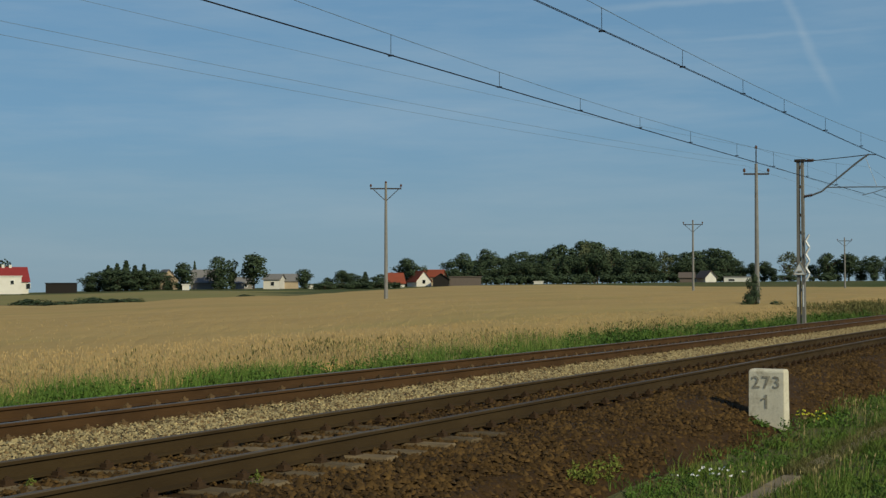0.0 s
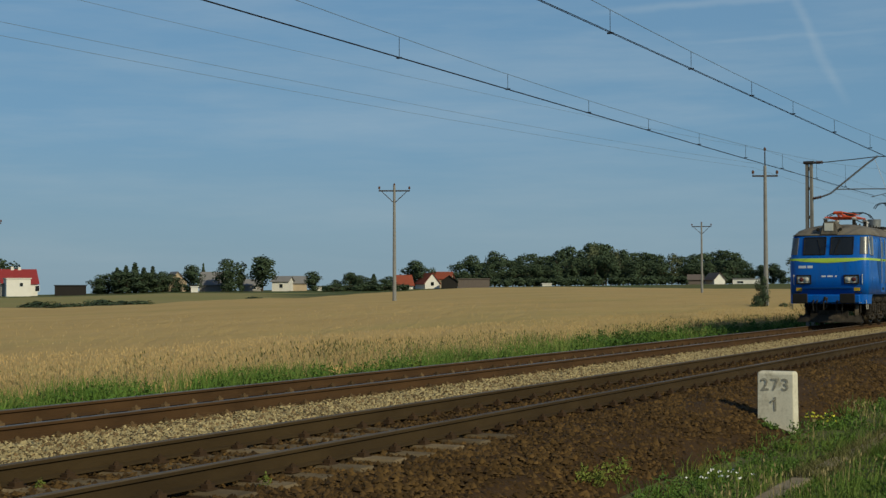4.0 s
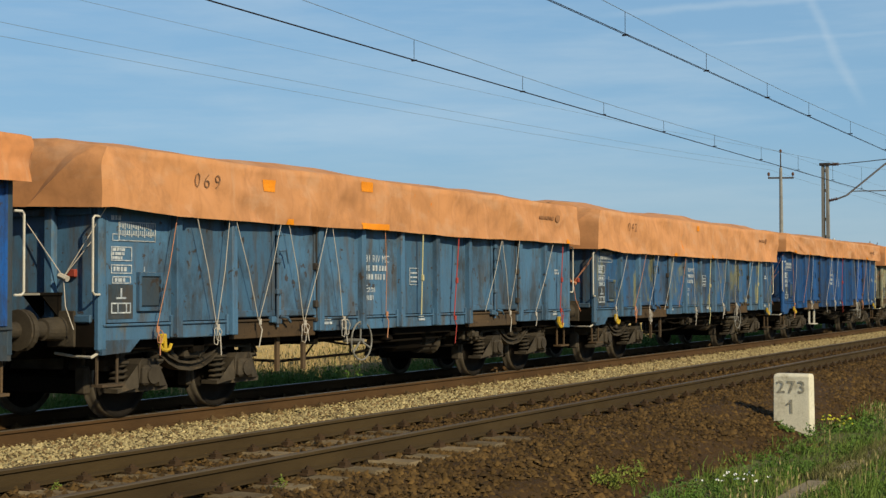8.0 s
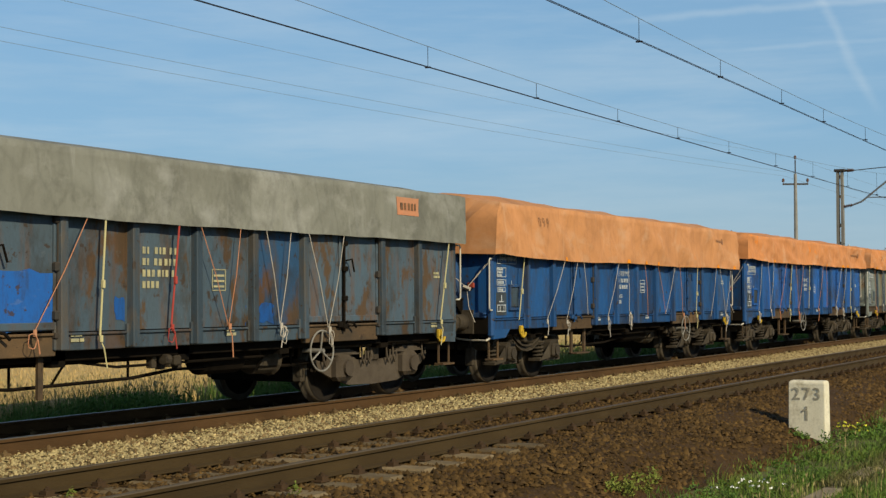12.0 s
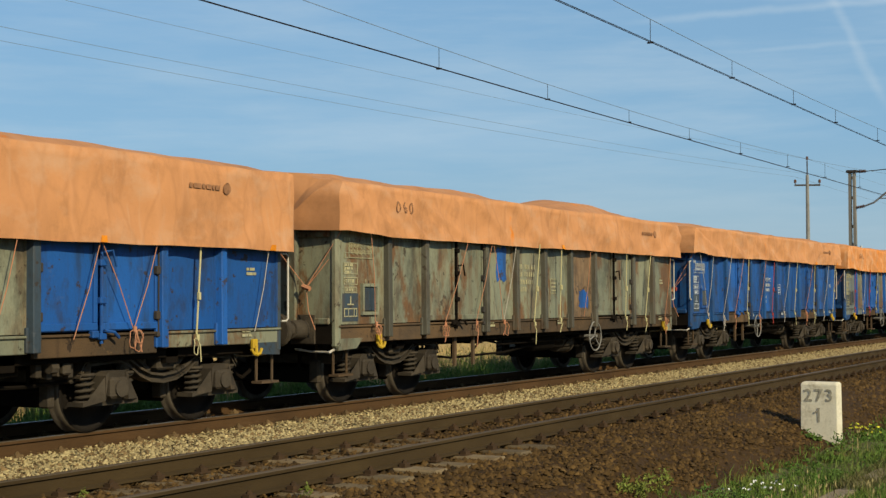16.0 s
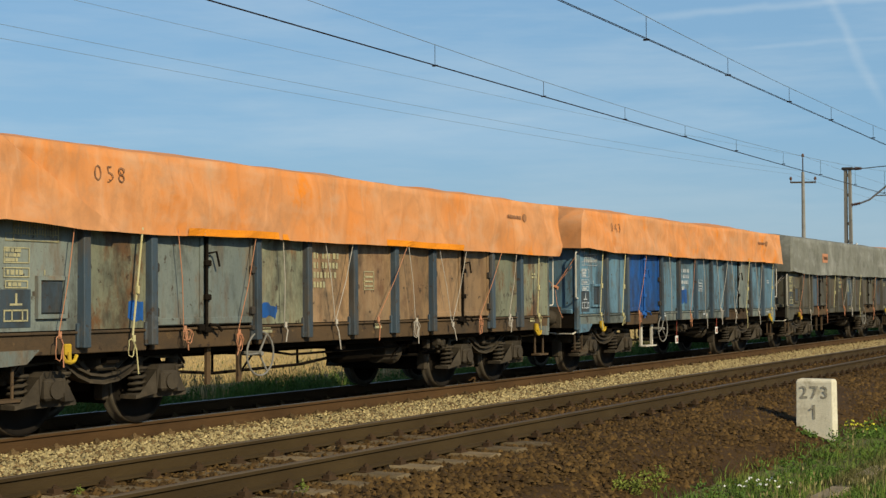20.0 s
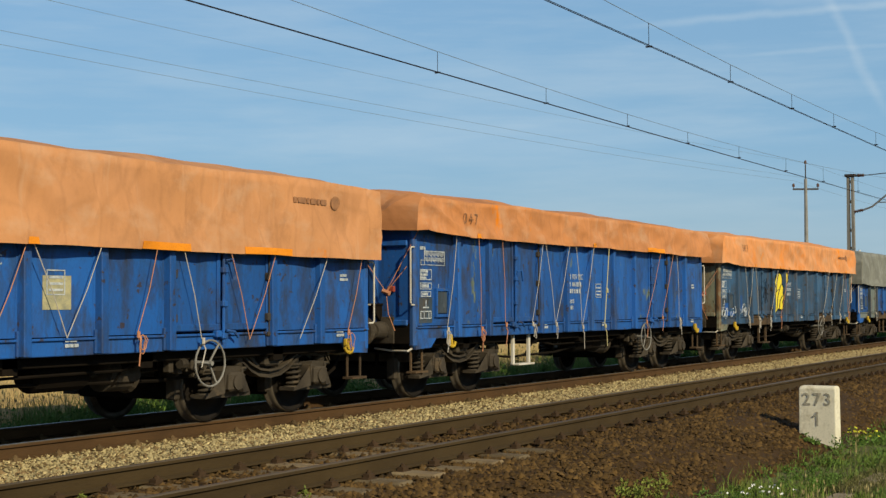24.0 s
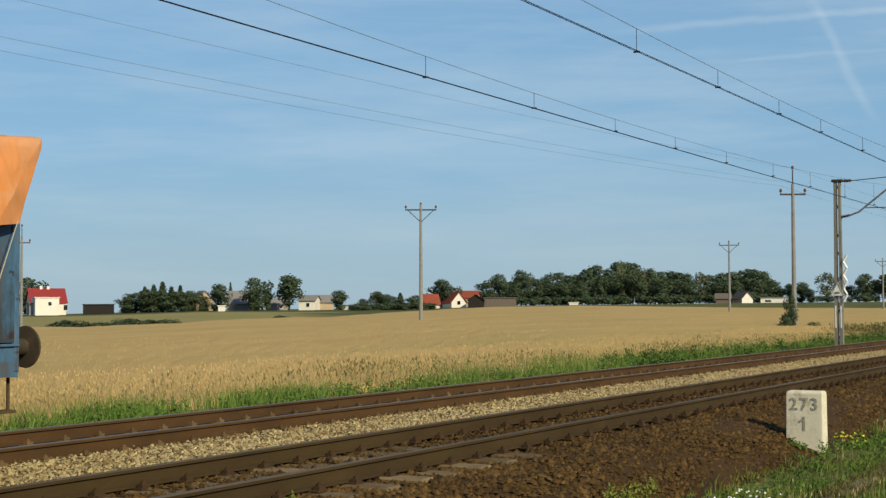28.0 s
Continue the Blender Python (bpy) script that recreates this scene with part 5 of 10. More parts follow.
def plate_frame_mesh():
    """Pressed plate bogie: a deep side plate under a top rail, with gaps between them, leaf springs and hanging stirrups."""
    bm = bmesh.new()
    half = [(0, 0.55), (0.45, 0.58), (0.72, 0.71), (1.06, 0.71), (1.22, 0.56), (1.52, 0.62), (1.40, 0.46), (1.08, 0.34), (0.66, 0.23), (0, 0.21)]
    prof = half + [(-x, z) for x, z in half[-2:0:-1]]
    for s in (-1, 1):
        a = [bm.verts.new((x, s * 1.04 - 0.02, z)) for x, z in prof]
        c = [bm.verts.new((x, s * 1.04 + 0.02, z)) for x, z in prof]
        for i in range(len(prof)):
            bm.faces.new((a[i], a[(i + 1) % len(prof)], c[(i + 1) % len(prof)], c[i]))
        bmesh.ops.triangulate(bm, faces=[bm.faces.new(a), bm.faces.new(c[::-1])])
        box(bm, -1.58, 1.58, s * 1.04 - 0.06, s * 1.04 + 0.06, 0.76, 0.83, 0.01)
        box(bm, -0.12, 0.12, s * 1.04 - 0.05, s * 1.04 + 0.05, 0.55, 0.77, 0.02)
        for x in (-0.9, 0.9):
            for k in range(4):
                box(bm, x - 0.42 + k * 0.08, x + 0.42 - k * 0.08, s * 1.09 - 0.04, s * 1.09 + 0.04, 0.66 + k * 0.022, 0.68 + k * 0.022)
        for x in (-1.40, -0.42, -0.26, 0.26, 0.44, 1.30):
            pipe(bm, [(x, s * 1.12, 0.80), (x + 0.01, s * 1.13, 0.60), (x + 0.05, s * 1.13, 0.52), (x + 0.10, s * 1.13, 0.60), (x + 0.11, s * 1.12, 0.70)], 0.016, 5)
        for i in range(9):
            rod(bm, (-1.2 + 0.3 * i, s * 1.055, 0.795), (-1.2 + 0.3 * i, s * 1.115, 0.795), 0.02, 6)
    return finish(bm, "bogie_frame", M["bogie_dusty"])


def axlebox_plain():
    bm = bmesh.new()
    box(bm, -0.20, 0.20, -1.2, -0.98, 0.30, 0.66, 0.06)
    rod(bm, (0, -1.19, 0.48), (0, -1.24, 0.48), 0.11, 12)
    return finish(bm, "axle_box", M["bogie_dusty"])


def buffer_mesh():
    bm = bmesh.new()
    lathe(bm, [(-0.62, 0.02), (-0.61, 0.20), (-0.585, 0.225), (-0.565, 0.22), (-0.55, 0.09), (-0.32, 0.09), (-0.315, 0.12), (-0.05, 0.135), (-0.04, 0.19), (0, 0.19)], (0, 0, 0), "x", 20)
    box(bm, -0.035, 0.0, -0.2, 0.2, -0.2, 0.2, 0.01)
    return finish(bm, "buffer", M["bogie"], False)


def hook_mesh():
    bm = bmesh.new()
    pipe(bm, [(0.1, 0, 1.05), (-0.25, 0, 1.05), (-0.4, 0, 1.02), (-0.45, 0, 1.1), (-0.36, 0, 1.16)], 0.04)
    pipe(bm, [(-0.36, -0.06, 1.06), (-0.5, -0.06, 0.85), (-0.62, 0, 0.78), (-0.5, 0.06, 0.85), (-0.36, 0.06, 1.06)], 0.024)
    for y in (-0.3, 0.3):
        pipe(bm, [(0.0, y, 0.95), (-0.25, y, 0.8), (-0.45, y, 0.5), (-0.62, y, 0.42)], 0.025)
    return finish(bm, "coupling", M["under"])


def underframe_mesh():
    """Centre sill, solebars, headstocks, cross bearers, floor, tanks and rigging."""
    bm = bmesh.new()
    L = WAGON_LEN
    box(bm, 0.66, L - 0.66, -1.3, 1.3, 1.08, 1.15)
    box(bm, 0.66, L - 0.66, -0.3, 0.3, 0.70, 1.10, 0.02)
    for s in (-1, 1):
        box(bm, 0.66, L - 0.66, s * 1.2 - 0.05, s * 1.2 + 0.05, 0.80, 1.10, 0.01)
    for u in (0.62, L - 0.72):
        box(bm, u, u + 0.1, -1.36, 1.36, 0.84, 1.16, 0.02)
    for u in (2.52, 5.0, 7.02, 9.04, 11.52):
        box(bm, u - 0.1, u + 0.1, -1.25, 1.25, 0.74, 1.09)
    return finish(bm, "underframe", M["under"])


def brake_tank_mesh():
    bm = bmesh.new()
    lathe(bm, [(-0.46, 0.05), (-0.42, 0.15), (-0.36, 0.185), (0.36, 0.185), (0.42, 0.15), (0.46, 0.05)], (0, 0, 0), "x", 16)
    for x in (-0.25, 0.25):
        box(bm, x - 0.02, x + 0.02, -0.02, 0.02, 0.1, 0.4)
    return finish(bm, "air_tank", M["under"], False)


def brake_cylinder_mesh():
    bm = bmesh.new()
    lathe(bm, [(-0.3, 0.05), (-0.28, 0.19), (0.1, 0.2), (0.14, 0.23), (0.18, 0.2), (0.3, 0.1), (0.34, 0.03)], (0, 0, 0), "x", 16)
    pipe(bm, [(0.3, 0, 0), (0.7, 0, 0.02), (0.72, 0, 0.35)], 0.02)
    pipe(bm, [(-0.3, 0, 0.0), (-0.8, 0, -0.02)], 0.018)
    box(bm, -0.12, 0.12, -0.03, 0.03, 0.15, 0.45)
    return finish(bm, "brake_cylinder", M["bogie"])


def brake_rod_mesh():
    """Long pull rods and an air pipe that run under the wagon between the bogies."""
    bm = bmesh.new()
    pipe(bm, [(3.3, -0.9, 0.62), (4.6, -0.95, 0.52), (6.4, -0.98, 0.55), (7.2, -0.98, 0.62), (9.6, -0.95, 0.56), (10.9, -0.9, 0.62)], 0.022, 6)
    pipe(bm, [(3.6, -1.12, 0.86), (5.2, -1.14, 0.80), (6.0, -1.14, 0.70), (8.8, -1.12, 0.72), (9.2, -1.12, 0.84), (10.5, -1.12, 0.86)], 0.018, 6)
    for x, z in ((4.6, 0.52), (6.4, 0.55), (9.6, 0.56)):
        rod(bm, (x, -0.95, z), (x, -0.95, 1.0), 0.016, 6)
    for x in (5.2, 8.8):
        rod(bm, (x, -1.13, 0.76), (x, -0.95, 0.54), 0.014, 6)
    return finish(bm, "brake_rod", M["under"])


def weigh_valve_mesh():
    bm = bmesh.new()
    for i in range(4):
        box(bm, -0.26 + i * 0.15, -0.18 + i * 0.15, -0.04, 0.06, -0.02 * (i % 2), 0.26, 0.01)
    box(bm, -0.3, 0.32, 0.0, 0.05, 0.2, 0.3, 0.01)
    rod(bm, (-0.15, -0.1, 0.1), (-0.05, -0.1, 0.1), 0.06, 8)
    box(bm, 0.05, 0.17, -0.12, -0.04, 0.02, 0.14, 0.02)
    return finish(bm, "brake_valve", M["bogie"])


def handwheel_mesh():
    bm = bmesh.new()
    n = 24
    pipe(bm, [(0.27 * math.cos(i * math.tau / n), 0, 0.27 * math.sin(i * math.tau / n)) for i in range(n + 1)], 0.013)
    for a in (0.3, 0.3 + math.tau / 3, 0.3 + 2 * math.tau / 3):
        rod(bm, (0, 0.02, 0), (0.26 * math.cos(a), 0, 0.26 * math.sin(a)), 0.013, 6)
    rod(bm, (0, -0.03, 0), (0, 0.3, 0), 0.03, 8)
    return finish(bm, "hand_brake_wheel", M["hand_wheel"])


def anchor_mesh():
    """Roping bracket."""
    bm = bmesh.new()
    box(bm, -0.06, 0.06, -0.05, 0.02, 0.0, 0.15, 0.015)
    pipe(bm, [(-0.13, -0.06, 0.0), (-0.08, -0.07, -0.07), (0, -0.07, -0.09), (0.08, -0.07, -0.07), (0.13, -0.06, 0.0)], 0.026)
    rod(bm, (0, -0.05, 0.05), (0, -0.06, -0.08), 0.03, 8)
    return finish(bm, "roping_hook", M["yellow"])


def rail_mesh():
    bm = bmesh.new()
    pipe(bm, [(0.02, 0.0, 0.0), (0.11, -0.01, 0.0), (0.14, -0.012, -0.03), (0.14, -0.012, -0.82), (0.11, -0.01, -0.85), (0.02, 0.0, -0.85)], 0.0135)
    return finish(bm, "handrail", M["white_bar"])


def end_step_mesh():
    """Folding end step on a triangular bracket, with a pale edge."""
    bm = bmesh.new()
    box(bm, -0.34, 0.0, -0.16, 0.16, 0.0, 0.035, 0.006)
    for y in (-0.13, 0.13):
        v = [bm.verts.new(p) for p in ((0, y - 0.01, 0), (-0.3, y - 0.01, 0), (0, y - 0.01, -0.28))]
        w = [bm.verts.new(p.co + Vector((0, 0.02, 0))) for p in v]
        bm.faces.new(v)
        bm.faces.new(w[::-1])
        for i in range(3):
            bm.faces.new((v[i], v[(i + 1) % 3], w[(i + 1) % 3], w[i]))
    me = finish(bm, "end_step", [M["under"], M["white_bar"]])
    for f in me.polygons:
        if f.normal.x < -0.9 and f.center.z > 0:
            f.material_index = 1
    return me


def step_mesh():
    bm = bmesh.new()
    pipe(bm, [(-0.16, 0, 0.45), (-0.16, 0, 0.02), (0.16, 0, 0.02), (0.16, 0, 0.45)], 0.02)
    box(bm, -0.18, 0.18, -0.1, 0.06, 0.0, 0.03)
    return finish(bm, "footstep", M["sill_brown"])


def shunter_bar_mesh():
    bm = bmesh.new()
    pipe(bm, [(0.12, 0.3, 0.0), (0.1, 0.0, -0.03), (0.0, -0.35, -0.03), (0.12, -0.45, 0.06)], 0.017)
    return finish(bm, "shunter_handle", M["white_bar"])


def bars(bm, rows, x, z, h, gap, d=-0.004):
    """Lines of unreadable marking: one bar or block for each stretch."""
    for r in rows:
        u = x
        for w in r:
            if w > 0:
                box(bm, u, u + w, d - 0.002, d + 0.002, z - h, z)
                u += w + h * 0.35
            else:
                u -= w
        z -= h + gap


def outline(bm, x0, x1, z0, z1, t=0.012, d=-0.004):
    for a, b, c, e in ((x0, x1, z1 - t, z1), (x0, x1, z0, z0 + t), (x0, x0 + t, z0 + t, z1 - t), (x1 - t, x1, z0 + t, z1 - t)):
        box(bm, a, b, d - 0.002, d + 0.002, c, e)


def islands(me):
    """One mesh for each box of eight corners in a mesh of boxes."""
    made = []
    for i in range(0, len(me.vertices), 8):
        b = bpy.data.meshes.new("number_bar")
        b.from_pydata([me.vertices[j].co for j in range(i, i + 8)], [], [[j - i for j in p.vertices] for p in me.polygons if i <= p.vertices[0] < i + 8])
        b.materials.append(me.materials[0])
        made.append(b)
    return made


def end_marks(m):
    """The block of small marks on the first field: a ruled table, boxed notes and short lines."""
    bm = bmesh.new()
    bars(bm, [(0.05, 0.03, 0.04)], 0.1, 2.30, 0.05, 0.01)
    outline(bm, 0.22, 0.84, 2.02, 2.24, 0.014)
    outline(bm, 0.12, 0.84, 2.02, 2.10, 0.01)
    for i in range(16):
        bars(bm, [(0.016,), (0.016,)], 0.245 + 0.036 * i, 2.222, 0.05 + 0.012 * (i % 3), 0.03 - 0.012 * (i % 3))
    outline(bm, 0.1, 0.44, 1.80, 1.96, 0.012)
    bars(bm, [(0.06, 0.04, 0.08), (0.03, 0.1, 0.04), (0.12, 0.03)], 0.12, 1.945, 0.035, 0.012)
    outline(bm, 0.1, 0.44, 1.66, 1.76, 0.012)
    bars(bm, [(0.03, 0.05, 0.03, 0.05)], 0.14, 1.735, 0.05, 0.02)
    outline(bm, 0.12, 0.42, 1.55, 1.63, 0.012)
    bars(bm, [(0.04, 0.06, 0.04)], 0.16, 1.61, 0.04, 0.03)
    outline(bm, 0.60, 0.84, 1.60, 1.68, 0.010)
    bars(bm, [(0.014,), (0.05, 0.05, 0.04)], 0.64, 1.74, 0.055, 0.02)
    return finish(bm, "marking", m)


def axle_marks(m):
    bm = bmesh.new()
    bars(bm, [(0.025,)], 0.25, 1.50, 0.1, 0.02)
    bars(bm, [(0.16,)], 0.18, 1.40, 0.02, 0.02)
    outline(bm, 0.1, 0.42, 1.22, 1.34, 0.016)
    bars(bm, [(0.016, -0.08, 0.016)], 0.2, 1.34, 0.12, 0.02)
    return finish(bm, "marking", m)


def number_marks(m):
    """Four lines of running number, left as bars."""
    bm = bmesh.new()
    bars(bm, [(0.05, 0.03, -0.07, 0.05, 0.03, 0.05, -0.04, 0.06, 0.05), (0.05, 0.03, -0.06, 0.05, 0.05, -0.02, 0.05, 0.05, 0.05), (0.05, 0.05, 0.05, -0.02, 0.05, 0.03, 0.05, -0.02, 0.05), (0.05, 0.04, 0.05, 0.05)], 0.0, 0.3, 0.078, 0.05)
    return finish(bm, "marking", m)


def grid_mark(m):
    bm = bmesh.new()
    outline(bm, 0, 0.26, 0, 0.26, 0.012)
    for i in range(1, 4):
        bars(bm, [(0.2,)], 0.03, 0.065 * i, 0.025, 0.02)
    return finish(bm, "marking", m)


def tiny_marks(m):
    bm = bmesh.new()
    bars(bm, [(0.05, 0.1), (0.12, 0.06)], 0, 0.1, 0.035, 0.02)
    return finish(bm, "marking", m)


def flap_mesh(m):
    """Raised rectangular frame of the small hatch on the first field."""
    bm = bmesh.new()
    w, h = 0.42, 0.44
    rings = []
    for y, o in ((0.0, 0.0), (-0.045, 0.004), (-0.045, 0.045), (-0.012, 0.05)):
        rings.append([bm.verts.new((x, y, z)) for x, z in ((o, o), (w - o, o), (w - o, h - o), (o, h - o))])
    for a, b in zip(rings, rings[1:]):
        for i in range(4):
            bm.faces.new((a[i], a[(i + 1) % 4], b[(i + 1) % 4], b[i]))
    return finish(bm, "hatch", m)


def tarp_mesh(rng, m, hem, slack, bulge, flare=0.08, loose=1.0, tail=13.44):
    """A tied-down sheet over the load: hems on both sides, an uneven crown, ends folded like a parcel with slanting creases."""
    bm = bmesh.new()
    L0, L1, T, n = 0.60, tail, 10, 120
    o = rng.uniform(0, 99)
    ns = lambda a, b, c=0.0: noise.noise(Vector((a + o, b, c)))
    rows = []
    lift, reach = slack * 0.004, rng.uniform(1.1, 1.9)

    def rim(u):
        return 3.035 + (0.14 * max(0, 1 - (L1 - u) / 1.0) if flare > 0.2 else 0) + loose * (0.035 * ns(u * 0.45, 0) + 0.012 * ns(u * 1.7, 5))

    def foot(u):
        return hem + 0.028 * ns(u * 0.4, 20) + lift * math.sin(u * 5.4 + o) + 0.06 * max(0, 1 - (u - L0) / 1.1)

    def crease(f):
        """Where the folded front corner ends on the side, at a share f of the height."""
        return L0 + 0.04 + reach * (1 - f)

    def half(u, f, s):
        fold = loose * 0.05 * (0.4 + 0.6 * (1 - f)) if u < crease(f) + 0.001 else 0.0
        wing = (u - (L1 - 0.05 - 1.15 * (1 - f))) / 0.14
        fold += loose * 0.035 * min(1, max(0, wing)) * (1 - 0.5 * f)
        return max(1.505, 1.54 + fold + 0.03 * (1 - f) * (0.6 + ns(u * 2.3, 2 + s)) + (0.015 + 0.045 * loose) * ns(u * 1.0 + f * 1.6, f * 1.2, 4 * s)
                + 0.012 * ns(u * 4.2 - f * 1.8, f * 1.2, 7 + s) - 0.015 * f
                + loose * 0.030 * max(0, 1 - 5 * abs(ns(u * 0.7 + f * 0.9, f * 0.3, 11 + s))) + loose * 0.022 * max(0, 1 - 6 * abs(ns(u * 0.8 - f * 1.3, f * 0.4, 17 + s))))

    CACHE["skin"] = lambda u, z: -half(u, min(1, max(0, (z - foot(u)) / (rim(u) - foot(u)))), -1)
    CACHE["foot"] = foot

    def along(i, f):
        """Rows fan out from the front corner up to the crease, then run evenly."""
        c = crease(f)
        if i <= 9:
            return L0 + (c - L0) * i / 9
        c += 0.045
        return c + (L1 - c) * (i - 10) / (n - 10)

    for i in range(n + 1):
        ring = []
        for s in (-1, 1):
            side = []
            for k in range(T):
                f = k / (T - 1)
                u = along(i, f)
                h, edge = foot(u), rim(u)
                z = h + (edge - h) * f
                back = flare * max(0, 1 - (L1 - u) / 1.2)
                side.append((u + back * f, s * half(u, f, s), z))
            ring.append(side)
        u = along(i, 1.0)
        edge = rim(u)
        crown = edge + 0.15 + 1.5 * bulge * max(0, ns(u * 0.33, 9) + 0.25) + loose * 0.04 * ns(u * 1.1, 3)
        crown -= (1 - min(1, (u - L0) / 0.9, (L1 - u) / 0.7)) * 0.05
        back = flare * max(0, 1 - (L1 - u) / 1.2)
        over = [(-1.4, edge + 0.03), (-1.15, edge + 0.045), (-0.8, crown * 0.6 + edge * 0.4 + 0.05), (0, crown + 0.03), (0.8, crown * 0.6 + edge * 0.4 + 0.05), (1.15, edge + 0.045), (1.4, edge + 0.03)]
        pts = ring[0] + [(u + back, y, z) for y, z in over] + ring[1][::-1]
        rows.append([bm.verts.new(p) for p in pts])
    for a, b in zip(rows, rows[1:]):
        for k in range(len(a) - 1):
            bm.faces.new((a[k], b[k], b[k + 1], a[k + 1]))
    for k in (*range(T), *range(len(rows[0]) - T, len(rows[0]))):
        for p, q in ((9, 9), (10, 10)):
            if 0 < k < len(rows[0]) - 1 and k + 1 < len(rows[0]):
                e = bm.edges.get((rows[p][k], rows[q][k + 1]))
                if e:
                    e.smooth = False
    # end flaps hang over the end walls: outer triangles folded over a sunken middle
    aim_y = (1.53, 0.52, 0.45, 0.3, 0.0, -0.3, -0.45, -0.52, -1.53)
    for row, x, d in ((rows[0], L0, -1), (rows[-1], L1, 1)):
        top = row[T - 1:T + 8]
        low = hem + (0.05 if d < 0 else 0.03)
        lines = [top]
        for j in range(1, T):
            g, line = j / (T - 1), []
            for c, v in enumerate(top):
                y = v.co.y + (-aim_y[c] - v.co.y) * g
                z = v.co.z + (low + 0.05 * (1 - abs(y) / 1.5) - v.co.z) * g
                sunk = 2 <= c <= 6
                out = (0.105 if sunk else 0.18) if d < 0 else (0.0 if sunk else 0.03) - (flare - 0.06) * g
                if c in (0, 8):
                    out *= 0.5
                line.append(bm.verts.new((v.co.x + d * min(1, g * 4) * (out + 0.04 * g * ns(y * 1.7, g * 2.0, 30 + d)), y, z)))
            lines.append(line)
        for p, q in zip(lines, lines[1:]):
            for i in range(len(top) - 1):
                bm.faces.new((p[i], p[i + 1], q[i + 1], q[i]))
            for i in (0, 1, 2, 6, 7, 8):
                e = bm.edges.get((p[i], q[i]))
                if e:
                    e.smooth = False
        for k, side in ((0, row[0:T]), (len(top) - 1, row[::-1][0:T])):
            for j in range(T - 1):
                quad = (side[T - 1 - j], side[T - 2 - j], lines[j + 1][k], lines[j][k])
                bm.faces.new(quad if j else quad[:3])
        for side in (row[0:T], row[::-1][0:T]):
            for p, q in zip(side, side[1:]):
                e = bm.edges.get((p, q))
                if e:
                    e.smooth = False
        for p, q in zip(top, top[1:]):
            e = bm.edges.get((p, q))
            if e:
                e.smooth = False
    return finish(bm, "tarpaulin", m, True)


def draped(me, u, z, skin, size=1.0):
    """A copy of flat marks laid onto the sheet."""
    me = me.copy()
    for v in me.vertices:
        x, h = v.co.x * size + u, v.co.z * size + z
        v.co = (x, skin(x, h) - 0.016 + v.co.y * 0.3, h)
    return me


def rope_mesh(rng, m, u0, z0, u1, z1, tail, strap=False):
    bm = bmesh.new()
    y0, y1 = -1.55, -1.50
    if strap:
        for p, q in (((u0, y0, z0), (u1, y1, z1)),):
            a, b = Vector(p), Vector(q)
            vs = [bm.verts.new(c + Vector((dx, dy, 0))) for c in (a, b) for dx, dy in ((-0.012, -0.004), (0.012, -0.004), (0.012, 0.004), (-0.012, 0.004))]
            for i in range(4):
                bm.faces.new((vs[i], vs[(i + 1) % 4], vs[4 + (i + 1) % 4], vs[4 + i]))
        zm = z0 + (z1 - z0) * 0.55
        um = u0 + (u1 - u0) * 0.55
        box(bm, um - 0.018, um + 0.018, -1.55, -1.51, zm - 0.06, zm + 0.03, 0.006)
    else:
        pipe(bm, [(u0, y0, z0), ((u0 + u1) / 2 + 0.01, -1.54, (z0 + z1) / 2), (u1, y1, z1)], 0.0055, 5)
    if tail:
        k = rng.uniform(0.2, 0.4)
        pipe(bm, [(u1, y1, z1), (u1 + 0.03, -1.53, z1 - k * 0.3), (u1 + rng.uniform(-0.05, 0.12), -1.52, z1 - k)], 0.008, 5)
        rod(bm, (u1, y1 - 0.02, z1 - 0.03), (u1, y1 - 0.02, z1 + 0.04), 0.02, 6)
        for _ in range(rng.choice((0, 0, 1) if strap else (0, 1, 2, 3))):
            w, h, o = rng.uniform(0.03, 0.07), rng.uniform(0.05, 0.13), rng.uniform(-0.06, 0.06)
            pipe(bm, [(u1 + o + w * math.sin(i * math.tau / 10), y1 - 0.03 - 0.01 * (i % 3), z1 - h + h * math.cos(i * math.tau / 10)) for i in range(11)], 0.0055, 4)
    return finish(bm, "tie_strap" if strap else "tie_rope", m)


def hem_tab(sheet_part, u, w, skin, foot):
    """Bright reinforced tab on the hem where a rope is tied."""
    bm = bmesh.new()
    g = [[bm.verts.new((u + w * (i / 4 - 0.5) * (1 - 0.3 * k), skin(u + w * (i / 4 - 0.5), foot(u + w * (i / 4 - 0.5)) + dz) - 0.009, foot(u + w * (i / 4 - 0.5)) + dz)) for i in range(5)] for k, dz in ((0, 0.004), (0.5, 0.04), (1, 0.075))]
    for p, r in zip(g, g[1:]):
        for i in range(4):
            bm.faces.new((p[i], p[i + 1], r[i + 1], r[i]))
    part("hem_tab", bm, M["bright_strip"], sheet_part, "bright orange reinforced tab")


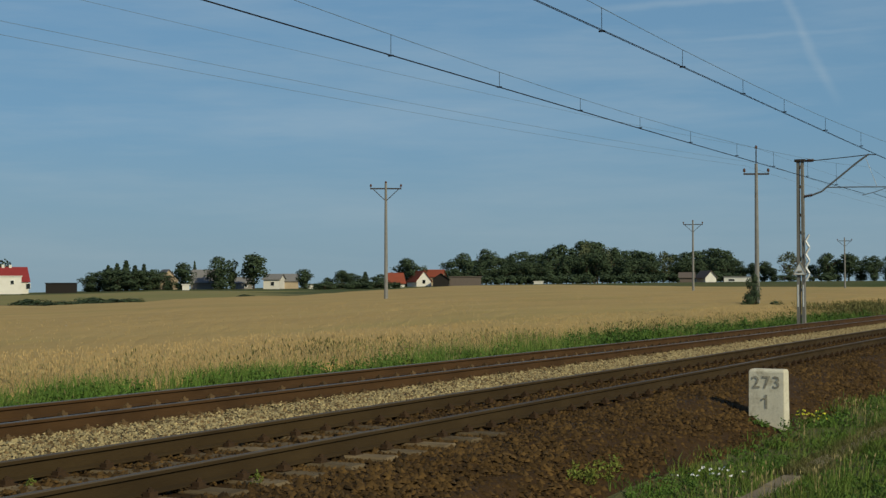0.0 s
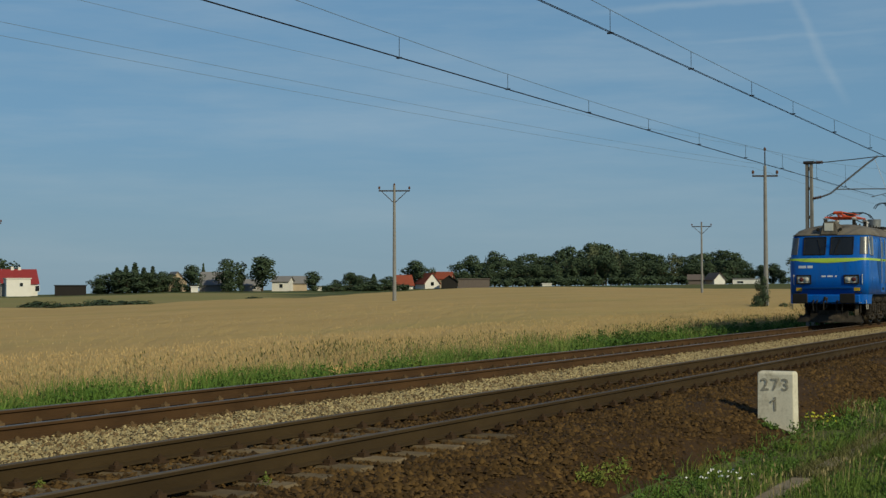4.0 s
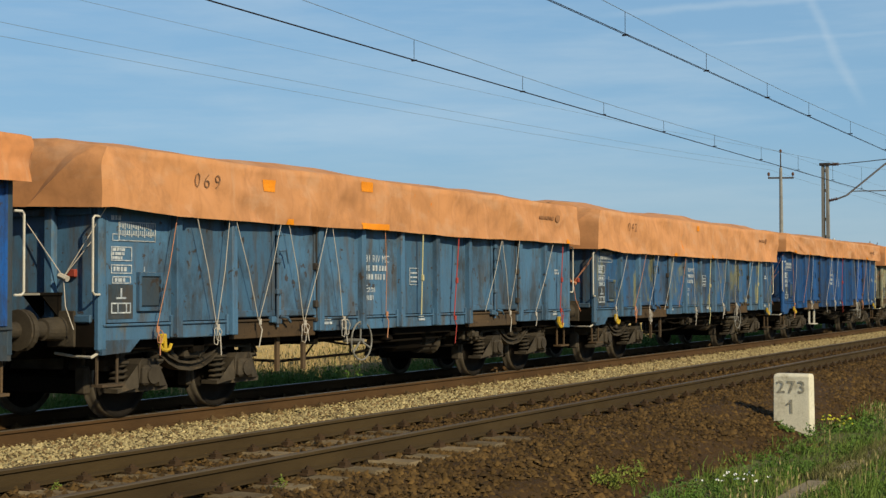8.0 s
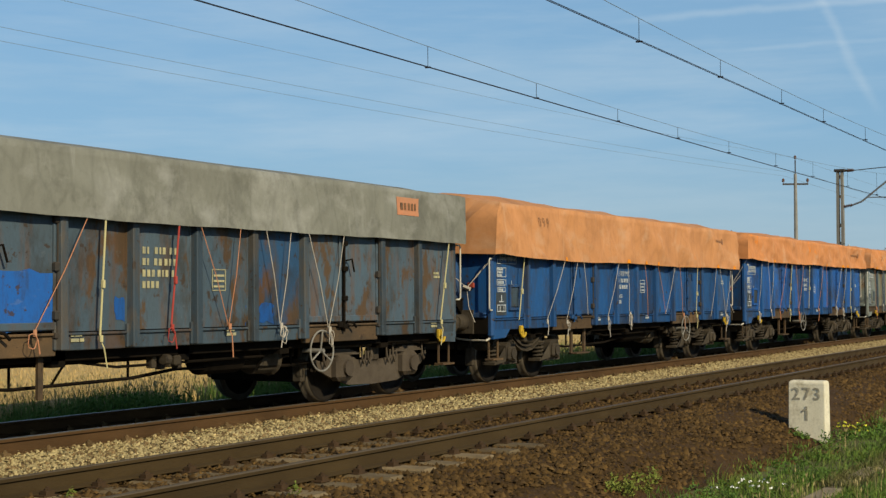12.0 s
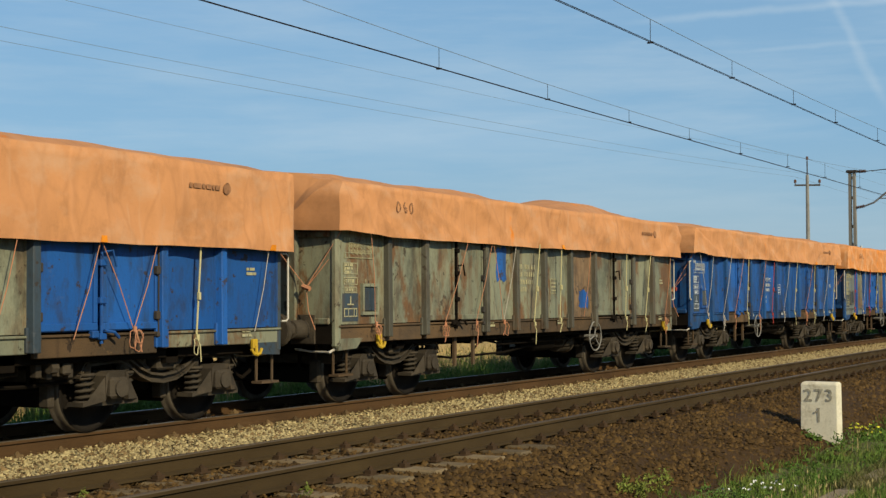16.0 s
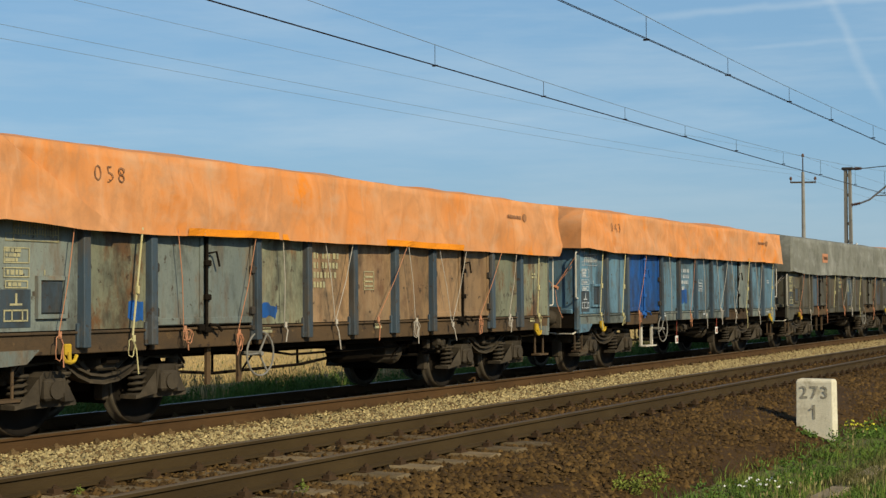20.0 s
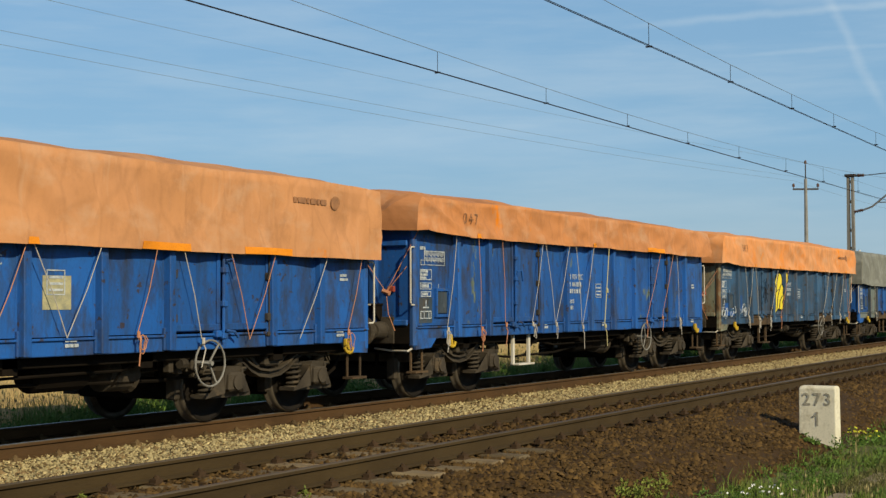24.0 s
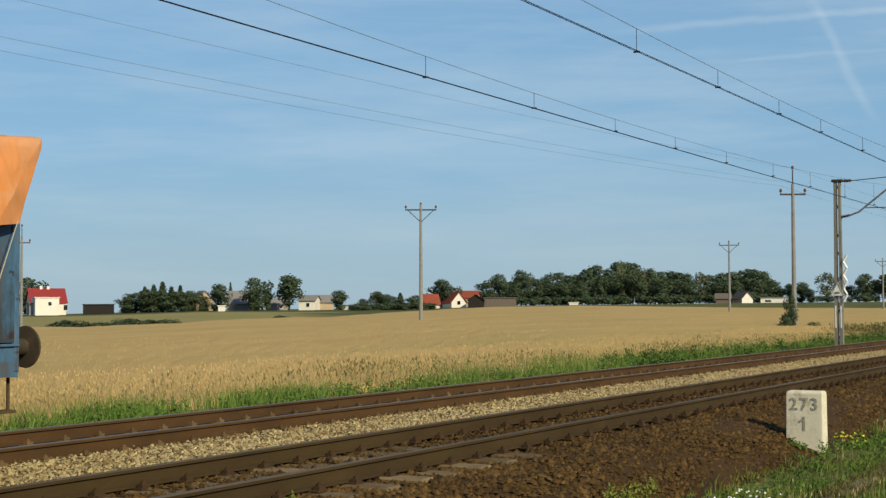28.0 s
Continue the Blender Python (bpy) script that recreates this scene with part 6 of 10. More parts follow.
def wagon(n, fields, post, sill, tarp, label, number="", hem=2.36, bulge=0.12, hand_u=6.0, end="k", plate=False, marks="white_mark", white_steps=False,
          patch=None, bulk=None, riv=False, strips=(), mended=(), cards=(), few=False):
    """An open box wagon under a tarpaulin: fields names the paint of each of its twelve side fields."""
    rng = random.Random(100 + n)
    t = thing("open_wagon", label, "freight wagon", "wagons of the train")
    mk = M[marks]
    piece("underframe", once("under", underframe_mesh), t)
    for i, (a, b, leaf) in enumerate(FIELDS):
        c = fields[i]
        w = round(b - a, 3)
        for s in (-1, 1):
            at = pose(a, SIDE, 0) if s < 0 else pose(b, -SIDE, 0, 0, 0, 180)
            if leaf:
                d = piece("door_leaf", once(("door", w, c), lambda: door_mesh(w, P[c])), t, at)
            else:
                d = piece("side_panel", once(("panel", w, c), lambda: panel_mesh(w, P[c])), t, at)
            if leaf and s < 0:
                piece("door_hinge", once("hinge", hinge_mesh), d, pose(0.06 if i in (2, 8) else w - 0.06, 0, 0))
            if leaf and s < 0 and i in (3, 9):
                piece("door_latch", once(("latch", c if c in "bndtrpha" else "x"), lambda: latch_mesh(P[c] if c in "bndtrpha" else M["under"])), d, pose(0, 0, 0))
    for u, i in POSTS:
        lo = 0.93
        # a post between two fields of one blue has their paint
        pc = fields[i] if post == "x" and fields[i] == fields[i - 1] and fields[i] in "bnda" else post
        for s in (-1, 1):
            piece("side_post", once(("post", pc), lambda: post_mesh(P[pc], lo)), t, pose(u, s * abs(SIDE), 0, 0, 0, 0 if s < 0 else 180))
    for x, rz in ((0.64, 0), (13.40, 180)):
        put_end(t, end, pose(x, 0, 0, 0, 0, rz))
    for a, b, c in ((0.66, 2.88, sill), (2.96, 4.80, "b" if sill == "b" else "u"), (4.88, 9.16, sill), (9.24, 11.08, "b" if sill == "b" else "u"), (11.16, 13.38, sill)):
        for s in (-1, 1):
            def make():
                bm = bmesh.new()
                box(bm, 0, b - a, 0, 0.05, 0.92 if c != "u" else 0.87, LOW - 0.012, 0.008)
                box(bm, 0, b - a, -0.03, 0.02, LOW - 0.04, LOW - 0.012, 0.006)
                return finish(bm, "side_sill", P[c] if c != "u" else M["sill_brown"])
            piece("side_sill", once(("sill", round(b - a, 3), c), make), t, pose(a, SIDE - 0.01, 0) if s < 0 else pose(b, -SIDE + 0.01, 0, 0, 0, 180))

    def corner():
        bm = bmesh.new()
        a = [bm.verts.new((x, 0, z)) for x, z in ((0, 0.93), (0.62, 0.93), (0.45, 0.79), (0, 0.77))]
        b = [bm.verts.new((v.co.x, 0.05, v.co.z)) for v in a]
        bm.faces.new(a)
        bm.faces.new(b[::-1])
        for i in range(4):
            bm.faces.new((a[i], a[(i + 1) % 4], b[(i + 1) % 4], b[i]))
        return finish(bm, "corner_gusset", P[end])
    piece("corner_gusset", once(("gus", end), corner), t, pose(0.66, SIDE - 0.012, 0))
    piece("corner_gusset", once(("gus2", end), lambda: mirrored(CACHE[("gus", end)])), t, pose(13.38, SIDE - 0.012, 0))
    for u in (2.52, 11.52):
        put_bogie(t, u, plate)
    for u, rz in ((0.62, 0), (13.42, 180)):
        for s in (-0.875, 0.875):
            piece("buffer", once("buffer", buffer_mesh), t, pose(u, s, 1.055, 0, 0, rz))
        piece("coupling", once("hook", hook_mesh), t, pose(u, 0, 0, 0, 0, rz))
        piece("shunter_handle", once("shunt", shunter_bar_mesh), t, pose(u, -0.95, 0.78, 0, 0, rz))
    if riv:
        piece("end_step", once("estep", end_step_mesh), t, pose(0.62, -0.72, 1.42))
        piece("lamp_bracket", once("lampb", lambda: box_mesh("lamp_bracket", M["red_box"], -0.05, 0.0, -0.06, 0.06, 0, 0.09, bevel=0.012)), t, pose(0.64, -1.02, 1.62))
    top = min(2.28, hem - 0.02)
    if n % 4 != 0:
        piece("handrail", once("hrail2", lambda: mirrored(once("hrail", rail_mesh))), t, pose(0.64, -1.41, top))
    if n != 27:
        piece("handrail", once("hrail", rail_mesh), t, pose(13.40, -1.41, top))
    piece("footstep", once("step", step_mesh), t, pose(13.2, -1.3, 0.42))
    piece("footstep", once("step", step_mesh), t, pose(0.86, -1.3, 0.42))
    piece("air_tank", once("tank", brake_tank_mesh), t, pose(8.0 + rng.uniform(-0.3, 0.3), -0.85, 0.70))
    piece("brake_cylinder", once("cyl", brake_cylinder_mesh), t, pose(9.0 + rng.uniform(-0.2, 0.2), -0.8, 0.66))
    piece("brake_valve", once("valve", weigh_valve_mesh), t, pose(rng.choice((6.8, 9.75)), -1.15, 0.66))
    piece("brake_rod", once("brod", brake_rod_mesh), t)
    piece("hand_brake_wheel", once("hwheel", handwheel_mesh), t, pose(hand_u, -1.46, 0.76, 0, rng.uniform(0, 90), 0))
    for u in (1.62, 12.8):
        piece("roping_hook", once("anchor", anchor_mesh), t, pose(u, SIDE - 0.04, 0.86) @ Matrix.Diagonal((0.78, 0.8, 0.8, 1)))
    for u in (4.1, 4.7):
        def hanger():
            bm = bmesh.new()
            box(bm, -0.035, 0.035, -0.02, 0.02, 0.42, 0.95)
            return finish(bm, "step_hanger", M["white_bar"] if white_steps else M["sill_brown"])
        piece("step_hanger", once(("hang", white_steps), hanger), t, pose(u, -1.28, 0))
    def tread():
        bm = bmesh.new()
        box(bm, 0, 0.6, -0.12, 0.06, 0.40, 0.43, 0.005)
        return finish(bm, "step_tread", M["white_bar"] if white_steps else M["sill_brown"])
    if white_steps or rng.random() < 0.5:
        piece("step_tread", once(("tread", white_steps), tread), t, pose(4.1, -1.28, 0))
    # marks
    y = SIDE - 0.004
    piece("marking", once(("em", marks), lambda: end_marks(mk)), t, pose(0.70, y, 0))
    piece("marking", once(("am", "plate"), lambda: plate_bg()), t, pose(0.74, y + 0.001, 0))
    piece("marking", once(("am", marks), lambda: axle_marks(mk)), t, pose(0.70, y - 0.004, 0))
    piece("hatch", once(("flap", fields[0]), lambda: flap_mesh(P[fields[0]])), t, pose(1.22, SIDE, 1.24))
    # dark paint on the inner flap stands in for the shade of its recess
    piece("hatch_flap", once("hflap", lambda: box_mesh("hatch_flap", P["x"], 0.055, 0.365, -0.03, 0.0, 0.055, 0.385, bevel=0.012)), t, pose(1.22, SIDE, 1.24))
    for a, z in ((6.0, min(1.74, hem - 0.34)),):
        if riv:
            for text, dz in (("31 RIV MC", 0.18), ("Eaos", -0.25)):
                me = once(("txt", text, marks), lambda: lettering(text, 0.15, mk, "marking", 0.002))
                piece("marking", me, t, pose(6.09 + (0.34 if dz > 0 else 0.14), y, z + dz))
            def nm():
                bm = bmesh.new()
                bars(bm, [(0.05, 0.03, -0.06, 0.05, 0.05, -0.02, 0.05, 0.05, 0.05), (0.05, 0.05, 0.05, -0.02, 0.05, 0.03, 0.05, -0.02, 0.05)], 0.0, 0.11, 0.08, 0.045)
                bars(bm, [(0.05, 0.02, 0.05, 0.02)], 0.0, -0.32, 0.07, 0.03)
                return finish(bm, "marking", mk)
            for me in once(("nm2", marks), lambda: islands(nm())):
                piece("number_bar", me, t, pose(6.09, y, z - 0.02))
        else:
            for me in once(("nm", marks), lambda: islands(number_marks(mk))):
                piece("number_bar", me, t, pose(6.12, y, z))
    piece("marking", once(("gm", marks), lambda: grid_mark(mk)), t, pose(7.35, y, 1.55))
    for u, z in ((12.7, 1.75), (5.0, 1.0), (7.6, 1.0), (1.8, 1.0), (12.6, 1.0)):
        piece("marking", once(("tm", marks), lambda: tiny_marks(mk)), t, pose(u, SIDE - (0.02 if z < LOW else 0.006), z))
    if patch:
        for u, w, z, h, c in patch:
            bm = bmesh.new()
            front = y - (0.034 if c == "splash_white" else 0.016 if 2.9 < u < 4.84 or 9.2 < u < 11.1 else 0.001)
            if c not in P:
                box(bm, u, u + w, front, y + 0.003, z, z + h)
            else:
                # ragged edges, as slapped on with a roller
                rim = [(u + w * k / 5, z) for k in range(5)] + [(u + w, z + h * k / 4) for k in range(4)] + [(u + w - w * k / 5, z + h) for k in range(5)] + [(u, z + h - h * k / 4) for k in range(4)]
                rim = [(a + rng.uniform(-0.03, 0.03), b + rng.uniform(-0.035, 0.035)) for a, b in rim]
                lay = [[bm.verts.new((a, d, b)) for a, b in rim] for d in (front, y + 0.003)]
                bm.faces.new(lay[0])
                for k in range(len(rim)):
                    bm.faces.new((lay[0][k], lay[1][k], lay[1][(k + 1) % len(rim)], lay[0][(k + 1) % len(rim)]))
            part("paint_patch", bm, P[c] if c in P else M[c], t)
    for u, z in cards:
        bm = bmesh.new()
        box(bm, u - 0.075, u + 0.075, -1.405, -1.395, z - 0.08, z + 0.08)
        card = part("label_card", bm, M["rag"], t, "white cardboard label hung under the sill")
        bm = bmesh.new()
        rod(bm, (u, -1.40, z + 0.06), (u + 0.02, -1.40, 0.95), 0.006, 5)
        box(bm, u - 0.03, u + 0.03, -1.415, -1.40, z - 0.05, z + 0.04)
        part("card_clip", bm, M["red_box"], card, "red clip")
    # sheet and lashings
    c = part_mesh("tarpaulin", tarp_mesh(rng, TARP[tarp], hem, rng.uniform(0.4, 1.2), bulge, 0.70 if n == 27 else 0.08, 0.25 if tarp == "e" else 1.0, 12.88 if n == 27 else 13.44), t,
                  "weathered grey tarpaulin tied over the load" if tarp == "e" else "faded orange tarpaulin tied over the load")
    skin, foot = CACHE["skin"], CACHE["foot"]
    if number:
        me = once(("num", number), lambda: lettering(number, 0.25, M["stencil_ink"], "stencil", 0.002, -0.004, 1.45))
        part_mesh("stencil", draped(me, 2.3 if n < 9 else 2.12, 2.76, skin), c)
    if tarp != "e":
        def badge():
            bm = bmesh.new()
            bars(bm, [(0.05, 0.13, 0.05, 0.10, 0.05, 0.09)], 0, 0.055, 0.055, 0.02)
            return finish(bm, "badge", M["badge_ink"])

        def emblem():
            bm = bmesh.new()
            lathe(bm, [(-0.003, 0.07), (0.003, 0.07)], (0.70, -0.004, 0.03), "y", 16)
            return finish(bm, "emblem", M["badge_ink"])
        if n != 23:
            for name, me in [("badge_bar", bar) for bar in once("badge", lambda: islands(badge()))] + [("emblem", once("emblem", emblem))]:
                part_mesh(name, draped(me, 11.75 if n < 9 else 11.42, 2.74, skin, 1.3 if n > 21 else 1.0), c)
    else:
        pu, q = (bulk if bulk else 11.7) + 0.2, 6
        bm = bmesh.new()
        g = [[bm.verts.new((pu + 0.62 * i / q, skin(pu + 0.62 * i / q, hem + 0.36 + 0.26 * j / 4) - 0.007, hem + 0.36 + 0.26 * j / 4)) for i in range(q + 1)] for j in range(5)]
        for p, r in zip(g, g[1:]):
            for i in range(q):
                bm.faces.new((p[i], p[i + 1], r[i + 1], r[i]))
        pl = part("sewn_patch", bm, M["rope_orange"], c, "faded orange sewn-on patch")
        bm = bmesh.new()
        bars(bm, [(0.07, 0.05, -0.02, 0.06, 0.05, 0.04)], 0.0, 0.0, 0.10, 0.02, 0.0)
        part_mesh("patch_mark", draped(finish(bm, "patch_mark", M["black_mark"]), pu + 0.1, hem + 0.54, skin), pl)
    for u, z, w, h in mended:
        bm = bmesh.new()
        g = [[bm.verts.new((u + w * i / 4, skin(u + w * i / 4, z + h * r / 3) - 0.010, z + h * r / 3)) for i in range(5)] for r in range(4)]
        for p, r in zip(g, g[1:]):
            for i in range(4):
                bm.faces.new((p[i], p[i + 1], r[i + 1], r[i]))
        part("mended_patch", bm, M["bright_strip"], c, "bright orange mended patch")
    for u, w, m in strips:
        bm = bmesh.new()
        q = 16
        g = [[bm.verts.new((u + w * i / q, skin(u + w * i / q, foot(u + w * i / q) + dz) - 0.008, foot(u + w * i / q) + dz)) for i in range(q + 1)] for dz in (0.005, 0.05, 0.09)]
        for p, r in zip(g, g[1:]):
            for i in range(q):
                bm.faces.new((p[i], p[i + 1], r[i + 1], r[i]))
        part("hem_strip", bm, M[m], c, "teal repair strip" if m == "teal_strip" else "bright orange repair strip")
    tab = random.Random(900 + n)
    cord = "rope_orange" if n in (11, 12, 13, 14, 25, 26) else "rope_white"
    hooks = [1.45, 2.55, 3.4, 4.4, 5.35, 6.5, 7.55, 8.6, 9.7, 10.6, 11.65, 12.75]
    for u in hooks:
        way = rng.random()
        if way < 0.08 or (few and rng.random() < 0.45):
            continue
        low_z = rng.uniform(1.0, 1.14)
        if way < 0.30:
            kind = rng.choice(("strap_red", "strap_yellow", "strap_yellow"))
            pulls = [(kind, u + rng.uniform(-0.05, 0.22))]
        elif way < 0.47:
            kind = rng.choice((cord, "rope_white", "rope_orange"))
            pulls = [(kind, u - rng.uniform(0.3, 0.62)), (rng.choice(("rope_white", kind)), u + rng.uniform(0.15, 0.55))]
        else:
            kind = rng.choice((cord, "rope_orange", "rope_white"))
            pulls = [(kind, u + rng.choice((1, 1, 1, -0.5)) * rng.uniform(0.15, 0.8))]
        for k, (kind, top_u) in enumerate(pulls):
            strap = kind.startswith("strap")
            if tarp != "e" and tab.random() < 0.28 and 0.9 < top_u < 13.1:
                hem_tab(c, top_u, tab.uniform(0.08, 0.2), skin, foot)
            part_mesh("tie_strap" if strap else "tie_rope", rope_mesh(rng, M[kind], min(max(top_u, 0.75), 13.3), hem + 0.06, u, low_z, k == 0 and rng.random() < 0.85, strap), t)
    # lashing round the front end
    bm = bmesh.new()
    for a in ((0.66, -1.46, hem + 0.05), (0.58, -0.2, hem + 0.1), (0.6, -1.3, 2.0)):
        pipe(bm, [a, (0.5, -1.0, 1.62)], 0.006, 5)
    pipe(bm, [(0.5, -1.0, 1.62), (0.48, -1.05, 1.3), (0.5, -1.15, 1.05)], 0.006, 5)
    rod(bm, (0.5, -1.06, 1.6), (0.5, -0.94, 1.64), 0.035, 6)
    part("end_lashing", bm, M[rng.choice(("rope_white", "rope_orange"))], t)
    return t


def plate_bg():
    bm = bmesh.new()
    box(bm, 0.02, 0.42, -0.003, 0.0, 1.16, 1.54)
    return finish(bm, "marking", P["x"])


def part_mesh(name, me, parent, label=""):
    ob = new(name, me)
    ob.parent = parent
    return tagged(ob, label)


def mirrored(me):
    c = me.copy()
    c.transform(Matrix.Diagonal((-1, 1, 1, 1)))
    c.flip_normals()
    return c


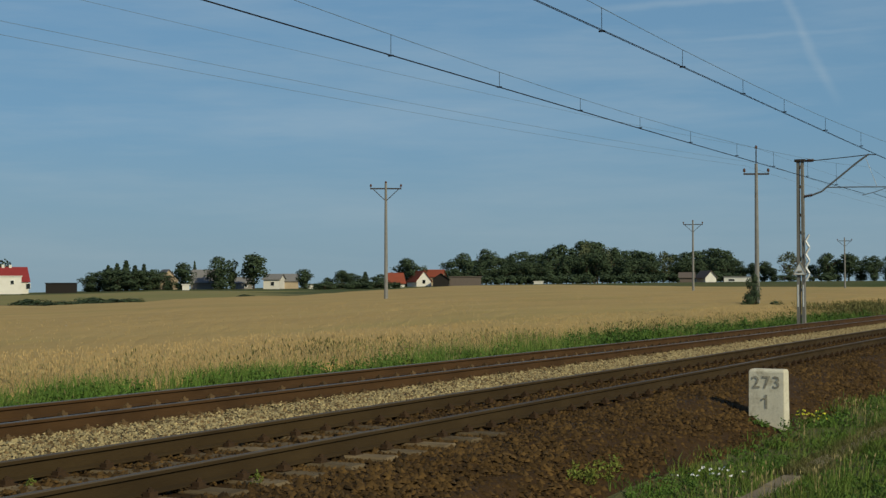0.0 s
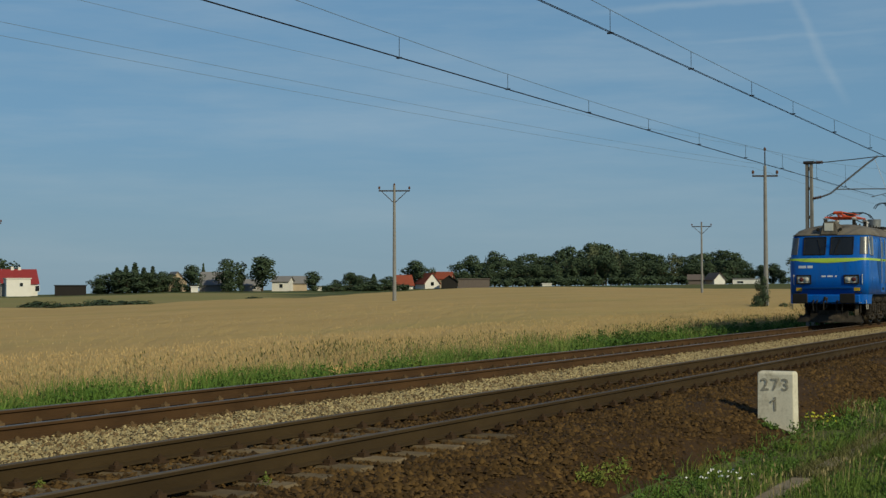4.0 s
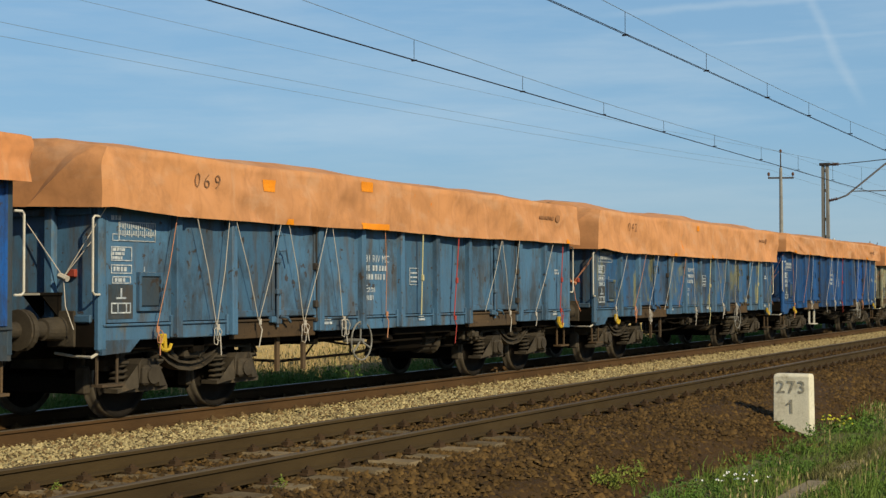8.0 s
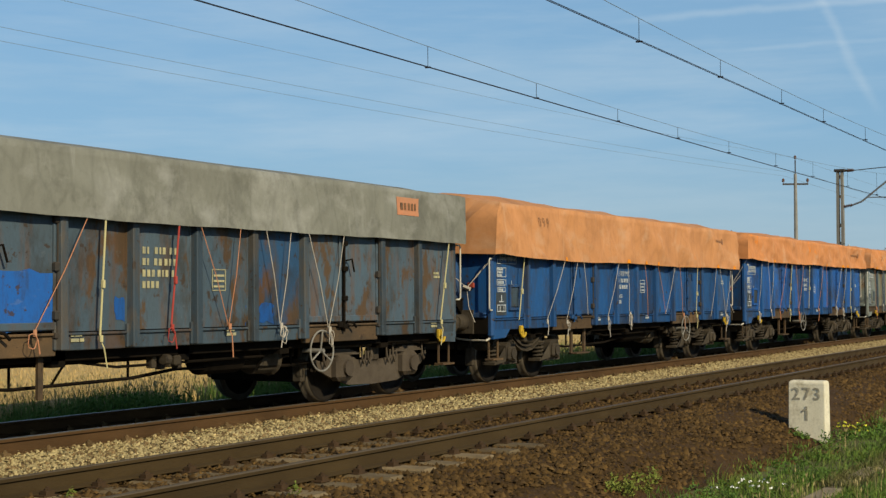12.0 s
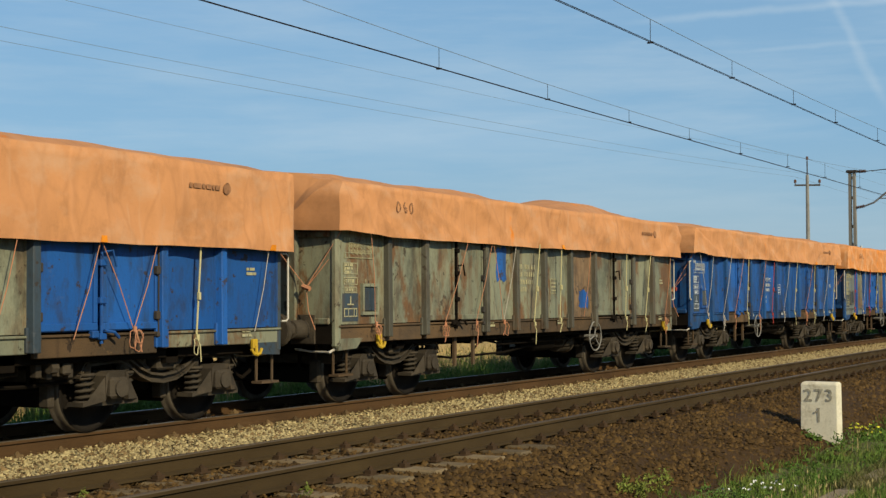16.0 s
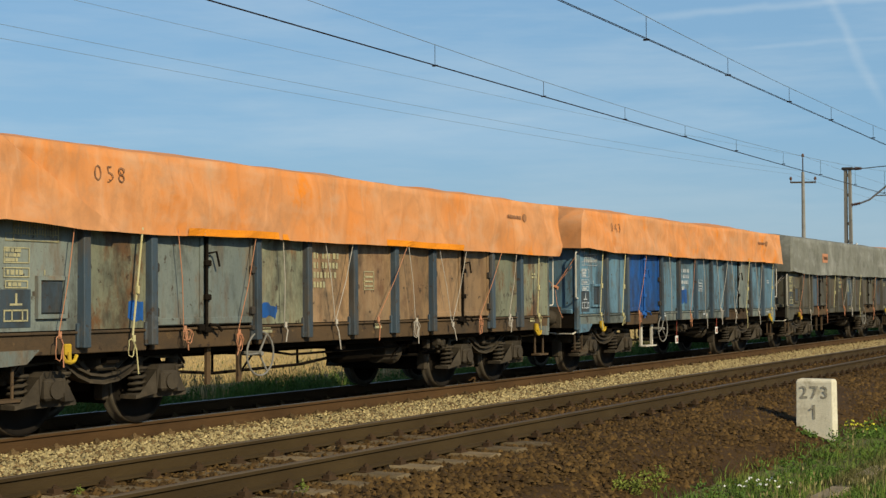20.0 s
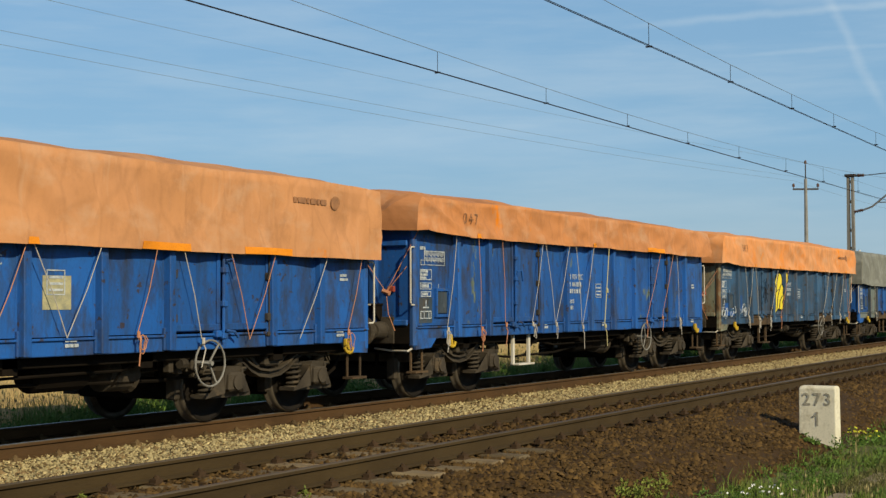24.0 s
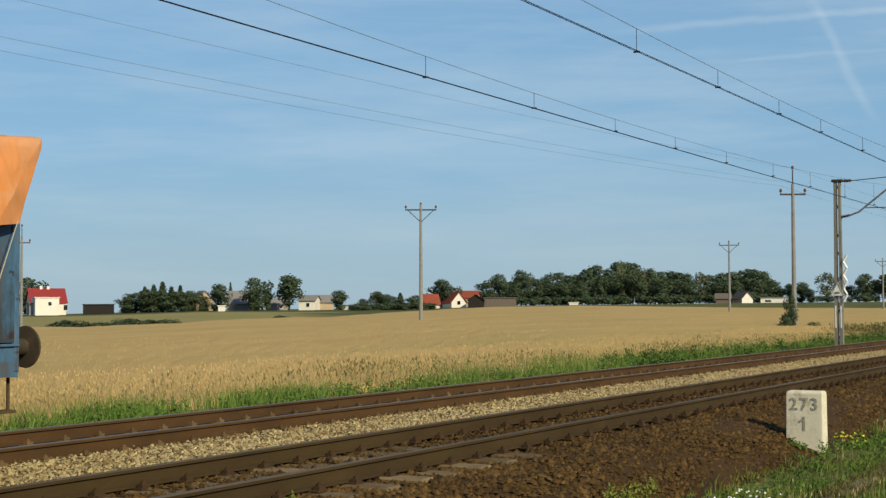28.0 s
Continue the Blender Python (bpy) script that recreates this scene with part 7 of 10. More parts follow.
SPLASH = []
drip = random.Random(5)
for _ in range(58):
    u = drip.choice((4.4, 7.5, 8.25, 8.5, 8.9, 8.7, 9.9, 11.6)) + drip.uniform(0, 0.5)
    h = drip.uniform(0.06, 0.6) * drip.uniform(0.4, 1.0)
    z = drip.uniform(1.2, 2.25 - h)
    SPLASH.append((u, drip.uniform(0.012, 0.06), z, h, "splash_white"))
WAGONS = [
    dict(fields="dbbbbbbbbbbb", hem=2.55, post="b", sill="x", tarp="o", number="096", end="x", hand_u=5.3, marks="cream_mark", label="blue steel open wagon under a faded orange tarpaulin", bulge=0.08,
         patch=((6.02, 0.85, 1.58, 0.55, "cream_mark"), (7.25, 0.4, 1.5, 0.4, "cream_mark"))),
    dict(fields="dddddddddddd", hem=2.32, post="d", sill="d", tarp="q", mended=((3.45, 2.72, 0.22, 0.15), (5.75, 2.86, 0.3, 0.14)), strips=((5.7, 0.75, "bright_strip"),), number="069", end="d", hand_u=5.9, riv=True, label="steel-blue open wagon with rusty sills under an orange tarpaulin", bulge=0.05),
    dict(fields="tttttttttttt", hem=2.22, post="d", sill="d", tarp="q", mended=((6.6, 2.84, 0.16, 0.12),), number="042", end="d", hand_u=10.0, riv=True, label="blotched steel-blue open wagon under a pale orange tarpaulin", bulge=0.2),
    dict(fields="nnnnnnnnnbnn", hem=2.5, post="n", sill="n", tarp="q", end="n", hand_u=10.3, riv=True, white_steps=True, label="navy blue open wagon under a pale orange tarpaulin", bulge=0.08),
    dict(fields="gggkgggggggg", hem=2.3, post="x", sill="u", tarp="o", number="098", end="g", hand_u=6.6, marks="cream_mark", label="grey-green rust-stained open wagon under an orange tarpaulin", bulge=0.1,
         patch=SPLASH),
    dict(fields="bzzzzzzbzzzz", hem=2.37, post="x", sill="z", tarp="o", number="094", end="n", hand_u=9.8, label="olive-grey open wagon with blue repainted fields under an orange tarpaulin", bulge=0.05,
         patch=((6.1, 0.7, 1.5, 0.45, "cream_mark"), (7.3, 0.4, 1.5, 0.3, "cream_mark"))),
    dict(fields="mmdmmmmrmmmm", hem=2.3, strips=((2.1, 0.5, "teal_strip"), (2.75, 0.95, "teal_strip")), post="x", sill="m", tarp="e", end="m", hand_u=9.6, bulk=11.2, plate=True, marks="cream_mark", label="mottled grey and blue open wagon under a grey tarpaulin", bulge=0.0,
         patch=((3.95, 0.8, 1.15, 0.6, "b"), (5.7, 0.2, 1.2, 0.26, "b"), (8.02, 0.05, 1.15, 0.25, "b"), (8.3, 0.28, 1.16, 0.22, "b"), (1.2, 0.42, 1.0, 0.4, "b"), (2.0, 0.5, 1.15, 0.3, "b"))),
    dict(fields="nnnnnnnnnnnn", hem=2.12, post="n", sill="n", tarp="q", number="099", end="n", hand_u=10.0, riv=True, label="navy blue open wagon under a pale orange tarpaulin", bulge=0.14),
    dict(fields="bbbbbbbbbbbb", post="n", sill="n", tarp="o", end="n", hand_u=6.0, riv=True, label="blue open wagon under a faded orange tarpaulin", bulge=0.08),
    dict(fields="kggkkggtxxzt", post="x", sill="u", tarp="o", number="043", end="k", hand_u=6.2, label="slate-grey open wagon with rusty sills under an orange tarpaulin", bulge=0.06),
    dict(fields="xbxbxxxxxbbb", hem=1.93, post="x", sill="x", tarp="e", end="b", hand_u=9.6, white_steps=True, cards=((4.97, 0.6), (7.93, 0.71)), label="dark grey open wagon with bright blue doors under a grey tarpaulin", bulge=0.04, bulk=11.6),
    dict(fields="gbbbggggbbbb", hem=2.06, post="x", sill="g", tarp="q", end="x", hand_u=6.2, marks="cream_mark", label="olive-grey and blue open wagon under an orange tarpaulin", bulge=0.12),
    dict(fields="gggggggugggg", hem=2.33, post="z", sill="u", tarp="q", number="060", end="g", hand_u=9.2, marks="cream_mark", label="olive-grey rust-streaked open wagon under an orange tarpaulin", bulge=0.14,
         patch=((5.3, 0.35, 1.75, 0.55, "b"), (8.6, 0.4, 1.3, 0.3, "b"))),
    dict(fields="bbbbbbbbbbbb", hem=2.41, post="n", sill="n", tarp="q", end="n", hand_u=5.4, riv=True, label="blue open wagon with white markings under an orange tarpaulin", bulge=0.06),
    dict(fields="kgbbggbgbbgb", hem=2.3, post="b", sill="k", tarp="w", number="048", end="n", hand_u=5.5, marks="cream_mark", label="blue and olive-grey open wagon under a bright orange tarpaulin", bulge=0.03,
         patch=((6.0, 0.7, 1.4, 0.8, "g"),)),
    dict(fields="bkddkddkkdkk", hem=2.42, post="x", sill="u", tarp="o", number="030", end="d", hand_u=5.6, marks="cream_mark", label="steel-blue and grey open wagon under an orange tarpaulin", bulge=0.02),
    dict(fields="rrrrrrrrrrrr", hem=2.2, strips=((3.9, 2.2, "bright_strip"),), post="r", sill="u", tarp="o", number="084", end="n", hand_u=5.7, plate=True, riv=True, label="blue rust-flecked open wagon under an orange tarpaulin", bulge=0.08),
    dict(fields="kgkkguuuuugg", hem=2.16, strips=((3.4, 1.7, "bright_strip"), (7.7, 2.2, "bright_strip")), patch=((2.6, 0.45, 1.2, 0.2, "b"), (5.0, 0.3, 1.2, 0.16, "b")), post="x", sill="u", tarp="s", number="058", end="k", hand_u=4.9, marks="cream_mark", label="grey-green and brown open wagon under an orange tarpaulin", bulge=0.0),
    dict(fields="llbblllllkll", hem=2.28, post="x", sill="k", tarp="s", number="043", end="l", hand_u=4.9, white_steps=True, cards=((5.9, 0.5), (8.6, 0.64)), label="pale slate-blue open wagon with bright blue doors under an orange tarpaulin", bulge=0.05,
         patch=((4.75, 0.25, 1.5, 0.3, "b"), (6.2, 0.35, 1.3, 0.3, "b"))),
    dict(fields="zzmzzzmzzzmz", hem=2.04, post="z", sill="z", tarp="e", end="z", hand_u=9.4, marks="cream_mark", label="grimy grey and blue open wagon under a grey tarpaulin", bulge=0.0, bulk=3.6),
    dict(fields="nbnnnbnnnbnn", post="n", sill="n", tarp="o", end="n", hand_u=6.0, riv=True, label="blue open wagon under an orange tarpaulin", bulge=0.06),
    dict(fields="bbbbbbbbbbbb", post="b", sill="b", tarp="o", end="b", hand_u=6.0, riv=True, label="bright blue open wagon with a rust smear under an orange tarpaulin", bulge=0.04, patch=((11.6, 0.3, 1.3, 0.8, "u"),)),
    dict(fields="bbbbbbbbbbbb", hem=2.05, strips=((1.2, 2.2, "bright_strip"), (8.6, 0.8, "bright_strip"), (10.4, 1.0, "bright_strip")), post="b", sill="b", tarp="q", number="091", end="b", hand_u=9.9, riv=True, label="bright blue open wagon under a faded orange tarpaulin", bulge=0.06, white_steps=True,
         patch=((5.95, 0.75, 1.4, 0.75, "cream_mark"), (7.3, 0.4, 1.4, 0.35, "cream_mark"))),
    dict(fields="pppppppppppp", hem=2.47, strips=((9.6, 1.0, "bright_strip"),), post="b", sill="b", tarp="o", number="047", end="b", hand_u=9.8, riv=True, white_steps=True, label="bright blue open wagon with pale patches under an orange tarpaulin", bulge=0.08),
    dict(fields="aaaaaaaaaaaa", hem=2.32, post="x", sill="a", tarp="s", number="083", end="g", few=True, hand_u=9.6, riv=True, label="steel-blue open wagon with spray-painted drawings under an orange tarpaulin", bulge=0.1),
    dict(fields="bkbbbbbbbbkb", hem=1.97, post="x", sill="k", tarp="e", end="b", hand_u=9.0, riv=True, label="blue open wagon with grey posts under a grey tarpaulin", bulge=0.0, bulk=12.0),
    dict(fields="gbhhbbbbhhbh", hem=2.28, post="n", sill="n", tarp="s", number="143", end="g", hand_u=4.9, riv=True, white_steps=True, label="blue open wagon with dark teal doors under an orange tarpaulin", bulge=0.04),
    dict(fields="vddddddddddd", hem=2.27, post="x", sill="d", tarp="s", number="006", end="d", hand_u=5.0, riv=True, label="weathered pale blue open wagon with brown posts under an orange tarpaulin", bulge=0.0),
]
TRAIN = []
for n, spec in enumerate(WAGONS):
    TRAIN.append((wagon(n, **spec), LOCO_LEN + WAGON_LEN * n))


def graffiti(w):
    """Spray-painted flame shape, moon and spider on the second door."""
    y = SIDE - 0.03
    bm = bmesh.new()
    outl = [(4.76, 2.06), (4.90, 1.98), (5.00, 2.06), (5.11, 2.17), (5.31, 2.23), (5.52, 2.20), (5.64, 2.08), (5.62, 1.94), (5.76, 1.83), (5.70, 1.71), (5.78, 1.58), (5.65, 1.45),
            (5.73, 1.34), (5.66, 1.24), (5.50, 1.25), (5.25, 1.27), (5.00, 1.19), (4.82, 1.00), (4.92, 1.26), (4.86, 1.62)]
    outl = [(4.93 + 0.94 * (x - 4.76), z) for x, z in outl]
    a = [bm.verts.new((x, y - 0.004, z)) for x, z in outl]
    b = [bm.verts.new((x, y, z)) for x, z in outl]
    bm.faces.new(a)
    for i in range(len(a)):
        bm.faces.new((a[i], a[(i + 1) % len(a)], b[(i + 1) % len(a)], b[i]))
    part("spray_paint", bm, M["graffiti_yellow"], w, "yellow spray-painted flame with ragged edges")
    bm = bmesh.new()
    lathe(bm, [(-0.004, 0.15), (0.0, 0.15)], (6.17, y, 2.1), "y", 18)
    part("spray_paint", bm, M["graffiti_yellow"], w)
    strokes = ([(x, z) for x, z in outl] + [outl[0]], [(5.09, 1.27), (5.13, 1.62), (5.25, 1.95), (5.44, 2.22)], [(5.23, 1.23), (5.34, 1.60), (5.57, 1.86), (5.75, 1.94)], [(5.44, 1.26), (5.55, 1.5), (5.78, 1.62)], [(5.06, 1.98), (5.20, 1.72), (5.42, 1.78)],
               [(6.17 + 0.16 * math.cos(k * math.tau / 14), 2.1 + 0.16 * math.sin(k * math.tau / 14)) for k in range(15)])
    for line in strokes:
        bm = bmesh.new()
        pipe(bm, [(x, y - 0.006, z) for x, z in line], 0.014, 4)
        part("spray_line", bm, M["spray_black"], w, "black sprayed line")
    for i in range(4):
        leg, t = [], i * math.tau / 8 + 0.3
        for a in (t, t + math.pi):
            leg.append([(4.28 + r * math.cos(a + turn), 1.74 + q * math.sin(a + turn)) for r, q, turn in ((0.27, 0.33, 0.25), (0.17, 0.2, 0.0))])
        bm = bmesh.new()
        pipe(bm, [(x, y - 0.005, z) for x, z in leg[0] + [(4.28, 1.74)] + leg[1][::-1]], 0.009, 4)
        part("spray_line", bm, M["spray_black"], w, "black sprayed line")
    bm = bmesh.new()
    lathe(bm, [(-0.008, 0.065), (0.0, 0.065)], (4.28, y, 1.74), "y", 10)
    part("spray_line", bm, M["spray_black"], w, "black sprayed spider body")
    for u, wd, z, h in ((1.0, 0.68, 1.13, 0.3), (1.98, 0.34, 1.2, 0.42)):
        bm = bmesh.new()
        box(bm, u, u + wd, SIDE - 0.024, SIDE - 0.002, z, z + h)
        part("paint_patch", bm, P["b"], w)
    scrawl = random.Random(8)
    for u in (0.80, 1.0, 1.42, 1.62, 2.02, 2.38, 2.5):
        bm = bmesh.new()
        x, z, pts = u, scrawl.uniform(1.14, 1.3), []
        for i in range(9):
            pts.append((x + 0.10 * math.cos(i * 0.9 + u * 9), SIDE - 0.028, z + 0.09 * math.sin(i * 0.9 + u * 5)))
            x, z = x + 0.012, z + scrawl.uniform(-0.03, 0.04)
        pipe(bm, pts, 0.014, 5)
        part("spray_paint", bm, M["white_mark"], w, "white sprayed scrawl")


graffiti(TRAIN[24][0])


# ---- the locomotive ----
M["loco_blue"] = mat("loco_blue", (0.0048, 0.106, 0.444), 0.34, second=(0.006, 0.09, 0.372), amount=0.6, scale=0.7, fine_amount=0.06, bump=0.04, bump_scale=3, spec=0.3, runs=(0.0144, 0.0744, 0.264))
M["loco_dirty"] = mat("loco_dirty", (0.014, 0.08, 0.30), 0.6, second=(0.03, 0.05, 0.11), amount=0.9, scale=1.5, fine_amount=0.2, third=(0.055, 0.042, 0.05), third_lo=0.42, third_hi=0.62, third_scale=1.2)
M["loco_lime"] = mat("loco_lime", (0.36, 0.52, 0.06), 0.45, second=(0.30, 0.45, 0.06), amount=0.6, scale=2, fine_amount=0.1)
M["loco_roof"] = mat("loco_roof", (0.19, 0.165, 0.128), 0.75, second=(0.105, 0.09, 0.068), amount=0.85, scale=1.2, fine_amount=0.3, third=(0.045, 0.038, 0.03), third_lo=0.5, third_hi=0.66, third_scale=0.8, squash=(0.6, 1.5, 1))
M["loco_rib"] = mat("loco_rib", (0.299, 0.27, 0.213), 0.75, second=(0.184, 0.161, 0.127), amount=0.8, scale=2.0, fine_amount=0.3)
M["loco_vent"] = mat("loco_vent", (0.05, 0.038, 0.026), 0.85, second=(0.09, 0.065, 0.045), amount=0.8, scale=2.0, fine_amount=0.3)
M["loco_under"] = mat("loco_under", (0.036, 0.029, 0.021), 0.86, second=(0.014, 0.0115, 0.0085), amount=0.95, scale=3, fine_amount=0.4, bump=0.25, bump_scale=25, spec=0.25, third=(0.105, 0.078, 0.048), third_lo=0.58, third_hi=0.72, third_scale=2.0)
M["loco_box"] = mat("loco_box", (0.105, 0.088, 0.058), 0.85, second=(0.05, 0.042, 0.03), amount=0.9, scale=1.6, fine_amount=0.3, bump=0.15, bump_scale=12)
M["reflector"] = mat("reflector", (0.62, 0.58, 0.48), 0.35, second=(0.45, 0.42, 0.34), amount=0.6, scale=9, fine_amount=0.1, spec=0.6)
M["loco_black"] = mat("loco_black", (0.012, 0.011, 0.010), 0.75, second=(0.025, 0.022, 0.018), amount=0.7, scale=4)
M["loco_white"] = mat("loco_white", (0.66, 0.68, 0.70), 0.6, second=(0.5, 0.53, 0.58), amount=0.6, scale=10, fine_amount=0.1)
M["panto_red"] = mat("panto_red", (0.62, 0.09, 0.03), 0.5, second=(0.42, 0.08, 0.04), amount=0.8, scale=4, fine_amount=0.2)
M["porcelain"] = mat("porcelain", (0.6, 0.58, 0.54), 0.3, second=(0.45, 0.42, 0.38), scale=8)
M["lamp_glass"] = mat("lamp_glass", (0.62, 0.6, 0.5), 0.15, second=(0.5, 0.48, 0.4), scale=10, spec=0.8)
M["lamp_red"] = mat("lamp_red", (0.10, 0.02, 0.015), 0.2, spec=0.6)
M["corner_glass"] = mat("corner_glass", (0.06, 0.066, 0.07), 0.2, second=(0.10, 0.105, 0.105), amount=0.7, scale=1.6, spec=0.6, fine_amount=0.15)



def dusty(m, name, dust):
    """A copy of a paint with a soft-edged cloud of dust in its middle."""
    d = m.copy()
    d.name = name
    n, k = d.node_tree.nodes, d.node_tree.links
    b = n["Principled BSDF"]
    old = b.inputs["Base Color"].links[0].from_socket
    co, mp, rp, mx = n.new("ShaderNodeTexCoord"), n.new("ShaderNodeMapping"), n.new("ShaderNodeMapRange"), n.new("ShaderNodeMixRGB")
    mp.inputs["Location"].default_value, mp.inputs["Scale"].default_value = (-1.0, 0.0, -0.9), (2.0, 0.0, 2.0)
    # distance from the middle, the same all along a rectangle
    ax, away = n.new("ShaderNodeVectorMath"), n.new("ShaderNodeMath")
    ax.operation, away.operation = "ABSOLUTE", "MAXIMUM"
    sep, inv = n.new("ShaderNodeSeparateXYZ"), n.new("ShaderNodeMath")
    inv.operation, inv.inputs[0].default_value = "SUBTRACT", 1.0
    nz, ad = n.new("ShaderNodeTexNoise"), n.new("ShaderNodeMath")
    nz.inputs["Scale"].default_value, nz.inputs["Detail"].default_value = 3.0, 5.0
    ad.operation = "MULTIPLY_ADD"
    ad.inputs[1].default_value = 0.5
    k.new(co.outputs["Generated"], mp.inputs["Vector"])
    k.new(mp.outputs["Vector"], ax.inputs[0])
    k.new(ax.outputs["Vector"], sep.inputs["Vector"])
    raw, taper, wide = n.new("ShaderNodeSeparateXYZ"), n.new("ShaderNodeMath"), n.new("ShaderNodeMath")
    taper.operation, wide.operation = "MULTIPLY_ADD", "MULTIPLY"
    taper.inputs[1].default_value, taper.inputs[2].default_value = 0.42, 1.12
    k.new(mp.outputs["Vector"], raw.inputs["Vector"])
    k.new(raw.outputs["Z"], taper.inputs[0])
    k.new(sep.outputs["X"], wide.inputs[0])
    k.new(taper.outputs[0], wide.inputs[1])
    k.new(wide.outputs[0], away.inputs[0])
    k.new(sep.outputs["Z"], away.inputs[1])
    k.new(away.outputs[0], inv.inputs[1])
    k.new(co.outputs["Object"], nz.inputs["Vector"])
    k.new(nz.outputs["Fac"], ad.inputs[0])
    k.new(inv.outputs[0], ad.inputs[2])
    rp.inputs["From Min"].default_value, rp.inputs["From Max"].default_value, rp.inputs["To Max"].default_value = 0.22, 0.72, 0.9
    k.new(ad.outputs[0], rp.inputs["Value"])
    k.new(rp.outputs["Result"], mx.inputs["Fac"])
    k.new(old, mx.inputs["Color1"])
    mx.inputs["Color2"].default_value = (*dust, 1)
    k.new(mx.outputs["Color"], b.inputs["Base Color"])
    b.inputs["Roughness"].links[0].from_node.inputs["To Max"].default_value = 0.8
    # fine upright corrugation
    wv, bp = n.new("ShaderNodeTexWave"), n.new("ShaderNodeBump")
    wv.inputs["Scale"].default_value = 7.0
    bp.inputs["Strength"].default_value, bp.inputs["Distance"].default_value = 0.2, 0.008
    k.new(co.outputs["Object"], wv.inputs["Vector"])
    k.new(wv.outputs["Fac"], bp.inputs["Height"])
    k.new(bp.outputs["Normal"], b.inputs["Normal"])
    return d


M["loco_blue_dark"] = mat("loco_blue_dark", (0.006, 0.058, 0.21), 0.45, second=(0.008, 0.05, 0.17), amount=0.7, scale=1.2, fine_amount=0.15, spec=0.2)
M["filter_dust"] = dusty(M["loco_blue"], "filter_dust", (0.040, 0.036, 0.034))
NB = 3.6
U0 = 0.52


def loco_half(z):
    return float(np.interp(z, [0.8, 2.5, 3.45, 3.52, 3.66, 3.80, 3.90, 3.96, 3.98], [1.48, 1.48, 1.445, 1.42, 1.33, 1.08, 0.75, 0.35, 0.0]))


def loco_set(z):
    """How far the end leans back at a height."""
    return float(np.interp(z, [0.8, 2.45, 2.6, 3.45, 3.52, 3.66, 3.80, 3.90, 3.96, 3.98], [0.0, 0.0, 0.05, 0.36, 0.42, 0.62, 1.05, 1.7, 2.6, 3.4]))


def loco_depth(z):
    return float(np.interp(z, [0.8, 2.5, 3.45, 3.66, 3.98], [0.44, 0.44, 0.56, 0.72, 0.6]))


def loco_end(y, z, out=0.0):
    """Place on the rounded front at y and z."""
    h = loco_half(z)
    k = min(1.0, abs(y) / h)
    return Vector((U0 + loco_set(z) - out + loco_depth(z) * (1 - (1 - k ** NB) ** (1 / NB)), y, z))


def loco_ring(z, out=0.0):
    """Closed plan outline at a height."""
    h, pts = loco_half(z) + out, []
    q = 16
    for s in (-1, 1):
        for e in (0, 1):
            seg = []
            for i in range(q + 1):
                a = (i / q) * math.pi / 2
                y = h * math.cos(a) ** (2 / NB) if i < q else 0.0
                d = loco_depth(z) * (1 - (math.sin(a) ** (2 / NB) if i else 0.0))
                u = U0 + loco_set(z) + d - out
                if e:
                    u = 19.24 - u
                seg.append((u, s * y))
            pts.append(seg)
    a, b, c, d = pts
    return [Vector((u, y, z)) for u, y in a[::-1][:-1] + [a[0]] + b + c_rev(d) + c_rev2(c)]


def c_rev(seg):
    return seg[::-1][1:]


def c_rev2(seg):
    return seg[:-1]


def loft(bm, rings, cap=True):
    vs = [[bm.verts.new(p) for p in r] for r in rings]
    n = len(vs[0])
    for a, b in zip(vs, vs[1:]):
        for i in range(n):
            try:
                bm.faces.new((a[i], a[(i + 1) % n], b[(i + 1) % n], b[i]))
            except ValueError:
                pass
    if cap:
        bm.faces.new(vs[-1])
        bm.faces.new(vs[0][::-1])
    return bm


def patch(bm, fn, a0, a1, b0, b1, na=6, nb=4, thick=0.012, shape=None):
    """A curved plate on a surface fn(a, b, out)."""
    g = []
    for o in (0.002, thick):
        layer = []
        for i in range(na + 1):
            row = []
            for j in range(nb + 1):
                a, b = a0 + (a1 - a0) * i / na, b0 + (b1 - b0) * j / nb
                if shape:
                    a, b = shape(i / na, j / nb)
                row.append(bm.verts.new(fn(a, b, o)))
            layer.append(row)
        g.append(layer)
    for i in range(na):
        for j in range(nb):
            bm.faces.new((g[1][i][j], g[1][i + 1][j], g[1][i + 1][j + 1], g[1][i][j + 1]))
    for i in range(na):
        bm.faces.new((g[0][i][0], g[0][i + 1][0], g[1][i + 1][0], g[1][i][0]))
        bm.faces.new((g[0][i][nb], g[1][i][nb], g[1][i + 1][nb], g[0][i + 1][nb]))
    for j in range(nb):
        bm.faces.new((g[0][0][j], g[1][0][j], g[1][0][j + 1], g[0][0][j + 1]))
        bm.faces.new((g[0][na][j], g[0][na][j + 1], g[1][na][j + 1], g[1][na][j]))
    return bm


def loco_wheel():
    bm = bmesh.new()
    prof = [(0.09, 0.2), (0.06, 0.22), (0.02, 0.5), (0.07, 0.53), (0.07, 0.61), (-0.045, 0.625), (-0.06, 0.652), (-0.075, 0.648), (-0.078, 0.5), (0.0, 0.48), (-0.09, 0.2)]
    lathe(bm, [(-y, r) for y, r in prof], (0, -0.75, 0), n=36)
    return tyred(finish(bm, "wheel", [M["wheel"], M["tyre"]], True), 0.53)


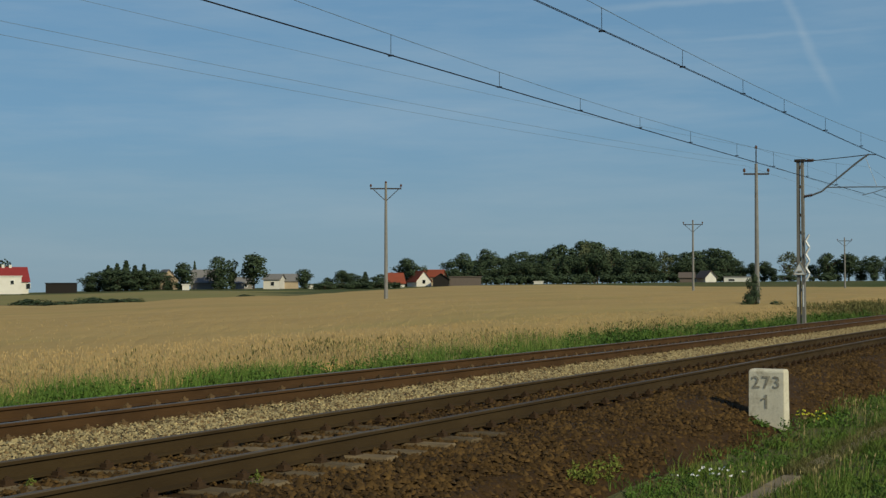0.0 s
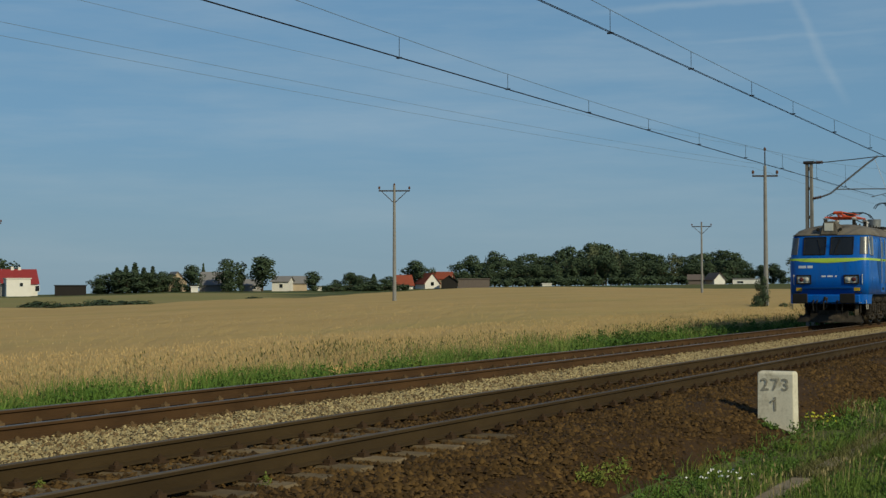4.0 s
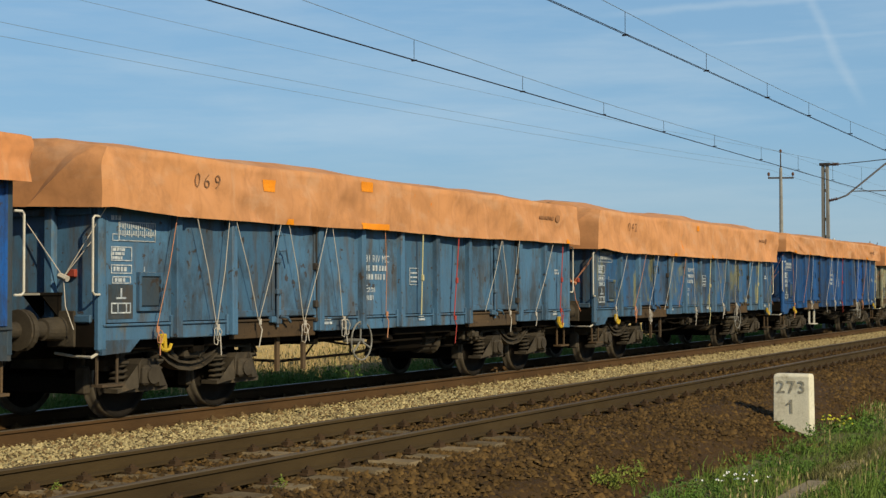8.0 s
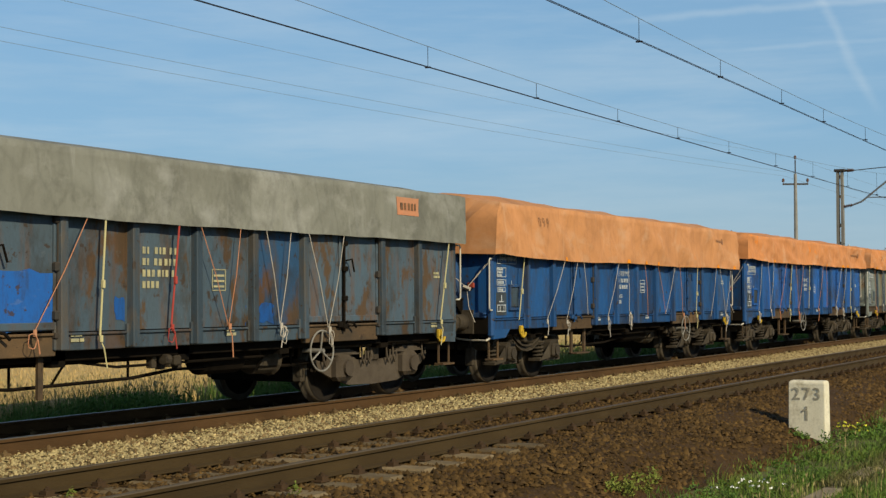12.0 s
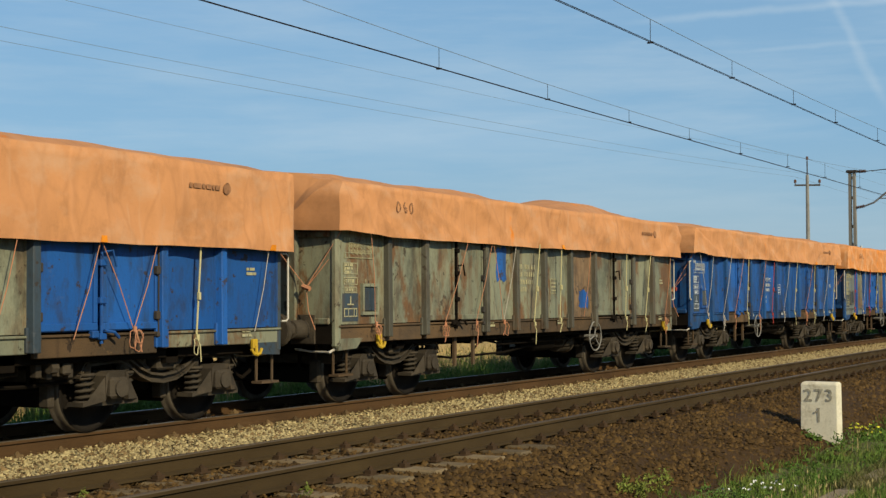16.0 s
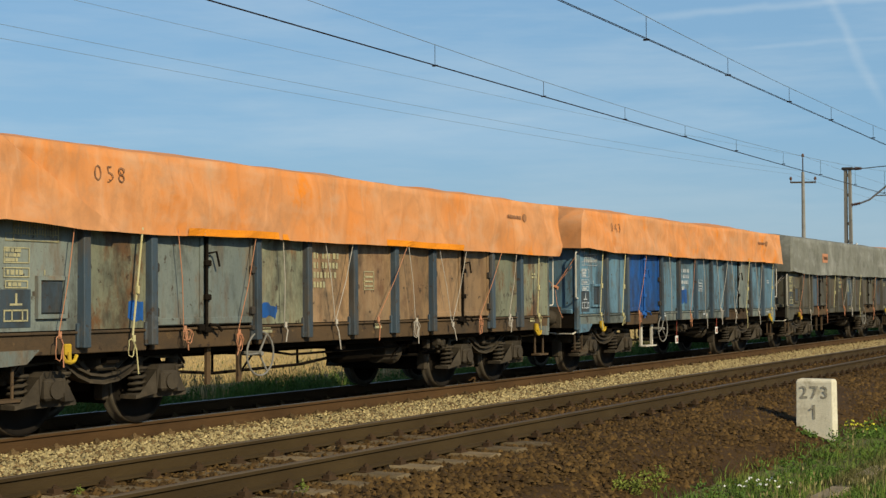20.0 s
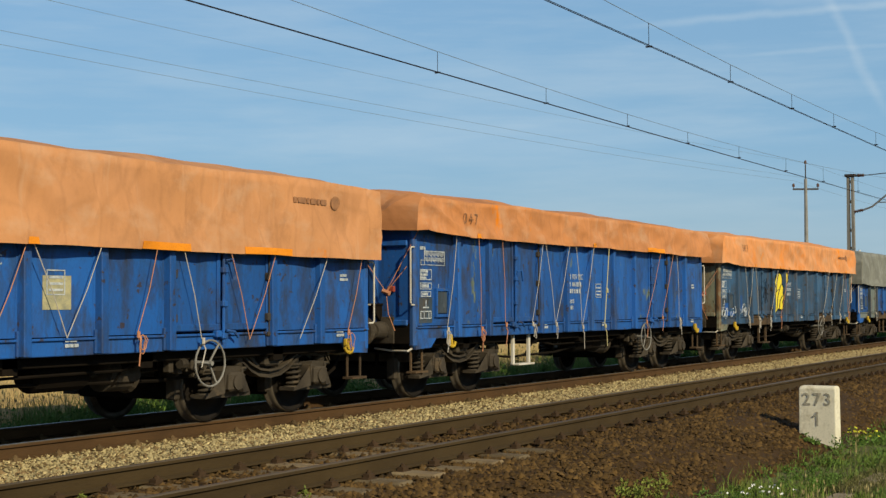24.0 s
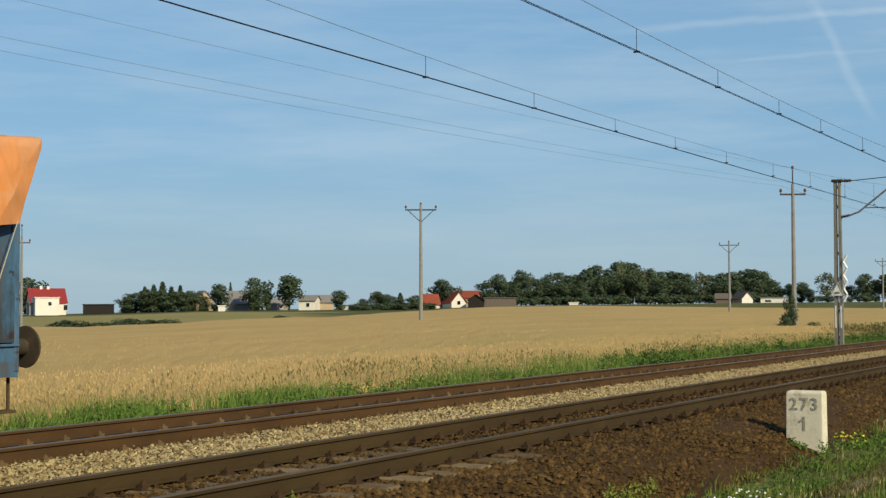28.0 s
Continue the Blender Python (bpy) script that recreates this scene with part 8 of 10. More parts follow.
def loco_bogie(t, u, flip=1):
    b = new("bogie")
    b.parent = t
    b.location = (u, 0, 0)
    tagged(b, "three-axle bogie with coil springs, grey with dirt")
    bm = bmesh.new()
    for s in (-1, 1):
        prof = [(-2.55, 0.86), (-2.45, 1.08), (2.45, 1.08), (2.55, 0.86), (2.2, 0.72), (1.45, 0.72), (1.2, 0.9), (0.62, 0.9), (0.42, 0.72), (-0.42, 0.72), (-0.62, 0.9), (-1.2, 0.9), (-1.45, 0.72), (-2.2, 0.72)]
        a = [bm.verts.new((x, s * 1.08 - 0.03, z)) for x, z in prof]
        c = [bm.verts.new((x, s * 1.08 + 0.03, z)) for x, z in prof]
        for i in range(len(prof)):
            bm.faces.new((a[i], a[(i + 1) % len(prof)], c[(i + 1) % len(prof)], c[i]))
        bmesh.ops.triangulate(bm, faces=[bm.faces.new(a), bm.faces.new(c[::-1])])
    box(bm, -0.3, 0.3, -1.05, 1.05, 0.75, 1.0, 0.03)
    for x in (-2.45, 2.45):
        box(bm, x - 0.06, x + 0.06, -1.05, 1.05, 0.8, 1.0, 0.02)
    part("bogie_frame", bm, M["loco_under"], b)
    wm, sm = once("lwheel", loco_wheel), once("lspring", lambda: spring_big())
    for x in (-1.75, 0, 1.75):
        piece("axle", once("axle", axle_mesh), b, pose(x, 0, 0.627))
        for rz in (0, 180):
            piece("wheel", wm, b, pose(x, 0, 0.627, 0, 0, rz))
        for s, rz in ((-1, 0), (1, 180)):
            piece("axle_box", once("labox", loco_axlebox), b, pose(x, 0, 0, 0, 0, rz))
            piece("equaliser", once("lequal", loco_equaliser), b, pose(x, s * 1.16, 0))
            for d in (-0.43, 0.43):
                piece("coil_spring", sm, b, pose(x + d, s * 1.14, 0))
            for d in (-0.25, 0.66):
                piece("hanger", once("lhang", loco_hanger), b, pose(x + d, s * 1.27, 0))
            piece("brake_lever", once("llever", loco_lever), b, pose(x, 0, 0, 0, 0, rz))
        piece("brake_cylinder", once("lbc", loco_brake), b, pose(x + 0.55 * flip, 0, 0))
    for x in (-2.62, 2.62):
        bm = bmesh.new()
        pipe(bm, [(x, -0.95, 0.95), (x, -0.95, 0.5), (x * 0.985, -0.80, 0.16)], 0.028)
        box(bm, x - 0.14, x + 0.14, -1.1, -0.8, 0.85, 1.1, 0.03)
        part("sand_pipe", bm, M["loco_under"], b)
    return b


def loco_hanger():
    """Upright swing link with an eye at each end."""
    bm = bmesh.new()
    box(bm, -0.035, 0.035, -0.02, 0.02, 0.38, 1.05, 0.01)
    for z in (0.38, 1.05):
        rod(bm, (0, -0.05, z), (0, 0.05, z), 0.06, 10)
    return finish(bm, "hanger", M["loco_under"])


def loco_lever():
    """Brake block with its lever and pull rod, and a bent air pipe."""
    bm = bmesh.new()
    pipe(bm, [(0.52, -1.2, 1.08), (0.60, -1.24, 0.75), (0.70, -1.1, 0.42)], 0.032, 6)
    box(bm, 0.60, 0.74, -0.86, -0.70, 0.42, 0.86, 0.03)
    pipe(bm, [(-0.66, -1.2, 0.30), (-0.2, -1.24, 0.24), (0.3, -1.24, 0.26), (0.72, -1.1, 0.40)], 0.02, 6)
    pipe(bm, [(-0.7, -1.3, 1.06), (-0.5, -1.34, 0.92), (-0.1, -1.33, 0.9), (0.05, -1.3, 1.0), (0.4, -1.32, 1.05)], 0.022, 6)
    lathe(bm, [(-0.1, 0.05), (-0.08, 0.1), (0.12, 0.1), (0.14, 0.05)], (-0.55, -1.26, 0.98), "x", 12)
    return finish(bm, "brake_lever", M["loco_under"])


def spring_big():
    bm = bmesh.new()
    pts = []
    for i in range(5 * 10 + 1):
        a = i * math.tau / 10
        pts.append((0.115 * math.cos(a), 0.115 * math.sin(a), 0.46 + 0.26 * i / 50))
    pipe(bm, pts, 0.022, 6)
    rod(bm, (0, 0, 0.40), (0, 0, 0.45), 0.15, 14)
    rod(bm, (0, 0, 0.73), (0, 0, 0.9), 0.14, 14)
    return finish(bm, "coil_spring", M["loco_under"], True)


def loco_axlebox():
    bm = bmesh.new()
    box(bm, -0.22, 0.22, -1.24, -0.98, 0.44, 0.80, 0.05)
    rod(bm, (0, -1.22, 0.627), (0, -1.32, 0.627), 0.17, 16)
    rod(bm, (0, -1.32, 0.627), (0, -1.35, 0.627), 0.12, 16)
    for k in range(6):
        a = k * math.tau / 6
        rod(bm, (0.135 * math.cos(a), -1.31, 0.627 + 0.135 * math.sin(a)), (0.135 * math.cos(a), -1.34, 0.627 + 0.135 * math.sin(a)), 0.02, 6)
    pipe(bm, [(0.15, -1.22, 0.8), (0.35, -1.26, 0.95), (0.62, -1.2, 0.98)], 0.035)
    pipe(bm, [(-0.3, -1.25, 1.05), (-0.32, -1.3, 0.55)], 0.045)
    return finish(bm, "axle_box", M["loco_under"])


def loco_equaliser():
    bm = bmesh.new()
    prof = [(-0.62, 0.40), (0.62, 0.40), (0.62, 0.34), (0.1, 0.20), (-0.1, 0.20), (-0.62, 0.34)]
    a = [bm.verts.new((x, -0.07, z)) for x, z in prof]
    c = [bm.verts.new((x, 0.07, z)) for x, z in prof]
    bm.faces.new(a)
    bm.faces.new(c[::-1])
    for i in range(6):
        bm.faces.new((a[i], a[(i + 1) % 6], c[(i + 1) % 6], c[i]))
    bmesh.ops.bevel(bm, geom=list(bm.edges), offset=0.01, segments=1, affect="EDGES")
    return finish(bm, "equaliser", M["loco_under"])


def loco_brake():
    bm = bmesh.new()
    lathe(bm, [(-0.26, 0.05), (-0.25, 0.10), (-0.22, 0.125), (0.08, 0.13), (0.10, 0.155), (0.13, 0.155), (0.15, 0.12), (0.26, 0.05)], (0, -1.25, 0.99), "x", 20)
    box(bm, -0.08, 0.08, -0.86, -0.68, 0.4, 0.85, 0.02)
    pipe(bm, [(0.3, -1.16, 1.0), (0.42, -1.14, 0.9), (0.4, -1.0, 0.6)], 0.025)
    return finish(bm, "brake_cylinder", M["loco_under"], True)


def pantograph(t, u, up, face):
    """Single-arm pantograph: base, insulators, lower arm, upper arm, collector head."""
    p = new("pantograph")
    p.parent = t
    p.location = (u, 0, 0)
    tagged(p, "red single-arm pantograph " + ("raised to the wire" if up else "folded down"))
    if face < 0:
        p.rotation_euler.z = math.pi
    for x in (-1.15, 0.95):
        for y in (-0.55, 0.55):
            bm = bmesh.new()
            box(bm, x - 0.06, x + 0.06, y - 0.06, y + 0.06, 3.8, 4.12, 0.015)
            part("stand", bm, M["loco_under"], p)
            bm = bmesh.new()
            lathe(bm, [(0, 0.07), (0.02, 0.12), (0.05, 0.07), (0.07, 0.12), (0.1, 0.06)], (x, y, 4.12), "z", 14)
            part("insulator", bm, M["porcelain"], p)
    bm = bmesh.new()
    for y in (-0.55, 0.55):
        pipe(bm, [(-1.2, y, 4.24), (1.0, y, 4.24)], 0.035)
    for x in (-0.9, 0.1, 0.8):
        pipe(bm, [(x, -0.58, 4.24), (x, 0.58, 4.24)], 0.035)
    part("base_frame", bm, M["panto_red"], p)
    foot, knee, head = (-0.55, 0, 4.3), ((1.45, 0, 4.76) if up else (1.25, 0, 4.40)), ((-0.35, 0, 5.40) if up else (-0.75, 0, 4.44))
    bm = bmesh.new()
    pipe(bm, [foot, knee], 0.045, 8)
    box(bm, knee[0] - 0.06, knee[0] + 0.06, -0.18, 0.18, knee[2] - 0.05, knee[2] + 0.05, 0.02)
    part("lower_arm", bm, M["panto_red"], p)
    bm = bmesh.new()
    for s in (-1, 1):
        pipe(bm, [(knee[0], s * 0.15, knee[2] + 0.02), (head[0] + 0.05, s * 0.42, head[2] - 0.05)], 0.016)
    pipe(bm, [(head[0] + 0.05, -0.45, head[2] - 0.05), (head[0] + 0.05, 0.45, head[2] - 0.05)], 0.02)
    part("upper_arm", bm, M["loco_black"] if up else M["panto_red"], p)
    bm = bmesh.new()
    pipe(bm, [(0.75, 0.0, 4.26), (knee[0] - 0.05, 0.0, knee[2] - 0.14)], 0.02)
    pipe(bm, [(knee[0], 0.05, knee[2] - 0.1), (head[0] + 0.1, 0.05, head[2] - 0.1)], 0.012)
    part("guide_rod", bm, M["panto_red"], p)
    bm = bmesh.new()
    for x in (-0.2, 0.2):
        pipe(bm, [(head[0] + x, -0.92, head[2] - 0.22), (head[0] + x, -0.8, head[2] - 0.06), (head[0] + x, -0.6, head[2] + 0.03), (head[0] + x, 0.6, head[2] + 0.03), (head[0] + x, 0.8, head[2] - 0.06), (head[0] + x, 0.92, head[2] - 0.22)], 0.02)
    for y in (-0.45, 0.45):
        pipe(bm, [(head[0] - 0.22, y, head[2]), (head[0] + 0.22, y, head[2])], 0.022)
    part("collector_head", bm, M["loco_black"], p)
    bm = bmesh.new()
    lathe(bm, [(-0.25, 0.06), (-0.22, 0.11), (0.22, 0.11), (0.25, 0.06)], (-0.75, 0, 4.33), "y", 12)
    for x in (-0.95, -0.4):
        pipe(bm, [(x, 0.2, 4.26), (x, 0.22, 4.45), (x - 0.12, 0.22, 4.5)], 0.02)
    part("spring_box", bm, M["loco_black"], p)
    return p


def locomotive():
    t = thing("locomotive", "blue electric locomotive with a lime stripe and dirty grey roof", "locomotive")
    bm = bmesh.new()
    loft(bm, [loco_ring(z) for z in (1.20, 1.8, 2.45, 2.6, 3.0, 3.45)])
    body = part("body", bm, M["loco_blue"], t, smooth=False)
    for p in body.data.polygons:
        p.use_smooth = abs(p.normal.z) < 0.5
    bm = bmesh.new()
    loft(bm, [loco_ring(z, o) for z, o in ((3.455, 0.03), (3.50, 0.03), (3.52, 0.0), (3.60, 0), (3.66, 0), (3.74, 0), (3.80, 0), (3.86, 0), (3.90, 0), (3.94, 0), (3.965, 0))])
    roof = part("roof", bm, M["loco_roof"], t, "grey sooty roof")
    for p in roof.data.polygons:
        p.use_smooth = True
    # end skirts below the body, rising in a rounded arch to the bogie
    for e in (0, 1):
        bm = bmesh.new()
        h = loco_half(1.21)
        plan = [(x, -h) for x in (1.55, 1.53, 1.50, 1.46, 1.41, 1.36, 1.31, 1.27, 1.255, 1.25)]
        plan += [(loco_end(y, 1.21).x, y) for y in (h * 0.985 * math.sin(i * math.pi / 48) for i in range(-24, 25))]
        plan += [(x, h) for x in (1.25, 1.255, 1.27, 1.31, 1.36, 1.41, 1.46, 1.50, 1.53, 1.55)]
        lines = [[], []]
        for x, y in plan:
            k = min(1.0, max(0.0, (1.55 - x) / 0.3))
            z = 1.2 - 0.345 * (1 - math.sqrt(1 - k * k)) - 0.001
            u = x if not e else 19.24 - x
            for line, w in zip(lines, (1.205, z)):
                line.append(bm.verts.new((u, y, w)))
        for i in range(len(plan) - 1):
            bm.faces.new((lines[0][i], lines[0][i + 1], lines[1][i + 1], lines[1][i]))
        sk = part("end_skirt", bm, M["loco_blue"], t)
        sk.modifiers.new("plate", "SOLIDIFY").thickness = 0.012
    # stripe
    bm = bmesh.new()
    a, b = loco_ring(2.49, 0.006), loco_ring(2.578, 0.006)
    va, vb = [bm.verts.new(p) for p in a], [bm.verts.new(p) for p in b]
    for i in range(len(a)):
        bm.faces.new((va[i], va[(i + 1) % len(a)], vb[(i + 1) % len(a)], vb[i]))
    part("stripe", bm, M["loco_lime"], t, "lime green stripe")
    bm = bmesh.new()
    patch(bm, loco_end, -1.0, 1.0, 2.36, 2.48, 16, 2, 0.008, lambda i, j: (-1.2 + 2.4 * i, 2.492 - (1 - j) * 0.10 * (1 - abs(2 * i - 1)) ** 0.6))
    part("stripe_point", bm, M["loco_lime"], t)

    def mir(fn):
        return lambda a, b, o: Vector((19.24 - fn(a, b, o).x, fn(a, b, o).y, fn(a, b, o).z))

    def side(s):
        return lambda a, b, o: Vector((a, s * (loco_half(b) + o), b))

    def cab(s):
        """The side near an end, following the rounded corner in plan."""
        def fn(a, b, o):
            a += 0.3 * loco_set(b)
            q = max(0.0, 1 - (a - U0 - loco_set(b)) / loco_depth(b))
            return Vector((a, s * (loco_half(b) * (1 - min(1, q) ** NB) ** (1 / NB) + o), b))
        return fn

    def corner(s):
        # along the rounded corner: 0 at the front, 1 on the side
        def fn(a, b, o):
            if a < 0.6:
                y = (1.12 + (1.44 - 1.12) * (a / 0.6) ** 0.8) * loco_half(b) / 1.48
                p = loco_end(s * y, b)
                return p + Vector((-o, s * o, 0))
            q = loco_end(s * 1.44 * loco_half(b) / 1.48, b)
            r = Vector((0.98 + loco_set(b) * 0.4, s * loco_half(b), b))
            return q.lerp(r, (a - 0.6) / 0.4) + Vector((-o * 0.3, s * o, 0))
        return fn

    for e, wrap in ((0, lambda f: f), (1, mir)):
        for s in (-1, 1):
            w = part("windscreen", patch(bmesh.new(), wrap(loco_end), s * 0.10, s * 0.92, 2.72, 3.38, 8, 4, 0.014), M["window_glass"], t, "dark windscreen pane")
            bm = bmesh.new()
            f = wrap(loco_end)
            for p, q in (((0.10, 2.72), (0.92, 2.72)), ((0.92, 2.72), (0.92, 3.38)), ((0.92, 3.38), (0.10, 3.38)), ((0.10, 3.38), (0.10, 2.72))):
                pipe(bm, [f(s * (p[0] + (q[0] - p[0]) * k / 5), p[1] + (q[1] - p[1]) * k / 5, 0.015) for k in range(6)], 0.022, 6)
            part("window_frame", bm, M["loco_black"], w)
            bm = bmesh.new()
            pipe(bm, [f(s * 0.25, 2.70, 0.03), f(s * 0.3, 2.95, 0.04), f(s * 0.42, 3.3, 0.035)], 0.012)
            part("wiper", bm, M["loco_black"], w)
            part("corner_window", patch(bmesh.new(), wrap(corner(s)), 0.06, 0.72, 2.72, 3.38, 10, 4, 0.012), M["corner_glass"], t, "curved grey corner pane")
            k = (lambda f, o: lambda a, b, c: f(a - o, b, c))(wrap(cab(s)), 0.2)
            sw = part("cab_window", patch(bmesh.new(), k, 1.24, 1.78, 2.72, 3.37, 2, 3, 0.008), M["window_glass"], t)
            bm = bmesh.new()
            for p, q in (((1.22, 2.70), (1.80, 2.70)), ((1.80, 2.70), (1.78, 3.39)), ((1.78, 3.39), (1.22, 3.39)), ((1.22, 3.39), (1.22, 2.70))):
                pipe(bm, [k(p[0], p[1], 0.008), k(q[0], q[1], 0.008)], 0.022, 6)
            part("window_frame", bm, M["galvanised"], sw)
            # lower lamps
            f = wrap(loco_end)
            c = f(s * 0.89, 1.77, 0)
            d = -1 if not e else 1
            bm = bmesh.new()
            xa, xb = (c.x - 0.07, c.x + 0.16) if d < 0 else (c.x - 0.16, c.x + 0.07)
            for ya, yb, za, zb in ((-0.28, 0.28, 1.90, 1.945), (-0.28, 0.28, 1.60, 1.645), (-0.28, -0.235, 1.645, 1.90), (0.235, 0.28, 1.645, 1.90)):
                box(bm, xa, xb, c.y + ya, c.y + yb, za, zb, 0.01)
            lamp = part("headlamp", bm, M["loco_black"], t, "black headlamp housing")
            bm = bmesh.new()
            xr = c.x - 0.03 if d < 0 else c.x + 0.03
            box(bm, min(xr, xr - d * 0.06), max(xr, xr - d * 0.06), c.y - 0.236, c.y + 0.236, 1.644, 1.901)
            part("reflector", bm, M["reflector"], lamp, "pale reflector")
            for yy, mm, rr in ((-0.09, "lamp_red", 0.085), (0.11, "lamp_glass", 0.085)):
                bm = bmesh.new()
                lathe(bm, [(0, rr), (d * 0.02, rr * 0.9), (d * 0.035, rr * 0.4), (d * 0.04, 0.01)], (c.x + d * 0.05, c.y + yy * s * -1, 1.77), "x", 16)
                part("lens", bm, M[mm], lamp)
            # buffers with oblong plates
            bm = bmesh.new()
            x0 = -0.2 if not e else 19.24
            g = 1 if not e else -1
            box(bm, min(x0, x0 + g * 0.06), max(x0, x0 + g * 0.06), s * 0.875 - 0.28, s * 0.875 + 0.28, 0.87, 1.24, 0.025)
            rod(bm, (x0 + g * 0.06, s * 0.875, 1.055), (x0 + g * 0.35, s * 0.875, 1.055), 0.1, 14)
            bf = part("buffer", bm, M["loco_black"], t, "black oblong buffer plate")
            bm = bmesh.new()
            rod(bm, (x0 + g * 0.2, s * 0.875, 1.055), (0.6 if not e else 18.64, s * 0.875, 1.055), 0.15, 16)
            part("buffer_sleeve", bm, M["loco_dirty"], bf, "blue buffer sleeve")
            bm = bmesh.new()
            y = s * 1.28
            pipe(bm, [f(y, 1.95, 0.0), f(y, 1.92, 0.06), f(y, 1.62, 0.06), f(y, 1.58, 0.0)], 0.014)
            part("grab_handle", bm, M["white_bar"], t)
            bm = bmesh.new()
            c2 = f(s * 1.08, 1.39, 0)
            box(bm, c2.x - 0.03, c2.x + 0.03, c2.y - 0.11, c2.y + 0.11, 1.33, 1.46, 0.008)
            part("connector_plate", bm, M["yellow"], t)
            bm = bmesh.new()
            pipe(bm, [(0.5 if not e else 18.74, s * 0.55, 0.9), (0.5 if not e else 18.74, s * 1.25, 0.9)], 0.014)
            part("shunter_bar", bm, M["white_bar"], t)
            bm = bmesh.new()
            xs = 0.75 if not e else 18.49
            pipe(bm, [(xs - 0.13, s * 1.42, 1.0), (xs - 0.13, s * 1.42, 0.66), (xs + 0.13, s * 1.42, 0.66), (xs + 0.13, s * 1.42, 1.0)], 0.014)
            part("footstep", bm, M["white_bar"], t)
        # nose recess, coupling, hoses, plough
        d = -1 if not e else 1
        X = 0.42 if not e else 18.82
        bm = bmesh.new()
        patch(bm, wrap(loco_end), -0.95, 0.95, 1.43, 1.465, 12, 2, 0.10)
        # the shade of the nose recess is put into the ledge's dark blue
        part("nose_ledge", bm, M["loco_blue_dark"], t, "ledge across the nose, dark blue for its shade")
        for y0, y1 in ((-1.25, -1.0), (1.0, 1.25)):
            part("nose_ledge", patch(bmesh.new(), wrap(loco_end), y0, y1, 1.26, 1.285, 4, 1, 0.07), M["loco_black"], t)
        bm = bmesh.new()
        box(bm, min(X, X - d * 0.5), max(X, X - d * 0.5), -1.2, 1.2, 0.88, 1.19, 0.03)
        part("headstock", bm, M["loco_blue"], t)
        bm = bmesh.new()
        pipe(bm, [(X, 0, 1.05), (X + d * 0.25, 0, 1.05), (X + d * 0.36, 0, 1.0), (X + d * 0.38, 0, 1.12)], 0.045)
        pipe(bm, [(X + d * 0.3, -0.06, 1.05), (X + d * 0.34, -0.06, 0.7), (X + d * 0.34, 0.06, 0.62), (X + d * 0.3, 0.06, 1.05)], 0.025)
        part("coupling", bm, M["loco_under"], t)
        for y in (-0.62, -0.4, 0.36, 0.5):
            bm = bmesh.new()
            pipe(bm, [(X, y, 0.98), (X + d * 0.18, y, 0.85), (X + d * 0.2, y * 0.95, 0.6), (X + d * 0.08, y * 0.9, 0.5)], 0.03)
            part("brake_hose", bm, M["loco_black"], t)
        bm = bmesh.new()
        v = [bm.verts.new(p) for p in ((X - d * 0.5, -1.15, 0.40), (X - d * 0.12, 0, 0.42), (X - d * 0.5, 1.15, 0.40), (X - d * 0.4, -1.25, 0.16), (X - d * 0.02, 0, 0.14), (X - d * 0.4, 1.25, 0.16))]
        w2 = [bm.verts.new(q.co - Vector((d * 0.04, 0, 0))) for q in v]
        for q in ((0, 1, 4, 3), (1, 2, 5, 4)):
            bm.faces.new([v[i] for i in q])
            bm.faces.new([w2[i] for i in q][::-1])
        for i, j in ((0, 1), (1, 2), (2, 5), (5, 4), (4, 3), (3, 0)):
            bm.faces.new((v[i], v[j], w2[j], w2[i]))
        box(bm, min(X - d * 0.45, X - d * 0.3), max(X - d * 0.45, X - d * 0.3), -0.7, 0.7, 0.3, 0.6)
        part("rail_plough", bm, M["loco_under"], t, "dusty brown rail guard plate")
        # roof lamp
        bm = bmesh.new()
        uu = 1.02 if not e else 18.22
        lamp = [(-0.17, 0.36, 3.46, 0.20, 3.99), (0.25, 0.42, 3.52, 0.22, 4.0), (0.95, 0.40, 3.70, 0.16, 3.95)]
        ring = [[bm.verts.new((uu - d * x, y, z)) for y, z in ((-w0, z0), (w0, z0), (w1, z1), (-w1, z1))] for x, w0, z0, w1, z1 in lamp]
        for p, q in zip(ring, ring[1:]):
            for i in range(4):
                bm.faces.new((p[i], p[(i + 1) % 4], q[(i + 1) % 4], q[i]))
        bm.faces.new(ring[0])
        bm.faces.new(ring[-1][::-1])
        bmesh.ops.bevel(bm, geom=list(bm.edges), offset=0.04, segments=2, affect="EDGES")
        h = part("roof_lamp", bm, M["loco_roof"], t)
        bm = bmesh.new()
        xx = uu + d * 0.17
        box(bm, min(xx, xx + d * 0.02), max(xx, xx + d * 0.02), -0.17, 0.17, 3.62, 3.92, 0.01)
        part("lens", bm, M["lamp_glass"], h)
        for y in (-0.42, 0.42):
            bm = bmesh.new()
            lathe(bm, [(d * 0.0, 0.04), (d * 0.10, 0.07), (d * 0.12, 0.065), (d * 0.13, 0.02)], (uu + d * 0.02, y, 3.68), "x", 14)
            part("marker_lamp", bm, M["loco_under"], t)
        # running-number and small marks on the nose, as bars
        bm = bmesh.new()
        f = wrap(loco_end)
        for y0, y1, z0, z1 in ((0.55, 0.75, 2.2, 2.3), (0.8, 1.1, 2.2, 2.3), (-0.35, -0.28, 1.86, 1.92), (-0.2, 0.0, 1.86, 1.92), (0.06, 0.22, 1.86, 1.92)):
            part("marking", patch(bmesh.new(), f, y0, y1, z0, z1, 2, 1, 0.008), M["loco_white"], t)
